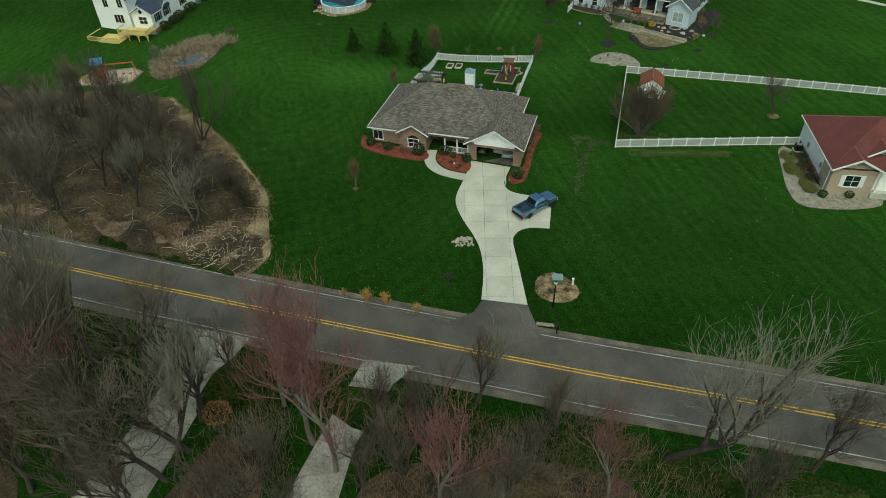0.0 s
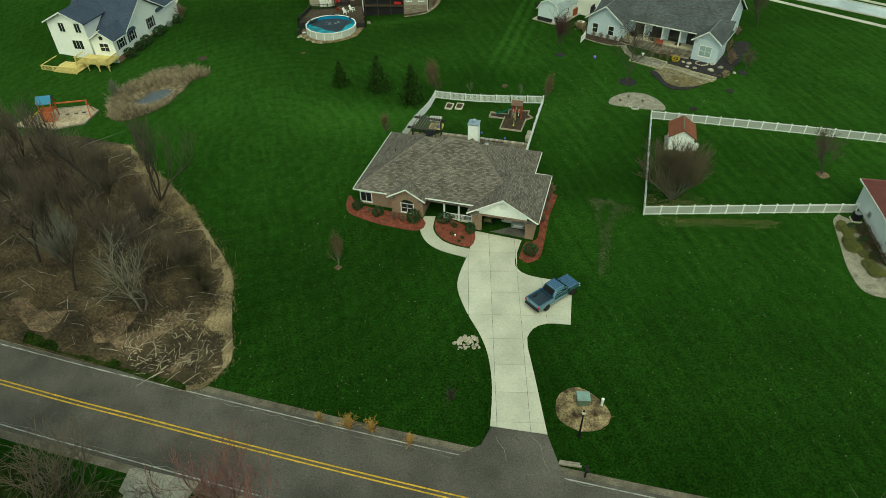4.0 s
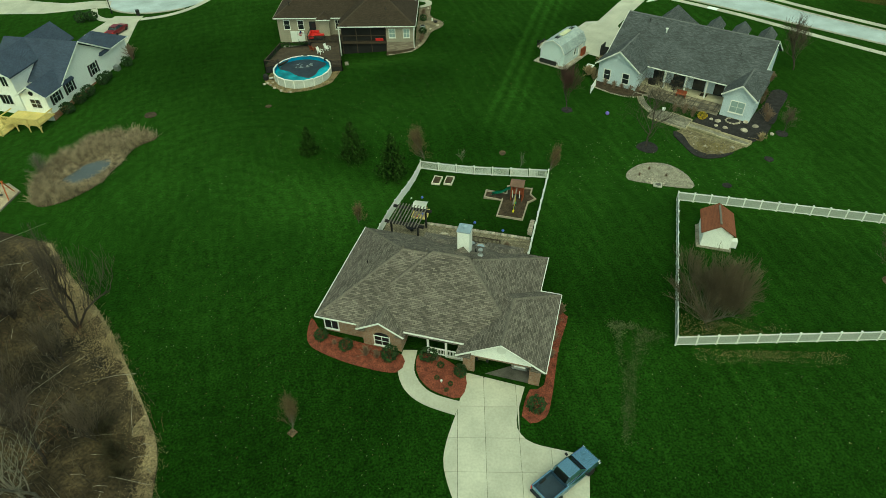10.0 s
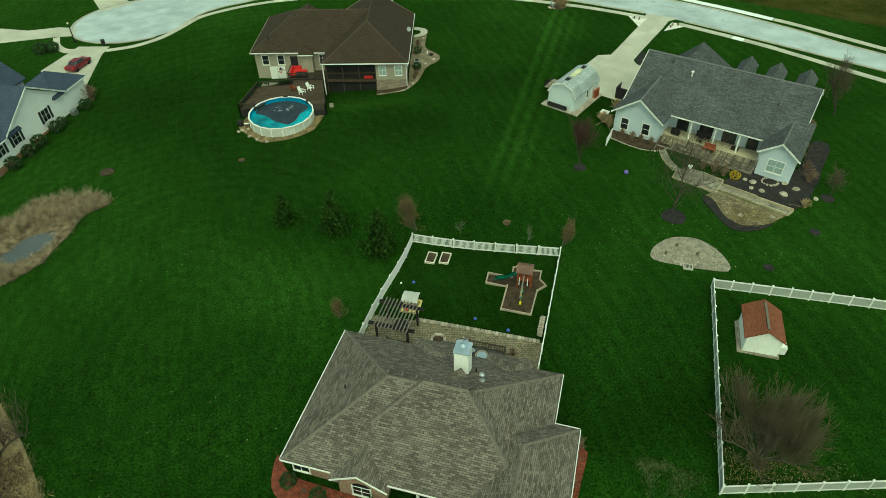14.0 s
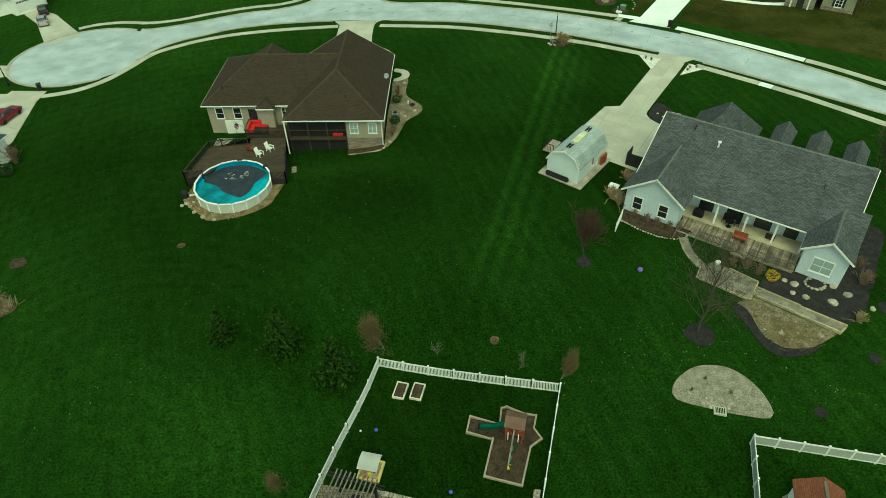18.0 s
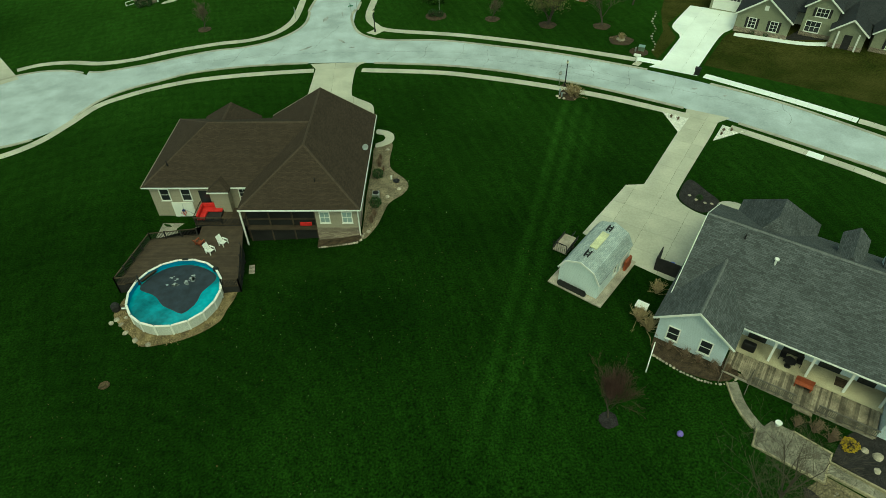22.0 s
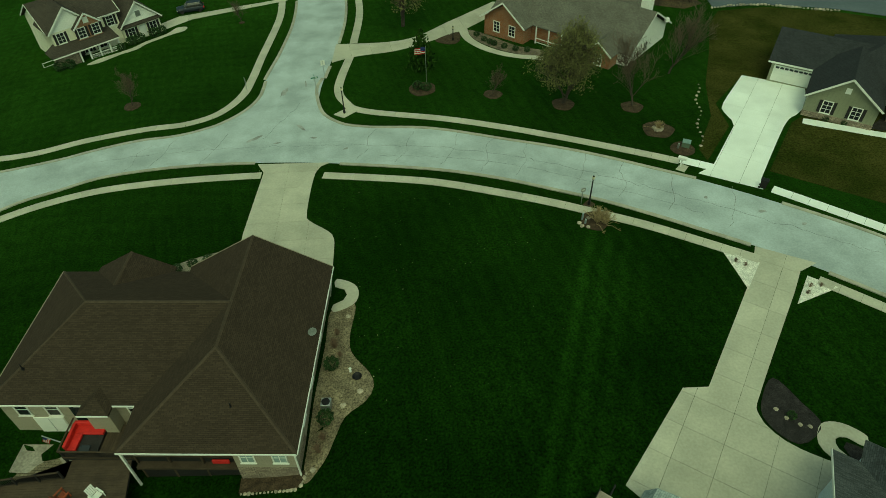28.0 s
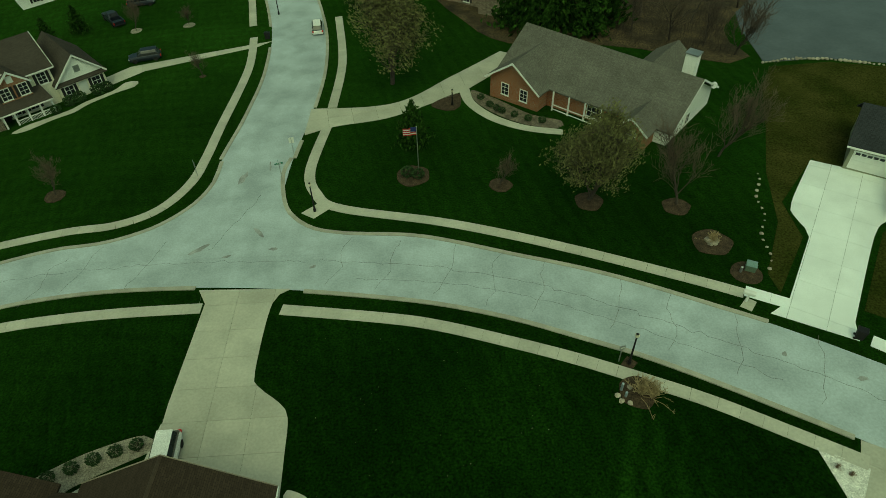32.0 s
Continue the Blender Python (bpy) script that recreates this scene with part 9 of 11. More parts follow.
rubble("rock_pile", scatter([(-12.4, -22.4), (-11.4, -21.4), (-10.2, -21.6), (-10.0, -23), (-12, -23.2)], 110, 51), 0.14, "heap of pale stones at a drain beside the driveway", 5)
WEED = material("grey_green_weeds", (0.1, 0.12, 0.055), 0.95, vary=0.4, scale=1.0)
thicket("weeds", [(4.6, -1.4), (5.2, -0.8), (7.3, -1.4), (7.4, -2.0), (6.0, -1.9), (5.4, -3.4)], 130, 64, 0.2, WEED, "weedy grey-green patch in the lawn", 6, 0.2, 0.8, 0.018)
thicket("weeds", [(3.0, -14), (4.4, -8), (4.9, -2.2), (5.5, -2.4), (4.9, -8), (3.6, -14)], 120, 61, 0.16, WEED, "line of dry weeds along the lot boundary", 6, 0.15, 0.7, 0.018)
thicket("weeds", [(11, -3.6), (24, -4.2), (20, -1.4), (13, 2), (11.5, 1)], 260, 62, 0.12, STRAW, "fallen leaves and dry weeds under the lawn tree", 5, 0.3, 1.0, 0.02)
thicket("weeds", [(11, -4.8), (26, -5.4), (25, -6.4), (12, -5.8)], 220, 63, 0.1, STRAW, "scattered dry leaves along the white fence", 5, 0.3, 1.0, 0.02)
put(twig_clump(205, 1.5, 0.9, BARK_DARK, "thin leafless bush on the front lawn", 40), -12.9, -28.6, 0.9, 0, True)
# red-roofed neighbour's bed
patch("garden_bed", [(32.2, -5.0), (30.9, -9), (29.7, -14), (30.4, -17), (35.6, -17.8), (40, -17), (40, -14.6), (34.4, -14.2), (33.9, -5.2)], GRAVEL, "stone-edged gravel bed round the cream house", "garden bed", 0.05)
MOSS = shrub(403, 0.5, material("mossy_yellow_green", (0.16, 0.17, 0.05), 0.9), "low yellow-green ground cover", squash=0.5, size=0.08)
put(MOSS, 31.6, -9.5, 1.2, 0, True)
rng_g = random.Random(19)
for x, y in scatter([(32.0, -5.6), (33.2, -6.2), (33.0, -14), (32.2, -14.4), (31.4, -12), (31.6, -9)], 26, 43):
    put(MOSS, x, y, rng_g.uniform(0.8, 1.3), x * 70)
for x, y, s in ((33.2, -7, 0.8), (33.2, -9.4, 0.9), (33.2, -11.8, 0.8), (33.4, -15.2, 0.8), (36.6, -15.4, 0.8)):
    put(BOX, x, y, s, x * 33, label="dark clipped shrub beside the cream house")


# ---- orange play set on its sand patch ----
def orange_playset():
    line = [(-72.6, 19.4), (-71.6, 22.4), (-68.2, 24.4), (-64.2, 25.0), (-62.0, 23.2), (-62.6, 19.4), (-66.0, 18.2)]
    patch("sand_patch", line, material("pale_sand_mulch", (0.4, 0.32, 0.23), 0.95, vary=0.3, scale=1.2, fine=0.4), "pale sandy play patch with a timber rim", "sand patch", 0.06, False)
    e = tagged(new("sand_edging"), "pale timbers round the sand patch", "edging", kind="structure")
    timber_edge(e, line, GREYWOOD, 0.2, 0.12)
    p = thing("swing_set", on_ground(-68.0, 21.4, 10), "orange timber play set with a blue canopy and yellow slide", "swing set")
    for x in (-0.8, 0.8):
        for y in (-0.8, 0.8):
            part("tower_post", boxes((x - 0.07, y - 0.07, -0.1, x + 0.07, y + 0.07, 2.9)), ORANGEWOOD, p)
    part("platform", boxes((-0.85, -0.85, 1.4, 0.85, 0.85, 1.5)), ORANGEWOOD, p)
    part("canopy", roof_mesh(gable(-1.0, -0.95, 1.0, 0.95, 2.7, 0.9, "x"), 0.05), BLUETARP, p, "blue canvas canopy")
    for k in range(8):
        part("wall_slat", boxes((-0.78 + k * 0.2, -0.85, 1.5, -0.64 + k * 0.2, -0.82, 2.1)), ORANGEWOOD, p)
    bm = bmesh.new()
    for x in (0.85, 1.6):
        tube(bm, (0.7, -1.8, 0), (0.7, -0.8, 1.5), 0.06)
    part("climbing_wall", boxes((-0.6, -1.2, 0.0, 0.6, -1.1, 1.5)), ORANGEWOOD, p)
    part("swing_beam", boxes((0.8, -0.07, 2.2, 5.4, 0.07, 2.36)), ORANGEWOOD, p)
    bm = bmesh.new()
    tube(bm, (5.2, 0, 2.3), (5.5, -1.1, 0), 0.07)
    tube(bm, (5.2, 0, 2.3), (5.5, 1.1, 0), 0.07)
    part("swing_leg", bm, ORANGEWOOD, p)
    bm = bmesh.new()
    prev = None
    for j in range(9):
        t = j / 8
        x, z = -0.85 - 2.4 * t, 1.45 * (1 - t) ** 1.1 + 0.15
        row = [bm.verts.new((x, y, z + dz)) for y, dz in ((-0.3, 0.15), (-0.24, 0), (0.24, 0), (0.3, 0.15))]
        if prev:
            for k in range(3):
                bm.faces.new((prev[k], prev[k + 1], row[k + 1], row[k]))
        prev = row
    bmesh.ops.solidify(bm, geom=bm.faces[:], thickness=0.04)
    part("slide", bm, YELLOWPLASTIC, p, "yellow plastic slide", True)
    for x in (2.2, 3.4, 4.4):
        bm = bmesh.new()
        tube(bm, (x - 0.2, 0, 2.2), (x - 0.2, 0, 0.5), 0.012, sides=4)
        tube(bm, (x + 0.2, 0, 2.2), (x + 0.2, 0, 0.5), 0.012, sides=4)
        c = part("swing_rope", bm, BLACKMETAL, p)
        part("swing_seat", boxes((x - 0.24, -0.12, 0.44, x + 0.24, 0.12, 0.5)), BLACKMETAL, c)
    return p


orange_playset()


# bed beside the cream house: brown round shrubs and an air conditioner
ROUND = shrub(405, 0.75, material("dark_brown_dormant_leaves", (0.07, 0.045, 0.032), 0.9, vary=0.4, scale=3, fine=0.4), "round dormant brown shrub beside the cream wall", n=700, size=0.07)
put(ROUND, 34.1, -7.6, 1.1, 0, True)
for x, y, s in ((33.9, -9.1, 0.95), (33.6, -10.6, 1.05), (33.4, -12.2, 0.95)):
    put(ROUND, x, y, s, x * 130 + y * 40)
ac = thing("air_conditioner", on_ground(34.6, -5.3, -10), "dark square air conditioner beside the cream wall", "air conditioner")
part("case", boxes((-0.42, -0.42, 0.08, 0.42, 0.42, 0.95), bevel=0.04), BLACKMETAL, ac)
part("grille", lathe(bmesh.new(), [(0.36, 0.95), (0.36, 0.98), (0.1, 1.0), (0, 1.0)], 20), GREYMETAL, ac)
part("pad", boxes((-0.55, -0.55, -0.05, 0.55, 0.55, 0.08)), CONCRETE, ac)
# dandelions and pale litter dotted over the lawns
flecks = Shape()
rng_f = random.Random(91)
for poly, n in (([(-33, -28), (-15, -31), (-14, 6), (-30, 10), (-44, 0)], 420), ([(2, -33), (30, -38), (32, -6), (5, -6)], 300), ([(3, 18), (30, 20), (24, 30), (2, 30)], 260), ([(-42, 20), (-16, 30), (-4, 56), (-22, 56)], 200), ([(-24, 64), (-10, 62), (8, 70), (8, 94), (-14, 96)], 120)):
    for x, y in scatter(poly, n, n):
        flecks.leaf(Vector((x, y, gz(x, y) + 0.07)), rng_f.uniform(0.03, 0.07), rng_f)
tagged(new("lawn_flecks", flecks.mesh(material("pale_dry_flecks", (0.42, 0.42, 0.3), 0.9, vary=0.4, scale=0.5), "lawn_flecks")), "scattered pale dandelion heads and dry leaves on grass", "lawn litter", kind="stuff")
thicket("dry_grass", [(-3.6, -30.6), (-2.4, -31.6), (-0.4, -31.6), (0.5, -30.6), (-0.2, -29.6), (-1.4, -30.8), (-3, -29.8)], 160, 66, 0.12, STRAW, "straw litter round the utility box", 6, 0.2, 1.2, 0.018)
for x, y in ((-2.5, -30.5), (-0.8, -30.4)):
    put(TWIG, x, y, 0.55, x * 80, label="cut brown grass tuft in the utility bed")


# ---- pool and deck behind the brown-roofed house ----
def pool():
    x, y, r, h = -31.65, 54.6, 4.5, 1.3
    p = thing("swimming_pool", on_ground(x, y), "round above-ground pool with turquoise water and a sunken grey cover", "swimming pool")
    part("wall", lathe(bmesh.new(), [(r, -0.3), (r, h - 0.03), (r - 0.05, h - 0.03), (r - 0.05, 0.2)], 48), material("pale_grey_pool_wall", (0.55, 0.57, 0.54), 0.5, vary=0.1), p)
    part("liner", lathe(bmesh.new(), [(0.001, h - 0.57), (r - 0.09, h - 0.565), (r - 0.06, h - 0.03), (r - 0.04, h - 0.03), (r - 0.04, h - 0.6), (0.001, h - 0.6)], 48), POOLBLUE, p)
    n = 18
    for k in range(n):
        a0, a1 = k * math.tau / n, (k + 1) * math.tau / n
        bm = bmesh.new()
        vs = []
        for a in (a0 + 0.012, a1 - 0.012):
            for rr, z in ((r - 0.1, h - 0.02), (r + 0.12, h - 0.02), (r + 0.12, h + 0.05), (r - 0.1, h + 0.05)):
                vs.append(bm.verts.new((rr * math.cos(a), rr * math.sin(a), z)))
        for q in ((0, 1, 2, 3), (7, 6, 5, 4), (0, 4, 5, 1), (1, 5, 6, 2), (2, 6, 7, 3), (3, 7, 4, 0)):
            bm.faces.new([vs[i] for i in q])
        bmesh.ops.recalc_face_normals(bm, faces=bm.faces)
        part("top_rail", bm, TRIM, p)
        post_ob = part("upright", boxes((r - 0.01, -0.07, -0.3, r + 0.07, 0.07, h)), TRIM, p)
        post_ob.matrix_local = pose(0, 0, 0, 0, 0, math.degrees(a0))
    part("water", lathe(bmesh.new(), [(r - 0.09, h - 0.62), (r - 0.09, h - 0.55), (0.001, h - 0.55)], 48), POOLWATER, p)
    bm = bmesh.new()
    rng = random.Random(5)
    line = spline([(-3.85, 1.0), (-3.6, 2.2), (-2.6, 3.4), (-1.3, 4.1), (0.6, 4.2), (2.3, 3.5), (3.5, 2.4), (3.2, 1.4), (2.5, 0.3), (2.3, -1.0), (1.9, -1.8), (1.2, -2.5), (0.2, -2.0), (-1.0, -1.3), (-1.7, -0.4), (-2.4, 0.2)], 0.4, True)
    prism(bm, line, h - 0.56, h - 0.535)
    part("cover", bm, POOLCOVER, p, "sodden dark grey pool cover sagging into the water")
    # pale flecks painted in for the glints on the icy cover
    film_mat = material("pale_ice_glints", (0.3, 0.33, 0.34), 0.3, vary=0.5, scale=2.5)
    fr = random.Random(8)
    for k in range(26):
        fx, fy = fr.uniform(-1.5, 1.3), fr.uniform(1.3, 2.7)
        fs = fr.uniform(0.08, 0.24)
        part("ice_fleck", sheet_flat([(fx + fs * fr.uniform(0.6, 1.5) * math.cos(a), fy + 0.7 * fs * fr.uniform(0.6, 1.4) * math.sin(a)) for a in (0, 1.2, 2.5, 3.8, 5.0)], h - 0.532), film_mat, p)
    part("skimmer", boxes((-0.35, r - 0.15, h + 0.04, 0.3, r + 0.15, h + 0.16), bevel=0.04), RUBBER, p)
    part("ladder", boxes((r * 0.7, r * 0.62, h - 0.3, r * 0.7 + 0.5, r * 0.62 + 0.35, h + 0.2), bevel=0.05), RUBBER, p)
    return p


def sheet_flat(pts, z, thick=0.01):
    bm = bmesh.new()
    prism(bm, spline(pts, 0.2, True), z, z + thick)
    return bm


pool()
rng_p = random.Random(12)
ringp = [(-31.65 + 5.9 * math.cos(k * math.tau / 20) * rng_p.uniform(0.9, 1.08), 54.6 + 5.8 * math.sin(k * math.tau / 20) * rng_p.uniform(0.9, 1.05)) for k in range(20)]
ringp = [(x, min(y, 56.5)) for x, y in ringp]
patch("worn_ground", ringp, material("worn_earth_and_straw", (0.17, 0.13, 0.07), 0.95, vary=0.5, scale=1.2, fine=0.5), "worn earth and straw round the pool", "bare ground", 0.015)
thicket("dry_grass", ringp, 240, 71, 0.28, STRAW, "dry grass tufts round the pool foot", 6, 0.25, 0.8, 0.018)
pump = thing("pool_pump", on_ground(-37.4, 53.6, 20), "black pool filter tank with hoses beside pale rocks", "pool pump")
part("tank", lathe(bmesh.new(), [(0.3, 0), (0.42, 0.2), (0.42, 0.7), (0.25, 0.95), (0, 1.0)], 16), RUBBER, pump)
part("motor", tube(bmesh.new(), (0.5, -0.2, 0.25), (1.1, -0.3, 0.25), 0.15, sides=10), GREYMETAL, pump)
for k, (x, y, r) in enumerate(((-37.0, 52.3, 0.3), (-36.4, 51.7, 0.25), (-37.4, 51.9, 0.28), (-36.2, 52.6, 0.2), (-35.6, 50.6, 0.3), (-34.4, 49.6, 0.3), (-33.0, 49.0, 0.28))):
    rock(x, y, r, "pale rock beside the pool", 60 * k, k)


def brown_deck():
    zt = 1.45
    d = thing("deck", pose(0, 0, 0), "dark brown board deck wrapping the pool", "deck")
    outline = [(-36.3, 62.6), (-37.8, 56.0), (-35.4, 56.6), (-34.0, 58.7), (-31.6, 59.5), (-29.2, 58.7), (-27.6, 57.0), (-27.1, 55.2), (-25.4, 55.2), (-26.3, 61.2), (-26.8, 64.6), (-31.3, 64.6), (-31.3, 63.2)]
    bm = bmesh.new()
    prism(bm, outline, zt - 0.3, zt - 0.05)
    bmesh.ops.triangulate(bm, faces=[f for f in bm.faces if len(f.verts) > 4])
    part("frame", bm, BLACKWOOD, d)
    y = 55.2
    while y < 64.6:
        q = outline
        for co, no in (((0, y), (0, 1)), ((0, y + 0.2), (0, -1))):
            q = clip(q, co, no)
        xs = sorted({round(p[0], 2) for p in q})
        if len(q) >= 3:
            spans = [(min(xs), max(xs))] if y > 59.4 else [(min(xs), max(p[0] for p in q if p[0] < -31.6) if any(p[0] < -31.6 for p in q) else None), (min(p[0] for p in q if p[0] > -31.6), max(xs))]
            for a, b in spans:
                if b is not None and b - a > 0.15:
                    part("deck_board", boxes((a, y + 0.004, zt - 0.05, b, y + 0.19, zt)), DECKWOOD, d)
        y += 0.2
    runs = [((-31.4, 63.1), (-36.3, 62.6)), ((-36.3, 62.6), (-37.8, 56.0)), ((-37.8, 56.0), (-35.6, 56.2)), ((-27.1, 55.2), (-25.4, 55.2)), ((-25.4, 55.2), (-26.2, 60.4))]
    bal = mesh_of(boxes((-0.02, -0.02, 0.1, 0.02, 0.02, 0.9)), BLACKWOOD, name="baluster")
    for a, b in runs:
        a, b = Vector((*a, zt)), Vector((*b, zt))
        L = (b - a).length
        rail = part("railing", boxes((0, -0.06, 0.9, L, 0.06, 0.96), (0, -0.03, 0.08, L, 0.03, 0.14)), DECKWOOD, d)
        rail.matrix_local = Matrix.Translation(a) @ (b - a).to_track_quat("X", "Z").to_matrix().to_4x4()
        for k in range(int(L / 0.15)):
            o = under("baluster", bal, rail)
            o.location = (0.08 + k * 0.15, 0, 0)
        n = max(1, round(L / 1.8))
        for k in range(n + 1):
            q = a.lerp(b, k / n)
            part("post", boxes((q.x - 0.06, q.y - 0.06, gz(q.x, q.y) - 0.2, q.x + 0.06, q.y + 0.06, zt + 1.05)), BLACKWOOD, d)
    for a, b in (((-25.4, 55.2), (-26.3, 61.2)), ((-37.8, 56), (-35.6, 56.2)), ((-27.1, 55.2), (-25.4, 55.2)), ((-36.3, 62.6), (-37.8, 56.0))):
        a, b = Vector((*a, 0)), Vector((*b, 0))
        sk = part("skirt", boxes((0, -0.02, -1.4, (b - a).length, 0.02, -0.1)), BLACKWOOD, d)
        sk.matrix_local = Matrix.Translation(a + Vector((0, 0, zt))) @ (b - a).to_track_quat("X", "Z").to_matrix().to_4x4()
    return d


brown_deck()


def upper_deck():
    d = thing("balcony_deck", pose(-13.5, 62.5, 1.35, 0, 0, -3), "raised dark deck beside the upper windows", "deck")
    part("frame", boxes((-18.6, 1.2, 0.0, -12.7, 4.1, 0.24)), BLACKWOOD, d)
    for k in range(29):
        part("deck_board", boxes((-18.6 + k * 0.2035, 1.2, 0.24, -18.41 + k * 0.2035, 4.1, 0.29)), DECKWOOD, d)
    rail = part("railing", boxes((-18.6, 1.15, 1.2, -12.7, 1.25, 1.28), (-18.65, 1.2, 1.2, -18.55, 4.1, 1.28), (-18.6, 1.17, 0.36, -12.7, 1.23, 0.42)), DECKWOOD, d)
    for k in range(40):
        part("baluster", boxes((-18.5 + k * 0.146, 1.18, 0.4, -18.46 + k * 0.146, 1.22, 1.2)), BLACKWOOD, rail)
    for x in (-18.5, -15.6, -12.9):
        part("post", boxes((x - 0.07, 1.22, -2.2, x + 0.07, 1.36, 1.3)), BLACKWOOD, d)
    return d


upper_deck()
paving([(-36.8, 64.6), (-36.6, 66.9), (-31.6, 66.7), (-31.4, 64.2)], "small stained concrete pad at the basement door", (-34, 65.5), 0, [-4, 4], [-4, 4], AGEDCRETE, "patio", 0.05)
plank = thing("deck_ramp", on_ground(-25.0, 58.2, 8), "pale slatted boards lying beside the deck", "boards")
for k in range(9):
    part("board", boxes((-0.3, -1.2 + k * 0.27, 0.02, 0.3, -0.97 + k * 0.27, 0.07)), GREYWOOD, plank)
so = thing("corner_sofa", pose(-13.5, 62.5, 1.64, 0, 0, -3), "bright red cushioned corner sofa on the balcony deck", "sofa")
part("base", boxes((-18.4, 1.7, 0, -16.0, 3.9, 0.25)), BLACKWOOD, so)
part("cushion", boxes((-18.4, 3.0, 0.25, -16.0, 3.8, 0.5), bevel=0.06), REDPLASTIC, so)
part("cushion", boxes((-18.4, 1.6, 0.25, -17.6, 3.0, 0.5), bevel=0.06), REDPLASTIC, so)
part("back_cushion", boxes((-18.4, 3.65, 0.5, -16.0, 3.9, 0.95), bevel=0.06), REDPLASTIC, so)
part("back_cushion", boxes((-18.45, 1.6, 0.5, -18.2, 3.7, 0.95), bevel=0.06), REDPLASTIC, so)
ct = thing("coffee_table", pose(-30.4, 65.2, 1.64, 0, 0, -3), "low dark coffee table before the sofa", "table")
part("top", boxes((-0.4, -0.3, 0.3, 0.4, 0.3, 0.36), bevel=0.01), GLASS, ct)
for x in (-0.35, 0.35):
    for y in (-0.25, 0.25):
        part("leg", boxes((x - 0.03, y - 0.03, 0, x + 0.03, y + 0.03, 0.3)), BLACKWOOD, ct)


def adirondack(x, y, rz, mat, label):
    c = thing("adirondack_chair", pose(x, y, 1.45, 0, 0, rz), label, "chair", "deck chairs")
    for k in range(5):
        s = part("back_slat", boxes((-0.3 + k * 0.125, -0.015, 0, -0.19 + k * 0.125, 0.015, 0.8), bevel=0.005), mat, c)
        s.matrix_local = pose(0, 0.3, 0.28, -22, 0, 0)
    for k in range(5):
        s = part("seat_slat", boxes((-0.3, -0.28 + k * 0.12, 0.3 - k * 0.02, 0.3, -0.18 + k * 0.12, 0.325 - k * 0.02)), mat, c)
    for x_ in (-0.36, 0.36):
        part("armrest", boxes((x_ - 0.07, -0.4, 0.54, x_ + 0.07, 0.35, 0.57), bevel=0.01), mat, c)
        part("leg", boxes((x_ - 0.03, -0.38, 0, x_ + 0.03, -0.28, 0.54)), mat, c)
        part("rear_leg", boxes((x_ - 0.03, 0.2, 0, x_ + 0.03, 0.3, 0.5)), mat, c)
    return c


adirondack(-29.4, 60.3, 60, TRIM, "white adirondack chair on the brown deck")
adirondack(-28.3, 61.5, 60, TRIM, "white adirondack chair on the brown deck")
adirondack(-30.8, 61.6, 150, CEDAR, "brown wooden adirondack chair on the deck")
patch("basement_patio", [(-36.4, 66.0), (-36.2, 63.0), (-31.4, 63.2), (-31.4, 66.0)], PAVERS, "stained concrete patio by the basement door", "patio", 0.03, False)


def flag(x, y, z, pole_h, label, tilt=0.0, size=1.0, rz=0.0):
    f = thing("flag", pose(x, y, z, 0, tilt, rz), label, "flag")
    part("pole", lathe(bmesh.new(), [(0.05, 0), (0.035, pole_h), (0.06, pole_h + 0.02), (0, pole_h + 0.1)], 12), GREYMETAL, f)
    h, w = 0.95 * size, 1.5 * size
    for k in range(7):
        bm = bmesh.new()
        z0 = pole_h - 0.1 - (k + 1) * h / 7
        prev = None
        for j in range(9):
            xx = -0.05 - w * j / 8
            yy = 0.1 * size * math.sin(j * 1.1) * j / 8
            dz = -0.22 * size * (j / 8) ** 1.3
            row = [bm.verts.new((xx, yy, z0 + dz)), bm.verts.new((xx, yy, z0 + h / 7 + dz))]
            if prev:
                bm.faces.new((prev[0], row[0], row[1], prev[1]))
            prev = row
        bmesh.ops.solidify(bm, geom=bm.faces[:], thickness=0.01)
        part("stripe", bm, REDPLASTIC if k % 2 == 0 else TRIM, f)
    part("canton", boxes((-0.05 - w * 0.42, -0.03, pole_h - 0.1 - h * 0.55, -0.04, 0.03, pole_h - 0.09)), material("navy_cloth", (0.02, 0.03, 0.12), 0.9) if "navy_cloth" not in bpy.data.materials else bpy.data.materials["navy_cloth"], f)
    return f


flag(-3.4, 119.5, gz(-3.4, 119.5), 5.6, "striped flag on a tall pole in a shrub bed", 0, 0.95)
flag(-32.2, 65.6, 2.4, 1.3, "small striped flag on a slanting pole", -50, 0.55, -3)

# gravel bed, air conditioner and kerbed planter beside the brown-roofed house
patch("gravel_bed", [(-13.6, 62.2), (-12.2, 63.7), (-11.5, 65.5), (-10.8, 67.2), (-9.2, 68.5), (-8.6, 69.8), (-9.0, 71.2), (-10.6, 73.3), (-10.9, 75.3), (-10.7, 78.9), (-12.8, 78.2), (-13.0, 74), (-13.6, 66)], material("weathered_tan_gravel", (0.165, 0.14, 0.095), 0.95, vary=0.35, scale=1.0, fine=0.6, fine_scale=7, bump=1.0), "river gravel bed along the tan house wall", "gravel bed", 0.05)
rubble("edging_rocks", [(-18.4 + 0.3 * k, 62.0 - 0.01 * k) for k in range(15)] + [(-13.8 + 0.1 * k, 62.1 + 0.3 * k) for k in range(4)], 0.15, "row of pale stones edging the house bed", 8)
patch("garden_bed", [(-18.6, 62.1), (-13.7, 62.0), (-13.5, 63.3), (-18.6, 63.3)], MULCH_BROWN, "narrow planting bed below the house windows", "garden bed", 0.05, False)
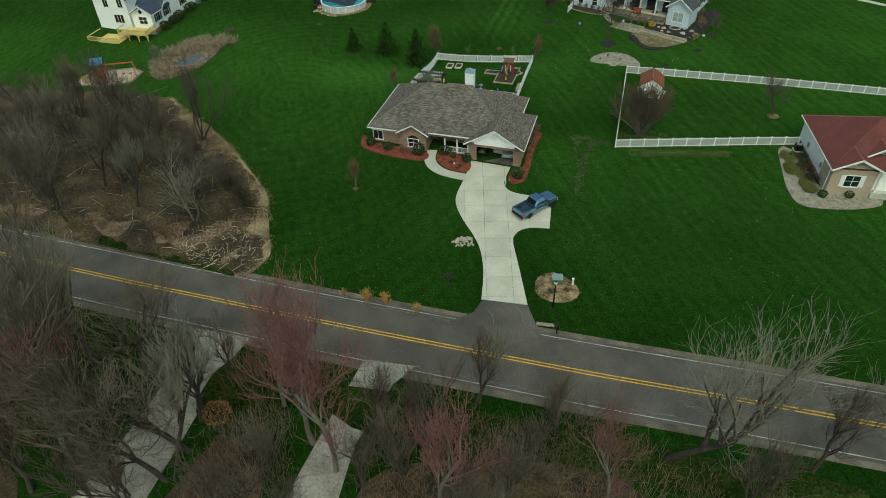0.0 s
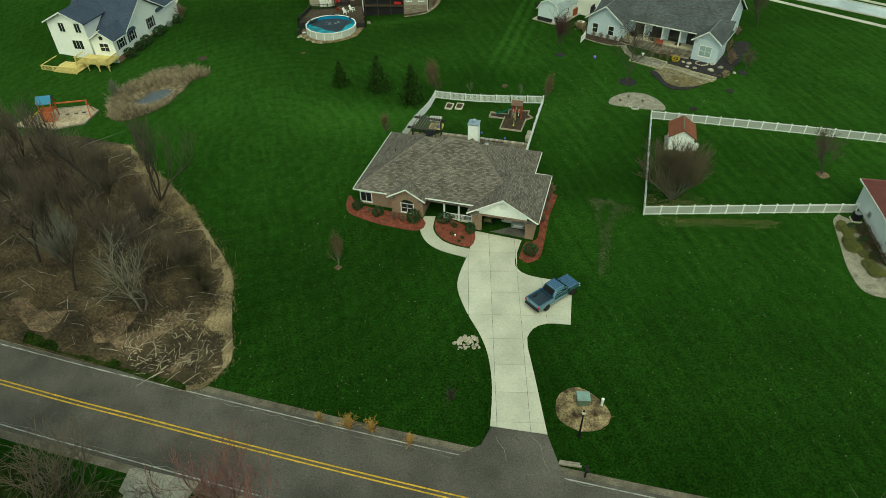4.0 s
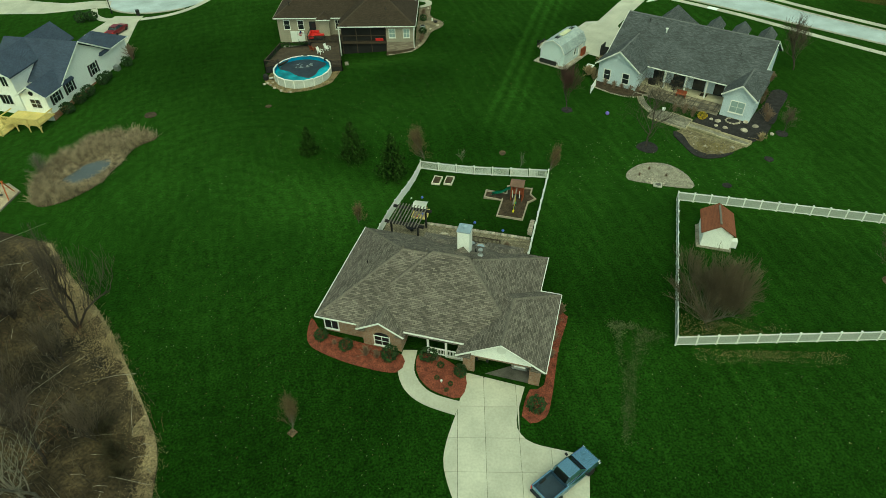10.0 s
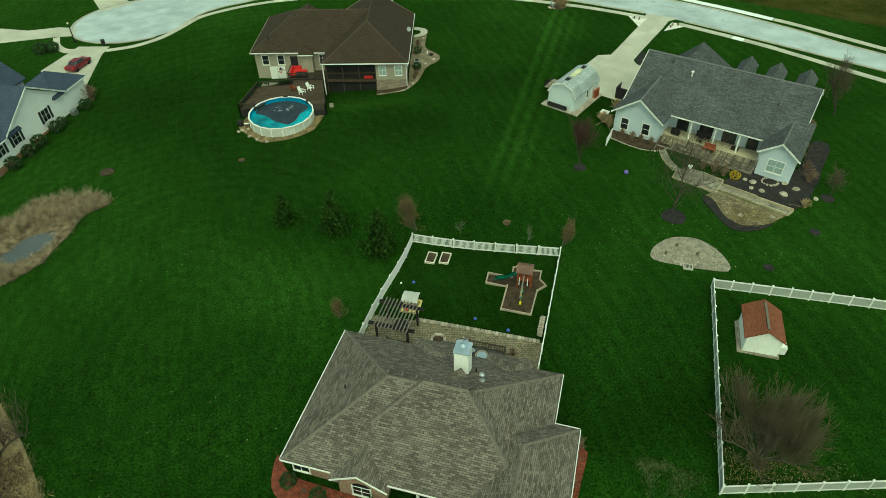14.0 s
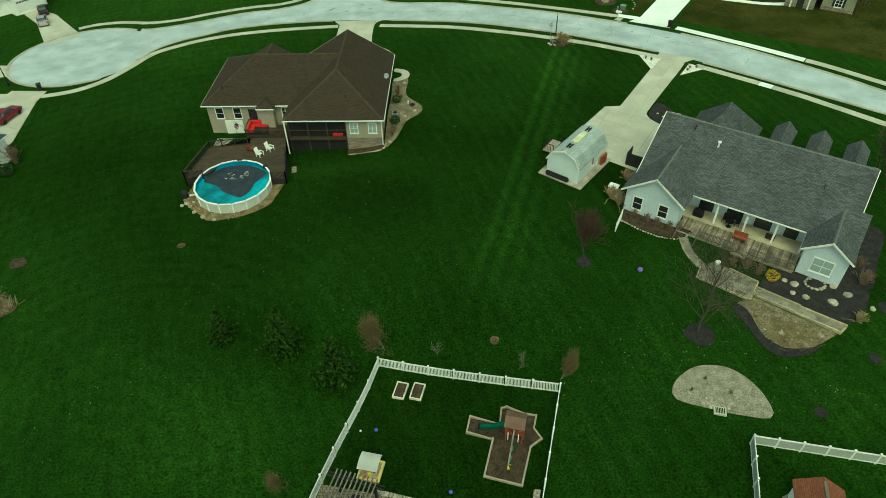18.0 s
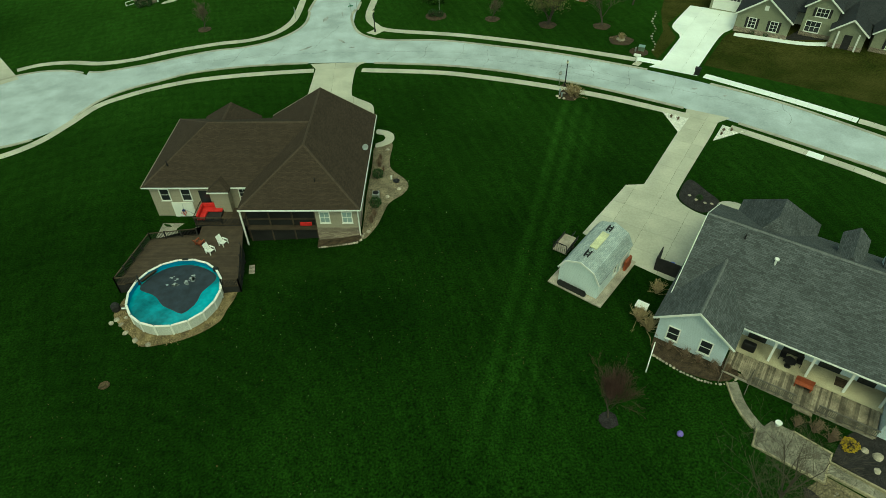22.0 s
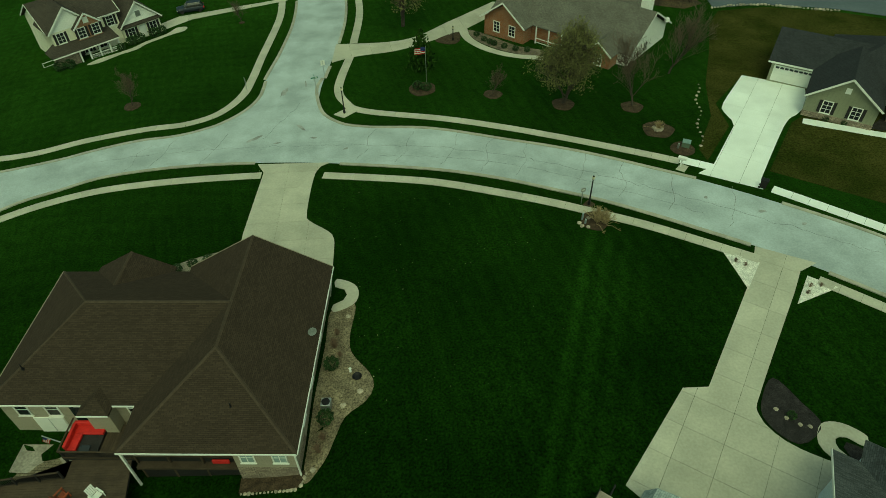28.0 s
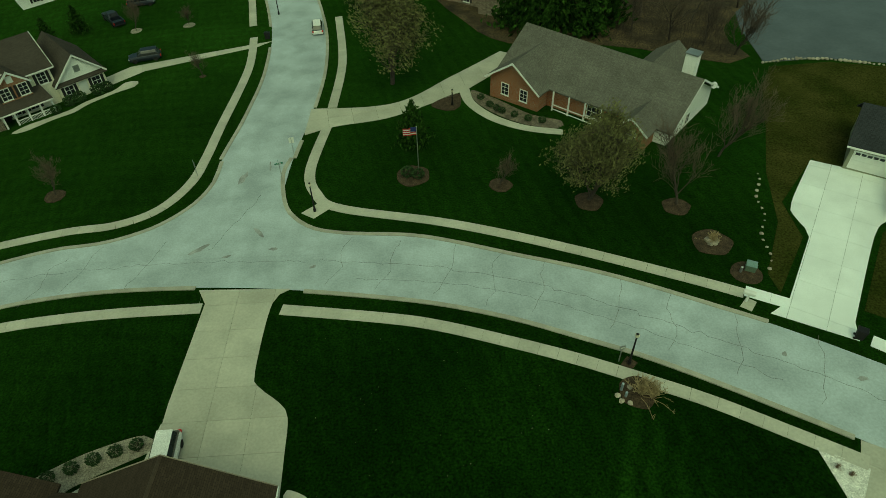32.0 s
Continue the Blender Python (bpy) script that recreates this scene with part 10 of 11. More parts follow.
walkb = spline([(-12.6, 82.2), (-10.9, 81.4), (-10.4, 80.1), (-10.9, 78.8), (-12.6, 78.0), (-12.7, 78.9), (-11.8, 79.4), (-11.5, 80.1), (-11.8, 80.8), (-12.7, 81.2)], 0.4, True)
paving(walkb, "curved concrete side path", (-11, 80), 0, [-4, 4], [-4, 4], category="path", top=0.06)
ac = thing("air_conditioner", on_ground(-12.3, 68.2, -3), "grey air conditioner unit on the gravel", "air conditioner")
part("cabinet", boxes((-0.4, -0.4, 0.08, 0.4, 0.4, 0.85), bevel=0.05), GREYMETAL, ac)
part("fan_grille", lathe(bmesh.new(), [(0.34, 0.85), (0.34, 0.88), (0.1, 0.9)], 20), BLACKMETAL, ac)
put(BOX, -12.3, 67.1, 1.0, 20, label="low dark green shrub on gravel by the wall")
put(BOX, -12.2, 72.0, 0.95, 80, label="low dark green shrub on gravel by the wall")
bowl = thing("flower_bowl", on_ground(-10.0, 70.8), "dark shallow bowl set in the gravel", "flower bowl")
part("bowl", lathe(bmesh.new(), [(0.25, 0), (0.4, 0.22), (0.36, 0.22), (0.2, 0.08), (0, 0.08)], 14), BLACKMETAL, bowl)
for k, (x, y) in enumerate(((-9.7, 69.4), (-11.0, 68.2), (-13.0, 63.2), (-11.2, 77.4))):
    rock(x, y, 0.26, "pale rock on the gravel bed", 70 * k, k)
for x, y, s in ((-12.7, 64.6, 0.9), (-12.4, 65.6, 0.8), (-12.1, 74.0, 1.0), (-12.0, 75.4, 0.7), (-11.6, 73.0, 0.6)):
    put(TWIG, x, y, s, x * 50)
gbell = thing("garden_ornament", on_ground(-10.6, 71.4), "small white garden ornament on gravel", "ornament")
part("body", lathe(bmesh.new(), [(0.12, 0), (0.08, 0.3), (0.13, 0.45), (0, 0.55)], 12), TRIM, gbell)
patch("gravel_bed", [(-34.2, 80.8), (-32.1, 83.0), (-29.8, 84.7), (-27.3, 86.0), (-24.0, 87.0), (-22.9, 85.9), (-25.6, 84.4), (-28.1, 83.0), (-29.8, 81.4)], GRAVEL, "curved gravel bed planted with round shrubs", "gravel bed", 0.05)
for k in range(7):
    t = k / 6
    put(BOX, -32.6 + 8.4 * t, 82.2 + 3.9 * t - 1.2 * (t - 0.5) ** 2 + 0.3, 0.75, 50 * k, label="small round shrub in gravel")
paving(spline([(-29.0, 81.6), (-27.4, 83.0), (-25.2, 83.8), (-23.4, 83.6), (-23.4, 82.4), (-25.4, 82.4), (-27.4, 81.2)], 0.5, True), "curved concrete front path", (-26, 82), 0, [-5, 0, 5], [-4, 4], category="path", top=0.06)

# ---- beds and pieces beside the pale blue house ----
patch("gravel_bed", [(12.2, 21.6), (12.7, 23.4), (15.0, 24.8), (17.6, 24.5), (19.2, 22.8), (19.8, 20.6), (19.3, 19.4), (16.6, 19.9), (15.4, 20.3)], GRAVEL, "half-moon bed of pale river gravel", "gravel bed", 0.06)
rubble("drain_stones", scatter([(14.0, 21.0), (15.2, 22.0), (16.8, 21.0), (16.2, 20.3), (14.6, 20.6)], 46, 82), 0.12, "ring of tan stones at a drain", 9)
dr = thing("drain_grate", on_ground(15.4, 20.2, -15), "square dark drain grate in a concrete surround", "drain")
part("surround", boxes((-0.5, -0.4, -0.1, 0.5, 0.4, 0.16)), CONCRETE, dr)
for k in range(6):
    part("bar", boxes((-0.36 + k * 0.13, -0.26, 0.16, -0.29 + k * 0.13, 0.26, 0.19)), BLACKMETAL, dr)
for x, y in ((13.7, 22.3), (15.2, 23.4), (16.9, 21.9)):
    put(TWIG, x, y, 0.42, x * 90)
for x, y, r, m, l in ((16.3, 28.3, 1.35, MULCH_BLACK, "dark mulch ring round a lawn tree"), (23.7, 19.8, 0.55, MULCH_BLACK, "small dark mulch circle in the grass"), (35.0, 30.7, 0.8, MULCH_BLACK, "dark mulch ring round a young tree"), (30.9, 25.0, 0.6, MULCH_BLACK, "small dark mulch circle in the lawn"), (7.6, 38.1, 0.8, MULCH_BLACK, "dark mulch ring round a small tree"), (34.8, 3.4, 0.8, LITTER, "pale mulch ring round a tree"), (14.2, 112.4, 1.5, MULCH_BROWN, "brown mulch ring round a tree"), (5.4, 115.8, 1.2, MULCH_BROWN, "round gravel and mulch bed"), (22.8, 111, 1.4, MULCH_BROWN, "brown mulch ring under a bare tree"), (-43.6, 118.0, 1.2, MULCH_BROWN, "brown mulch ring round a tree"), (24.6, 105.4, 1.9, MULCH_BROWN, "round mulch bed with a stone cairn"), (-4.0, 118.3, 1.9, MULCH_BROWN, "round mulch bed below the flagpole"), (-50.4, 165.5, 1.0, GRAVEL, "pale gravel ring round a tree"), (-41.7, 166.2, 1.0, GRAVEL, "pale gravel ring round a tree"), (-34.2, 145.9, 0.5, MULCH_BROWN, "small mulch ring"), (13.4, 88.9, 1.5, MULCH_BROWN, "mulch bed beside the sidewalk"), (26.3, 101.2, 1.4, MULCH_BROWN, "mulch bed round utility boxes"), (-35.5, 44.5, 0.5, BRUSH, "small bare patch in the lawn"), (-52.0, 42.0, 0.9, MULCH_BROWN, "small mulch bed in the lawn"), (-2.4, 29.0, 0.45, LITTER, "small dead patch in the lawn")):
    rng_c = random.Random(int(x * 7 + y))
    patch("mulch_ring", [(x + r * rng_c.uniform(0.88, 1.1) * math.cos(k * math.tau / 10), y + r * rng_c.uniform(0.88, 1.1) * math.sin(k * math.tau / 10)) for k in range(10)], m, l, "mulch ring", 0.05, True, 0.06, 0.4)
PALETIMBER = tint_random(material("bleached_landscape_timber", (0.34, 0.3, 0.2), 0.9, vary=0.25, scale=2.0), 0.15)
FLAGSTONE = tint_random(material("grey_flagstone", (0.19, 0.175, 0.14), 0.9, vary=0.35, scale=1.5, fine=0.25), 0.2)
patch("gravel_bed", [(21.0, 31.8), (22.8, 32.7), (25.8, 30.2), (28.9, 27.8), (27.2, 26.9), (25.1, 26.0), (23.2, 25.9), (22.0, 27.4), (21.5, 29.4)], material("dull_tan_gravel", (0.15, 0.125, 0.075), 0.95, vary=0.35, scale=1.2, fine=0.6, fine_scale=7, bump=1.0), "tan gravel garden with dry plants below the timber wall", "gravel bed", 0.06, False, 0.04)
patch("mulch_bed", [(20.8, 31.9), (21.7, 31.0), (21.9, 28.8), (22.2, 27.6), (23.4, 26.4), (25.6, 26.3), (27.0, 26.6), (25.2, 25.6), (22.6, 25.5), (21.5, 26.8), (21.0, 28.8), (20.5, 30.8)], MULCH_BLACK, "strip of dark mulch round the gravel garden", "mulch bed", 0.09)
patch("mulch_bed", [(23.9, 33.9), (25.4, 35.6), (27.1, 36.4), (28.8, 35.6), (33.0, 34.2), (34.4, 32.6), (33.0, 30.6), (31.8, 29.7), (30.0, 28.6)], MULCH_BLACK, "black mulch bed set with boulders", "mulch bed", 0.08, False)
patch("mulch_bed", [(12.8, 44.6), (13.6, 46.4), (14.2, 46.6), (19.0, 43.9), (19.6, 41.9), (18.6, 41.4), (17.0, 41.5), (15.0, 42.5), (13.6, 43.6)], MULCH_BROWN, "dark mulch bed below the blue gable", "mulch bed", 0.07)
path_line = spline([(18.8, 41.2), (18.7, 39.5), (18.9, 38.2), (19.3, 37.0), (19.9, 36.1)], 0.4)
pth = tagged(new("stone_path"), "narrow weathered flagstone path curving round the lawn", "path", kind="structure")
for i in range(0, len(path_line) - 2, 2):
    seg = path_line[i:i + 3]
    part("flagstone", strip(offset(seg, 0.42), offset(seg, -0.42), 0.1 + 0.015 * (i % 3), 0.1), FLAGSTONE, pth)
timber_edge(pth, [(18.3, 41.2), (18.2, 39.5), (18.4, 38.1), (18.8, 36.9)], PALETIMBER, 0.16, 0.12, False)
lnd = paving([(19.1, 36.6), (18.4, 35.4), (22.4, 32.2), (24.0, 34.4), (22.0, 36.4), (20.6, 37.4)], "grey flagstone landing below the deck steps", (21.2, 34.6), -37, [-5, -3.6, -2.6, -1.5, -0.4, 0.6, 1.8, 3.0, 4.4], [-3, -1.4, -0.6, 0.4, 1.2, 2.2, 3.4], FLAGSTONE, "landing", 0.12)
lne = tagged(new("landing_edging"), "bleached timbers edging the landing", "edging", kind="structure")
timber_edge(lne, [(19.1, 36.7), (18.3, 35.4), (22.4, 32.1), (24.1, 34.4), (22.0, 36.4)], PALETIMBER, 0.2, 0.13, False)
wal = tagged(new("timber_wall"), "low double wall of bleached landscape timbers", "garden wall", kind="structure")
timber_edge(wal, [(23.6, 33.6), (26.7, 31.0), (29.9, 28.4)], PALETIMBER, 0.42, 0.16, False)
timber_edge(wal, [(22.9, 32.9), (26.0, 30.4), (29.1, 27.8)], PALETIMBER, 0.26, 0.16, False)
timber_edge(wal, [(29.9, 28.4), (29.1, 27.8)], PALETIMBER, 0.3, 0.16, False)
tread = [(23.6, 33.5), (29.8, 28.3), (29.2, 27.9), (23.0, 32.9)]
slabs(tread, wal, FLAGSTONE, (26.4, 30.6), -40, [-5, -3.6, -2.3, -0.9, 0.4, 1.7, 3.1, 5], [-2, 2], 0.2, 0.012, "paving_stone")
dry = scatter([(21.8, 31.0), (23.0, 31.6), (28.2, 27.8), (25.2, 26.4), (22.8, 26.9)], 60, 91)
rubble("garden_stones", [(x, y) for k, (x, y) in enumerate(dry) if k < 34], 0.1, "small tan stones among dry plants", 17)
thicket("dry_plants", [(22.6, 28.6), (25.0, 28.8), (27.6, 27.6), (25.2, 26.4), (22.8, 26.6)], 70, 93, 0.5, material("straw_yellow_stalks", (0.22, 0.18, 0.07), 0.95), "dry yellowish stalks in the gravel garden", 9, 0.4, 0.8, 0.012)
for k, (x, y, r) in enumerate(((27.5, 34.0, 0.42), (26.9, 32.9, 0.3), (27.9, 32.3, 0.38), (30.2, 31.5, 0.5), (32.1, 32.4, 0.45), (31.2, 33.6, 0.4), (26.8, 34.6, 0.3), (25.4, 26.6, 0.25), (27.2, 27.6, 0.3), (33.6, 30.6, 0.3), (23.8, 28.0, 0.3))):
    rock(x, y, r, "pale boulder in the planting bed", 47 * k, k)
patch("mulch_bed", [(32.2, 34.6), (34.6, 33.0), (37.2, 36.6), (40.2, 41.0), (38.6, 42.2), (35.0, 37.4)], MULCH_BLACK, "strip of black mulch along the blue side wall", "mulch bed", 0.075)
rubble("stone_ring", [(29.6 + 0.95 * math.cos(a), 34.0 + 0.75 * math.sin(a)) for a in [k * math.tau / 14 for k in range(14)]], 0.2, "ring of pale stones in black mulch", 3)
GOLD = shrub(404, 0.5, material("yellow_forsythia", (0.5, 0.36, 0.03), 0.9), "yellow flowering forsythia shrub beside the house", size=0.06)
put(GOLD, 25.6, 34.9, 1.35, 0, True)
BUFF = twig_clump(206, 0.9, 0.7, STRAW, "clump of dry ornamental grass", 90, "ornamental_grass")
put(BUFF, 31.5, 29.2, 1.3, 0, True)
for x, y, s in ((13.2, 47.2, 1.4), (12.6, 48.4, 1.3), (15.2, 51.6, 1.2), (13.6, 88.8, 1.5), (14.4, 88.5, 1.2)):
    put(BUFF, x, y, s, x * 33)
for x, y, s in ((14.4, 44.9, 0.9), (15.5, 43.9, 1.0), (16.5, 43.4, 0.9), (17.6, 42.7, 0.9), (18.6, 42.4, 0.8), (22.4, 37.0, 1.0), (23.6, 36.4, 1.2), (24.5, 35.5, 1.2), (34.2, 33.8, 1.5), (34.8, 36.0, 1.2), (35.4, 38.6, 1.0), (36.6, 40.4, 1.0), (39.4, 45, 1.2)):
    put(TWIG, x, y, s, x * 71)
rubble("edging_bricks", [tuple(p)[:2] for p in spline([(12.9, 44.3), (15.0, 42.3), (17.0, 41.2), (18.6, 41.1), (19.3, 41.6)], 0.28)], 0.13, "reddish edging stones along the mulch", 6)
arb = thing("garden_gate", on_ground(12.4, 43.7, 62), "leaning white garden trellis", "trellis")
part("frame", boxes((-1.3, -0.04, 0.1, 1.3, 0.04, 0.22), (-1.3, -0.04, 1.0, 1.3, 0.04, 1.1), (-1.3, -0.05, 0, -1.2, 0.05, 1.2), (1.2, -0.05, 0, 1.3, 0.05, 1.2)), TRIM, arb)
for k in range(9):
    part("slat", boxes((-1.1 + k * 0.26, -0.02, 0.2, -1.04 + k * 0.26, 0.02, 1.0)), TRIM, arb)
hut = thing("storage_box", on_ground(13.0, 49.2, -35), "cream storage box with a pale lid", "storage box")
part("box", boxes((-0.5, -0.4, 0, 0.5, 0.4, 1.0), bevel=0.03), STRAW, hut)
part("lid", boxes((-0.56, -0.46, 1.0, 0.56, 0.46, 1.12), bevel=0.03), TRIM, hut)
gp = thing("bin_screen", on_ground(16.8, 54.0, -35), "dark timber screen hiding bins", "screen")
part("panel", boxes((-1.2, -0.05, 0, 1.2, 0.05, 1.7)), BLACKWOOD, gp)
part("panel", boxes((-1.25, -0.05, 0, -1.15, 1.8, 1.7)), BLACKWOOD, gp)
part("barrel", lathe(bmesh.new(), [(0.3, 0), (0.33, 0.5), (0.3, 0.9), (0, 0.92)], 16, (0.2, 0.8, 0)), BLUEPLASTIC, gp)
bench = thing("porch_bench", pose(24.2, 40.2, 2.2, 0, 0, -35), "brown bench on the porch", "bench")
part("seat", boxes((-0.7, -0.25, 0.4, 0.7, 0.25, 0.46)), CEDAR, bench)
part("backrest", boxes((-0.7, 0.2, 0.46, 0.7, 0.26, 0.95)), CEDAR, bench)
for x in (-0.62, 0.62):
    part("leg", boxes((x - 0.04, -0.22, 0, x + 0.04, 0.24, 0.4)), CEDAR, bench)
pot = thing("flower_pot", on_ground(20.9, 37.0, 0, 0.15), "white flower pot on the landing", "flower pot")
part("pot", lathe(bmesh.new(), [(0.16, 0), (0.26, 0.35), (0.28, 0.36), (0.22, 0.3)], 16), TRIM, pot)

# black mulch and white stone beds by the parking court
patch("mulch_bed", [(23.8, 68.9), (25.2, 66.4), (25.9, 64.8), (25.0, 63.6), (23.4, 63.0), (22.0, 64.4), (21.8, 66.2)], MULCH_BLACK, "black mulch bed at the bend of the drive", "mulch bed", 0.06)
for k, (x, y) in enumerate(((22.9, 66.0), (23.4, 65.2), (24.2, 64.6), (24.9, 64.4))):
    rock(x, y, 0.2, "small white stone in black mulch", 50 * k, k)
put(BOX, 23.8, 65.3, 0.55, 0, label="small green shrub in black mulch")
paving(spline([(25.6, 61.6), (24.9, 63.0), (25.8, 64.6), (27.4, 64.6), (28.8, 63.4), (28.2, 62.6), (27.2, 63.4), (26.3, 63.3), (26.2, 62.5), (26.7, 61.6)], 0.4, True), "curved concrete path to the porch", (27, 63), 0, [-5, 5], [-5, 5], category="path", top=0.06)
patch("mulch_bed", [(26.6, 62.6), (27.0, 63.0), (28.2, 62.2), (27.6, 61.2), (26.8, 61.6)], MULCH_BLACK, "small black mulch bed by the entry", "mulch bed", 0.06)
patch("white_stone_bed", [(24.9, 83.8), (27.9, 82.0), (25.5, 78.6)], WHITESTONE, "triangular bed of white stone at the drive mouth", "stone bed", 0.05, False)
patch("white_stone_bed", [(31.6, 80.0), (33.8, 78.4), (29.2, 76.6)], WHITESTONE, "triangular bed of white stone at the drive mouth", "stone bed", 0.05, False)
for x, y in ((25.6, 82.2), (26.3, 81.6), (31.2, 78.6), (30.6, 77.8), (32.2, 78.6)):
    put(TWIG, x, y, 0.45, x * 77)


# fallen leaves, weeds and clover on the lawns
FALLEN = tint_random(material("fallen_tan_leaves", (0.3, 0.215, 0.11), 0.95, vary=0.4, scale=3.0), 0.3)
WEED = material("grey_green_weeds", (0.085, 0.105, 0.045), 0.95, vary=0.4, scale=2.0)


def fallen(poly, n, seed, size, label, mat=FALLEN):
    rng = random.Random(seed)
    lv = Shape()
    for x, y in scatter(poly, n, seed):
        lv.leaf(Vector((x, y, gz(x, y) + 0.04)), size * rng.uniform(0.5, 1.3), rng)
    tagged(new("fallen_leaves", lv.mesh(mat, "fallen_leaves")), label, "leaves", kind="stuff")


fallen([(11.8, 0.2), (12.7, -1.0), (16.5, -1.5), (19.3, -2.8), (19.4, -3.3), (10.7, -2.9)], 650, 301, 0.075, "fallen tan leaves heaped under the wide tree")
fallen([(11.9, -4.3), (15.3, -4.7), (25.0, -5.3), (25.4, -5.9), (17.8, -5.8), (13.4, -5.3)], 520, 302, 0.075, "fallen tan leaves blown along the white fence")
fallen([(-24, -28), (0, -36), (26, -30), (28, -8), (8, -4), (8, 18), (-24, 14)], 500, 303, 0.05, "scattered pale leaves on the front lawns")
fallen([(-42, -10), (-26, -16), (-20, 30), (14, 44), (30, 24), (20, 60), (-14, 58), (-40, 48), (-46, 20)], 900, 304, 0.045, "scattered pale clover heads on the back lawns")
thicket("weeds", [(7.4, -1.6), (7.9, -2.0), (9.5, -2.6), (9.2, -3.2), (7.8, -3.5), (7.3, -4.6), (6.2, -4.4)], 150, 305, 0.16, WEED, "straggling grey-green weeds on the lot line", 6, 0.3, 0.9, 0.02)
thicket("weeds", [(6.4, -4.2), (7.0, -4.4), (5.7, -7.0), (4.5, -11.4), (3.3, -14.2), (3.8, -11.4), (5.0, -6.9)], 190, 306, 0.16, WEED, "straggling grey-green weeds on the lot line", 6, 0.3, 0.9, 0.02)


# ---- street furniture ----
def sign(x, y, rz, h, plate, mat, label, blade=False):
    s = thing("street_sign", on_ground(x, y, rz), label, "sign")
    part("post", boxes((-0.03, -0.03, -0.2, 0.03, 0.03, h)), GREYMETAL, s)
    w, hh = plate
    part("plate", boxes((-w / 2, -0.05, h - hh, w / 2, -0.03, h)), mat, s)
    if blade:
        part("plate", boxes((-0.03, -w / 2, h, -0.01, w / 2, h + hh)), mat, s)
    part("lettering_bar", boxes((-w * 0.35, -0.056, h - hh * 0.65, w * 0.35, -0.05, h - hh * 0.35)), BLACKMETAL if mat == TRIM else TRIM, s)
    return s


sign(-17.9, 123.7, 190, 2.4, (0.6, 0.75), TRIM, "white speed sign on a post")
sign(-18.4, 118.4, 20, 2.6, (0.9, 0.2), GREENPLASTIC, "green street name sign on a post", True)
sign(-28.3, 120.3, 120, 2.1, (0.6, 0.6), GREYMETAL, "grey backed sign on a post")
sign(12.6, 91.9, 15, 2.1, (0.5, 0.5), GREYMETAL, "small pale sign beside the lamp post")
mbx = thing("mailbox", on_ground(25.0, 97.7, -30), "white mailbox on a white post", "mailbox")
part("post", boxes((-0.08, -0.08, -0.2, 0.08, 0.08, 1.0)), TRIM, mbx)
part("box", boxes((-0.5, -0.22, 1.0, 0.5, 0.22, 1.35), bevel=0.08), TRIM, mbx)
patch("mailbox_pad", [(24.3, 97.2), (25.2, 98.2), (25.9, 97.6), (25.1, 96.6)], CONCRETE, "small concrete pad under the mailbox", "pad", 0.06, False)


def bin_(x, y, rz, label="black wheeled bin at the kerb"):
    b = thing("wheeled_bin", on_ground(x, y, rz, 0.05), label, "bin")
    bm = bmesh.new()
    lo = [bm.verts.new(v) for v in ((-0.24, -0.28, 0.05), (0.24, -0.28, 0.05), (0.24, 0.28, 0.05), (-0.24, 0.28, 0.05))]
    hi = [bm.verts.new(v) for v in ((-0.32, -0.38, 1.0), (0.32, -0.38, 1.0), (0.32, 0.38, 1.0), (-0.32, 0.38, 1.0))]
    bm.faces.new(lo[::-1])
    bm.faces.new(hi)
    for i in range(4):
        bm.faces.new((lo[i], lo[(i + 1) % 4], hi[(i + 1) % 4], hi[i]))
    part("body", bm, RUBBER, b)
    part("lid", boxes((-0.34, -0.42, 1.0, 0.34, 0.42, 1.08), bevel=0.03), BLACKMETAL, b)
    for x_ in (-0.25, 0.25):
        w = part("wheel", lathe(bmesh.new(), [(0.05, -0.03), (0.12, -0.03), (0.12, 0.03), (0.05, 0.03)], 12), RUBBER, b)
        w.matrix_local = pose(x_, 0.32, 0.12, 0, 90, 0)
    return b


bin_(32.6, 93.3, 60)
bin_(-66.0, 80.9, 30)
bin_(-27.0, 158.0, 80)
for x, y, l in ((26.8, 101.6, "green utility box in a mulch bed"), (25.8, 101.3, "grey cable pedestal in a mulch bed")):
    u = thing("utility_box", on_ground(x, y, -25), l, "utility box")
    if "box" in l:
        part("cabinet", boxes((-0.45, -0.4, 0, 0.45, 0.4, 0.7), bevel=0.03), TARGREEN, u)
        part("lid", boxes((-0.47, -0.42, 0.7, 0.47, 0.42, 0.76)), bpy.data.materials["faded_green_lid"], u)
    else:
        part("tube", lathe(bmesh.new(), [(0.12, 0), (0.12, 0.7), (0, 0.78)], 12), GREYMETAL, u)
for x, y, h_ in ((12.2, 89.2, 0.9), (12.4, 88.6, 0.6)):
    u = thing("cable_pedestal", on_ground(x, y), "pale green cable pedestal among rocks", "cable pedestal")
    part("tube", lathe(bmesh.new(), [(0.1, 0), (0.1, h_), (0, h_ + 0.06)], 12), PALEMETAL, u)
for k, (x, y) in enumerate(((11.8, 88.7), (12.0, 88.2), (12.6, 88.0), (12.9, 89.4))):
    rock(x, y, 0.24, "pale rock beside the pedestals", 40 * k, k)
cairn = rubble("stone_cairn", [(24.6 + 0.5 * math.cos(k * 1.3) * (1 - k / 22), 105.4 + 0.5 * math.sin(k * 1.3) * (1 - k / 22)) for k in range(18)], 0.3, "heap of stones with dry grass", 4)
put(BUFF, 24.6, 105.5, 1.0, 0)
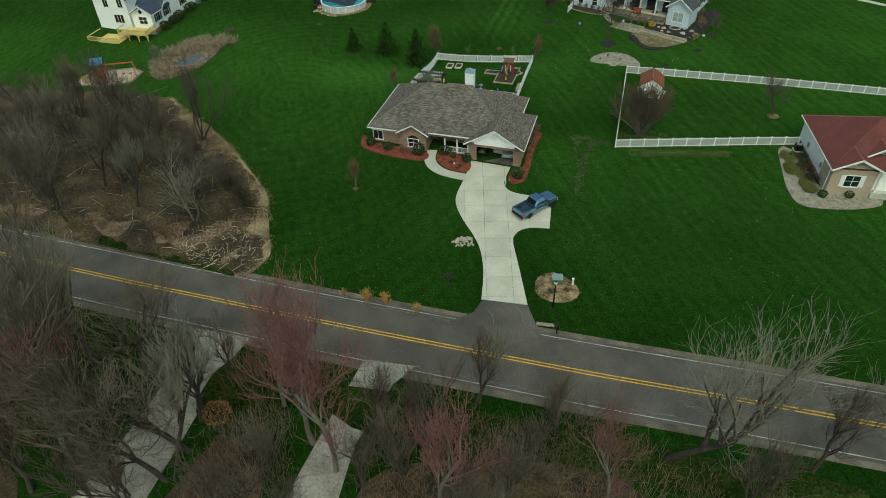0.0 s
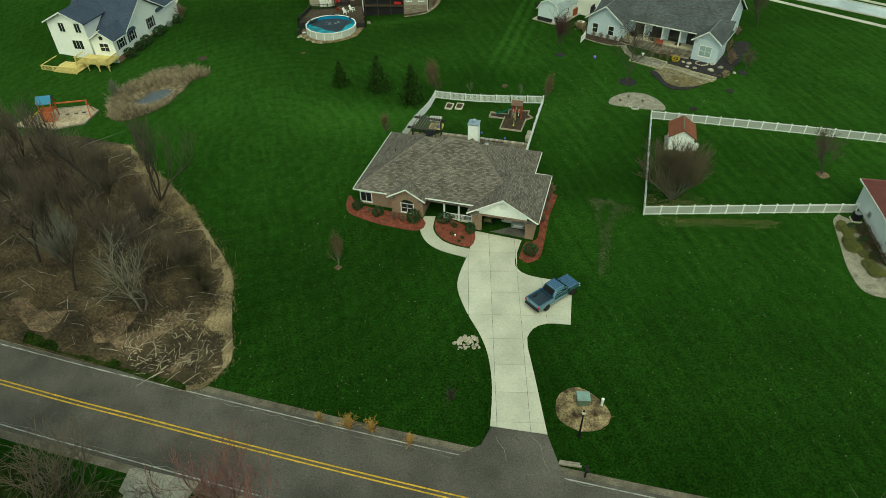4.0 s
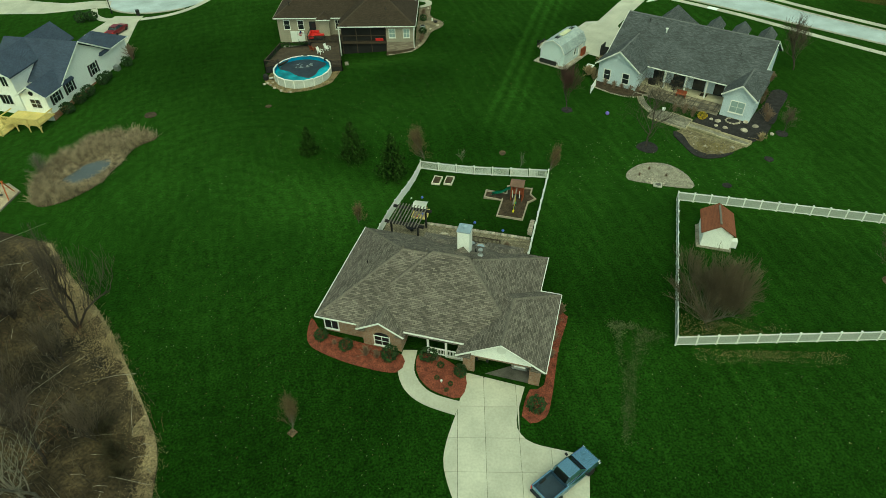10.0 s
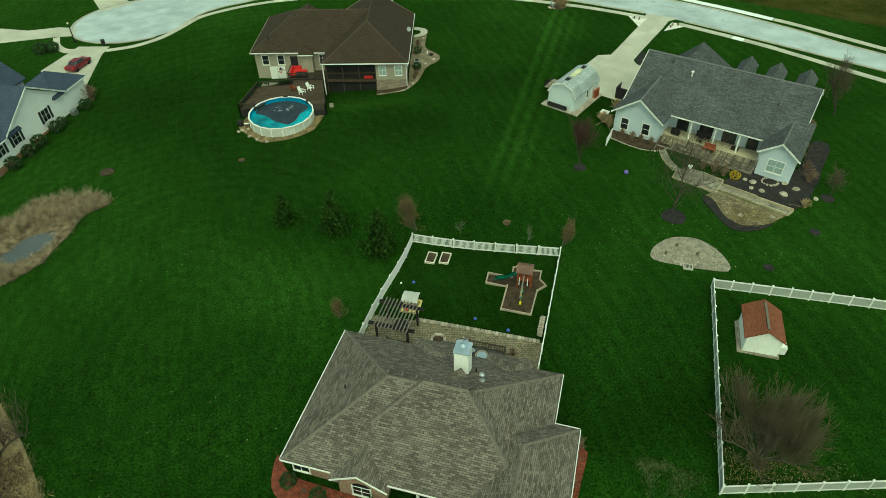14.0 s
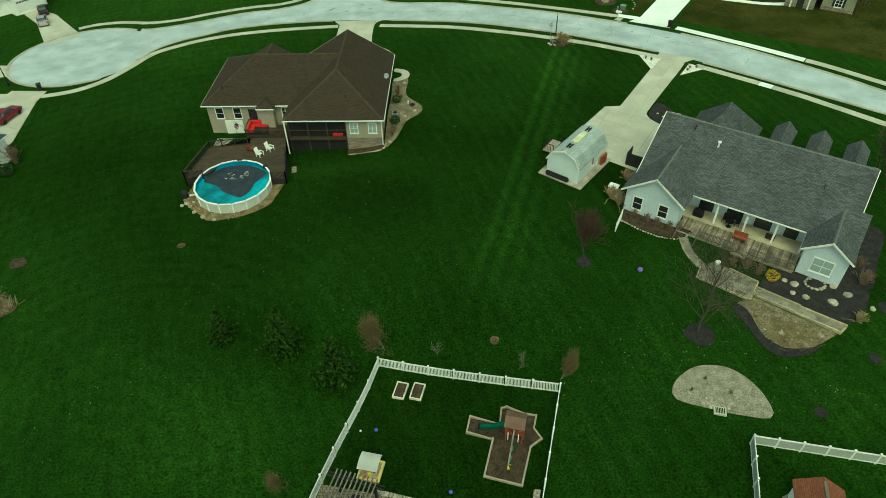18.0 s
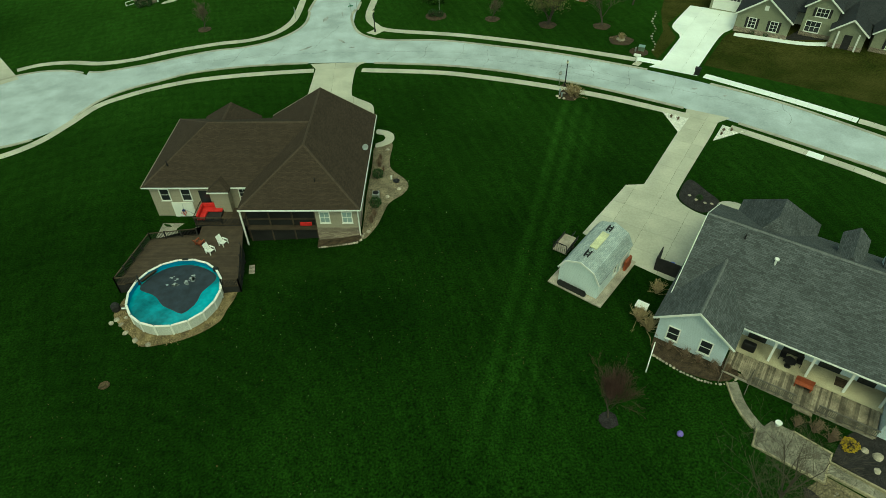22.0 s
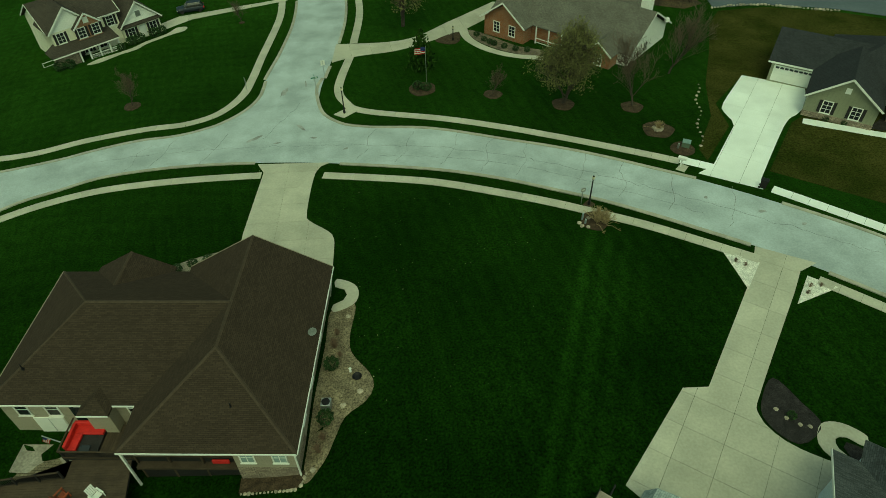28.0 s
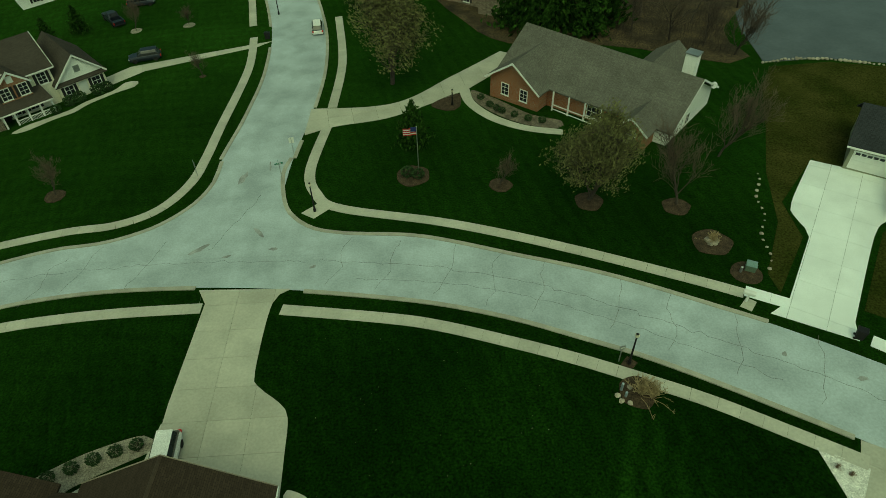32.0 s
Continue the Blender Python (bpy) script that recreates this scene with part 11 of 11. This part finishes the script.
for x, y, s in ((-4.6, 118.3, 1.1), (-3.4, 117.9, 1.0)):
    put(BOX, x, y, s, 20 * x, label="dark round shrub below the flagpole")

# brick house entry
paving(spline([(2.0, 138.0), (2.6, 133.6), (5.2, 129.4), (9.0, 126.6), (13.6, 125.2), (13.8, 126.2), (9.6, 127.6), (6.2, 130.2), (3.8, 134.0), (3.2, 138.0)], 0.6, True), "curved concrete front path", (8, 130), 0, [-10, 10], [-10, 10], category="path", top=0.055)
patch("mulch_bed", [(3.6, 137.0), (4.0, 133.8), (6.4, 130.4), (9.6, 127.8), (13.2, 126.6), (14.0, 128.2), (10.4, 130.2), (6.4, 134.6)], material("grey_stone_mulch", (0.13, 0.11, 0.085), 0.95, vary=0.4, scale=1.5, fine=0.5), "stone mulch bed with small shrubs", "mulch bed", 0.05)
for x, y in ((4.6, 134.6), (5.6, 132.6), (7.0, 130.9), (8.4, 129.8), (10.0, 128.8), (11.6, 128.2), (6.4, 131.6)):
    put(BOX, x, y, 0.7, x * 40, label="small dark shrub in stone mulch")
patch("mulch_bed", [(-1.8, 133.6), (0.2, 135.6), (2.0, 136.2), (1.8, 132.8), (0.2, 132.0)], MULCH_BROWN, "mulch bed at the drive's edge", "mulch bed", 0.05)
# porch house planting
for x, y, s in ((-50.6, 139.6, 1.2), (-49.6, 140.6, 1.3), (-47.8, 142.4, 1.3), (-46.9, 143.4, 1.2), (-51.6, 137.6, 1.0), (-57.6, 132.0, 1.2), (-58.9, 131.4, 1.2)):
    put(BOX, x, y, s, x * 40, label="dark shrub beside the porch house")
paving(spline([(-55.4, 132.6), (-53.8, 133.0), (-51.4, 135.6), (-49.2, 137.4), (-48.2, 139.4), (-45.4, 142.4), (-43.4, 144.0), (-43.4, 145.6), (-45.2, 145.4), (-46.0, 143.2), (-48.8, 140.2), (-50.0, 138.2), (-52.0, 136.4), (-54.4, 134.4)], 0.6, True), "curving concrete path past the porch", (-50, 137), 0, steps(-12, 12, 3), [-20, 20], category="path", top=0.05)
# sage house lawn and planting
DORMANT = material("thin_brownish_lawn", (0.036, 0.046, 0.011), 1.0, vary=0.35, scale=0.25, fine=0.45, fine_scale=5, second=(0.052, 0.052, 0.016), spec=0.0)
patch("new_lawn", [(28.2, 101), (32, 108), (34, 116), (37.5, 125), (41, 135), (44, 139.8), (52, 140.5), (62, 137.6), (80, 128), (100, 110), (100, 58), (72, 72.5), (52, 85), (34.6, 96.2), (41.2, 105.8), (43.4, 107.4), (40, 118.4), (33.6, 111), (33.4, 105.6), (28.4, 98.6)], DORMANT, "thin brownish new lawn round the sage house", "lawn", 0.012, False)
paving(spline([(43.0, 106.6), (47.4, 104.6), (52, 102.6), (56, 102.4), (59, 104.6), (60.2, 104.0), (57.2, 101.2), (52, 101.4), (46.6, 103.6), (42.4, 105.6)], 0.8, True), "bright new concrete front path", (50, 103), 0, steps(-12, 12, 3), [-20, 20], NEWCRETE, "path", 0.055)
for x, y in ((45.4, 106.0), (47.2, 105.0), (49.0, 104.2), (53.4, 105.0), (56.0, 104.4), (61.6, 105.2)):
    put(BOX, x, y, 0.55, x * 60, label="small shrub in black mulch")
patch("mulch_bed", [(43.6, 107.0), (47.0, 105.2), (51.0, 103.4), (56, 103.0), (58.4, 105.4), (53.8, 107.0), (50.2, 104.4)], MULCH_BLACK, "black mulch bed along the stone foot", "mulch bed", 0.05, False)
rubble("lot_stones", [(28.6 + 0.28 * k + 0.3 * math.sin(k), 101.6 + 0.95 * k) for k in range(16)], 0.17, "straggling line of stones between two lots", 2)
# far pond
patch("far_pond", [(43.6, 141.0), (52, 141.6), (62, 138.8), (80, 129.5), (120, 112), (140, 240), (60, 240), (50, 175), (44.5, 152)], PONDWATER, "wide grey pond beyond the lawns", "pond", 0.05, False)
rubble("pond_stones", [(43.4 + 0.55 * k, 140.9 + 0.9 * math.sin(k * 0.14) - 0.0009 * k * k * 2) for k in range(36)], 0.3, "pale rip-rap stones along the pond", 7)
# white house planting
for x, y, s in ((-64.9, 44.6, 1.5), (-64.0, 47.2, 1.4), (-63.4, 49.2, 1.5), (-62.4, 52.6, 1.4), (-62.2, 54.0, 1.2), (-60.6, 58.6, 1.3)):
    put(BOX, x, y, s, x * 40, label="dark shrub beside the white house")
put(TWIG, -60.6, 61, 2.0, 0)
put(BOX, -74.2, 79.8, 1.6, 40, label="dark shrub by the cul-de-sac")
put(BOX, -76, 79.2, 1.7, 0, label="dark shrub by the cul-de-sac")

# ---- wear on the paving ----
CRACK = material("dark_tar_crack", (0.15, 0.15, 0.14), 0.9, vary=0.5, scale=0.8)


def crack(parent, pts, top, w=0.05, seed=0, mat=CRACK):
    w *= 0.6
    rng = random.Random(seed)
    line = [(x + rng.gauss(0, 0.12), y + rng.gauss(0, 0.12)) for x, y in spline(pts, 0.7)]
    part("crack", strip(offset(line, w / 2), offset(line, -w / 2), top, 0.004), mat, parent)


for k, (x, y) in enumerate(((-40, 101), (-37, 102.2), (-31, 102.6), (-12, 101.8), (-7.4, 101), (-2, 100.3), (2.4, 98.6), (6.4, 97.4), (12.6, 95), (17, 92.8), (21.6, 90.2), (27, 87.2), (40, 79.4))):
    crack(street, [(x, y), (x + 1.2, y + 2.4), (x + 1.0 + (k % 3) * 0.5, y + 4.6), (x + 2.2, y + 6.6)], 0.046, 0.05, k)
crack(street, [(-44, 104.2), (-36, 105.4), (-26, 105.8), (-14, 105.1)], 0.047, 0.04, 31)
crack(street, [(-13, 105.2), (-3, 103.8), (7.5, 100.7), (17, 96.1), (27, 90.4), (40, 82.6)], 0.046, 0.05, 32)
crack(street, [(-9, 102.6), (0, 101.2), (9, 98.2), (18, 93.6), (25, 89.4)], 0.046, 0.04, 33)
crack(street, [(-24, 107.5), (-22, 112), (-20.4, 116)], 0.05, 0.05, 34)
SMEAR = material("tyre_darkened_concrete", (0.3, 0.31, 0.31), 0.9, vary=0.3, scale=0.8, fine=0.2)
for x, y, a, b, rz, l in ((-23.0, 119.4, 0.4, 1.3, -10, 1), (-20.3, 121.5, 0.12, 1.2, 10, 2), (-25, 107.6, 1.2, 0.3, 40, 5), (-19.5, 109.8, 1.0, 0.25, -50, 6), (31, 89.4, 0.5, 0.25, 0, 7), (-22, 106.4, 0.6, 0.2, 20, 8), (-17.6, 107.2, 0.5, 0.25, 0, 9), (-13.4, 104.4, 0.35, 0.2, 30, 10), (34.5, 87.2, 0.35, 0.2, 10, 11), (26.0, 92.0, 0.3, 0.2, 60, 12)):
    rng_s = random.Random(l)
    c, s_ = math.cos(radians(rz)), math.sin(radians(rz))
    line = []
    for k in range(12):
        u, v = a * math.cos(k * math.tau / 12) * rng_s.uniform(0.6, 1.2), b * math.sin(k * math.tau / 12) * rng_s.uniform(0.6, 1.2)
        line.append((x + u * c - v * s_, y + u * s_ + v * c))
    part("stain", sheet(spline(line, 0.4, True), 0.0475 + 0.0003 * l, 2, 0.004), SMEAR, street)
for k, pts in enumerate((((-60, -19.5), (-40, -26), (-20, -32.2), (0, -37.2)), ((-58, -27.5), (-38, -33.6), (-15, -40.2), (8, -46)), ((20, -42.5), (40, -48), (60, -52)))):
    crack(road, pts, 0.037, 0.07, 60 + k)
crack(road, [(-9.4, -32.2), (-8.6, -34.2), (-9.0, -36)], 0.05, 0.06, 70)
crack(road, [(-6.2, -32.6), (-5.6, -34.8), (-4.8, -36.4)], 0.05, 0.06, 71)
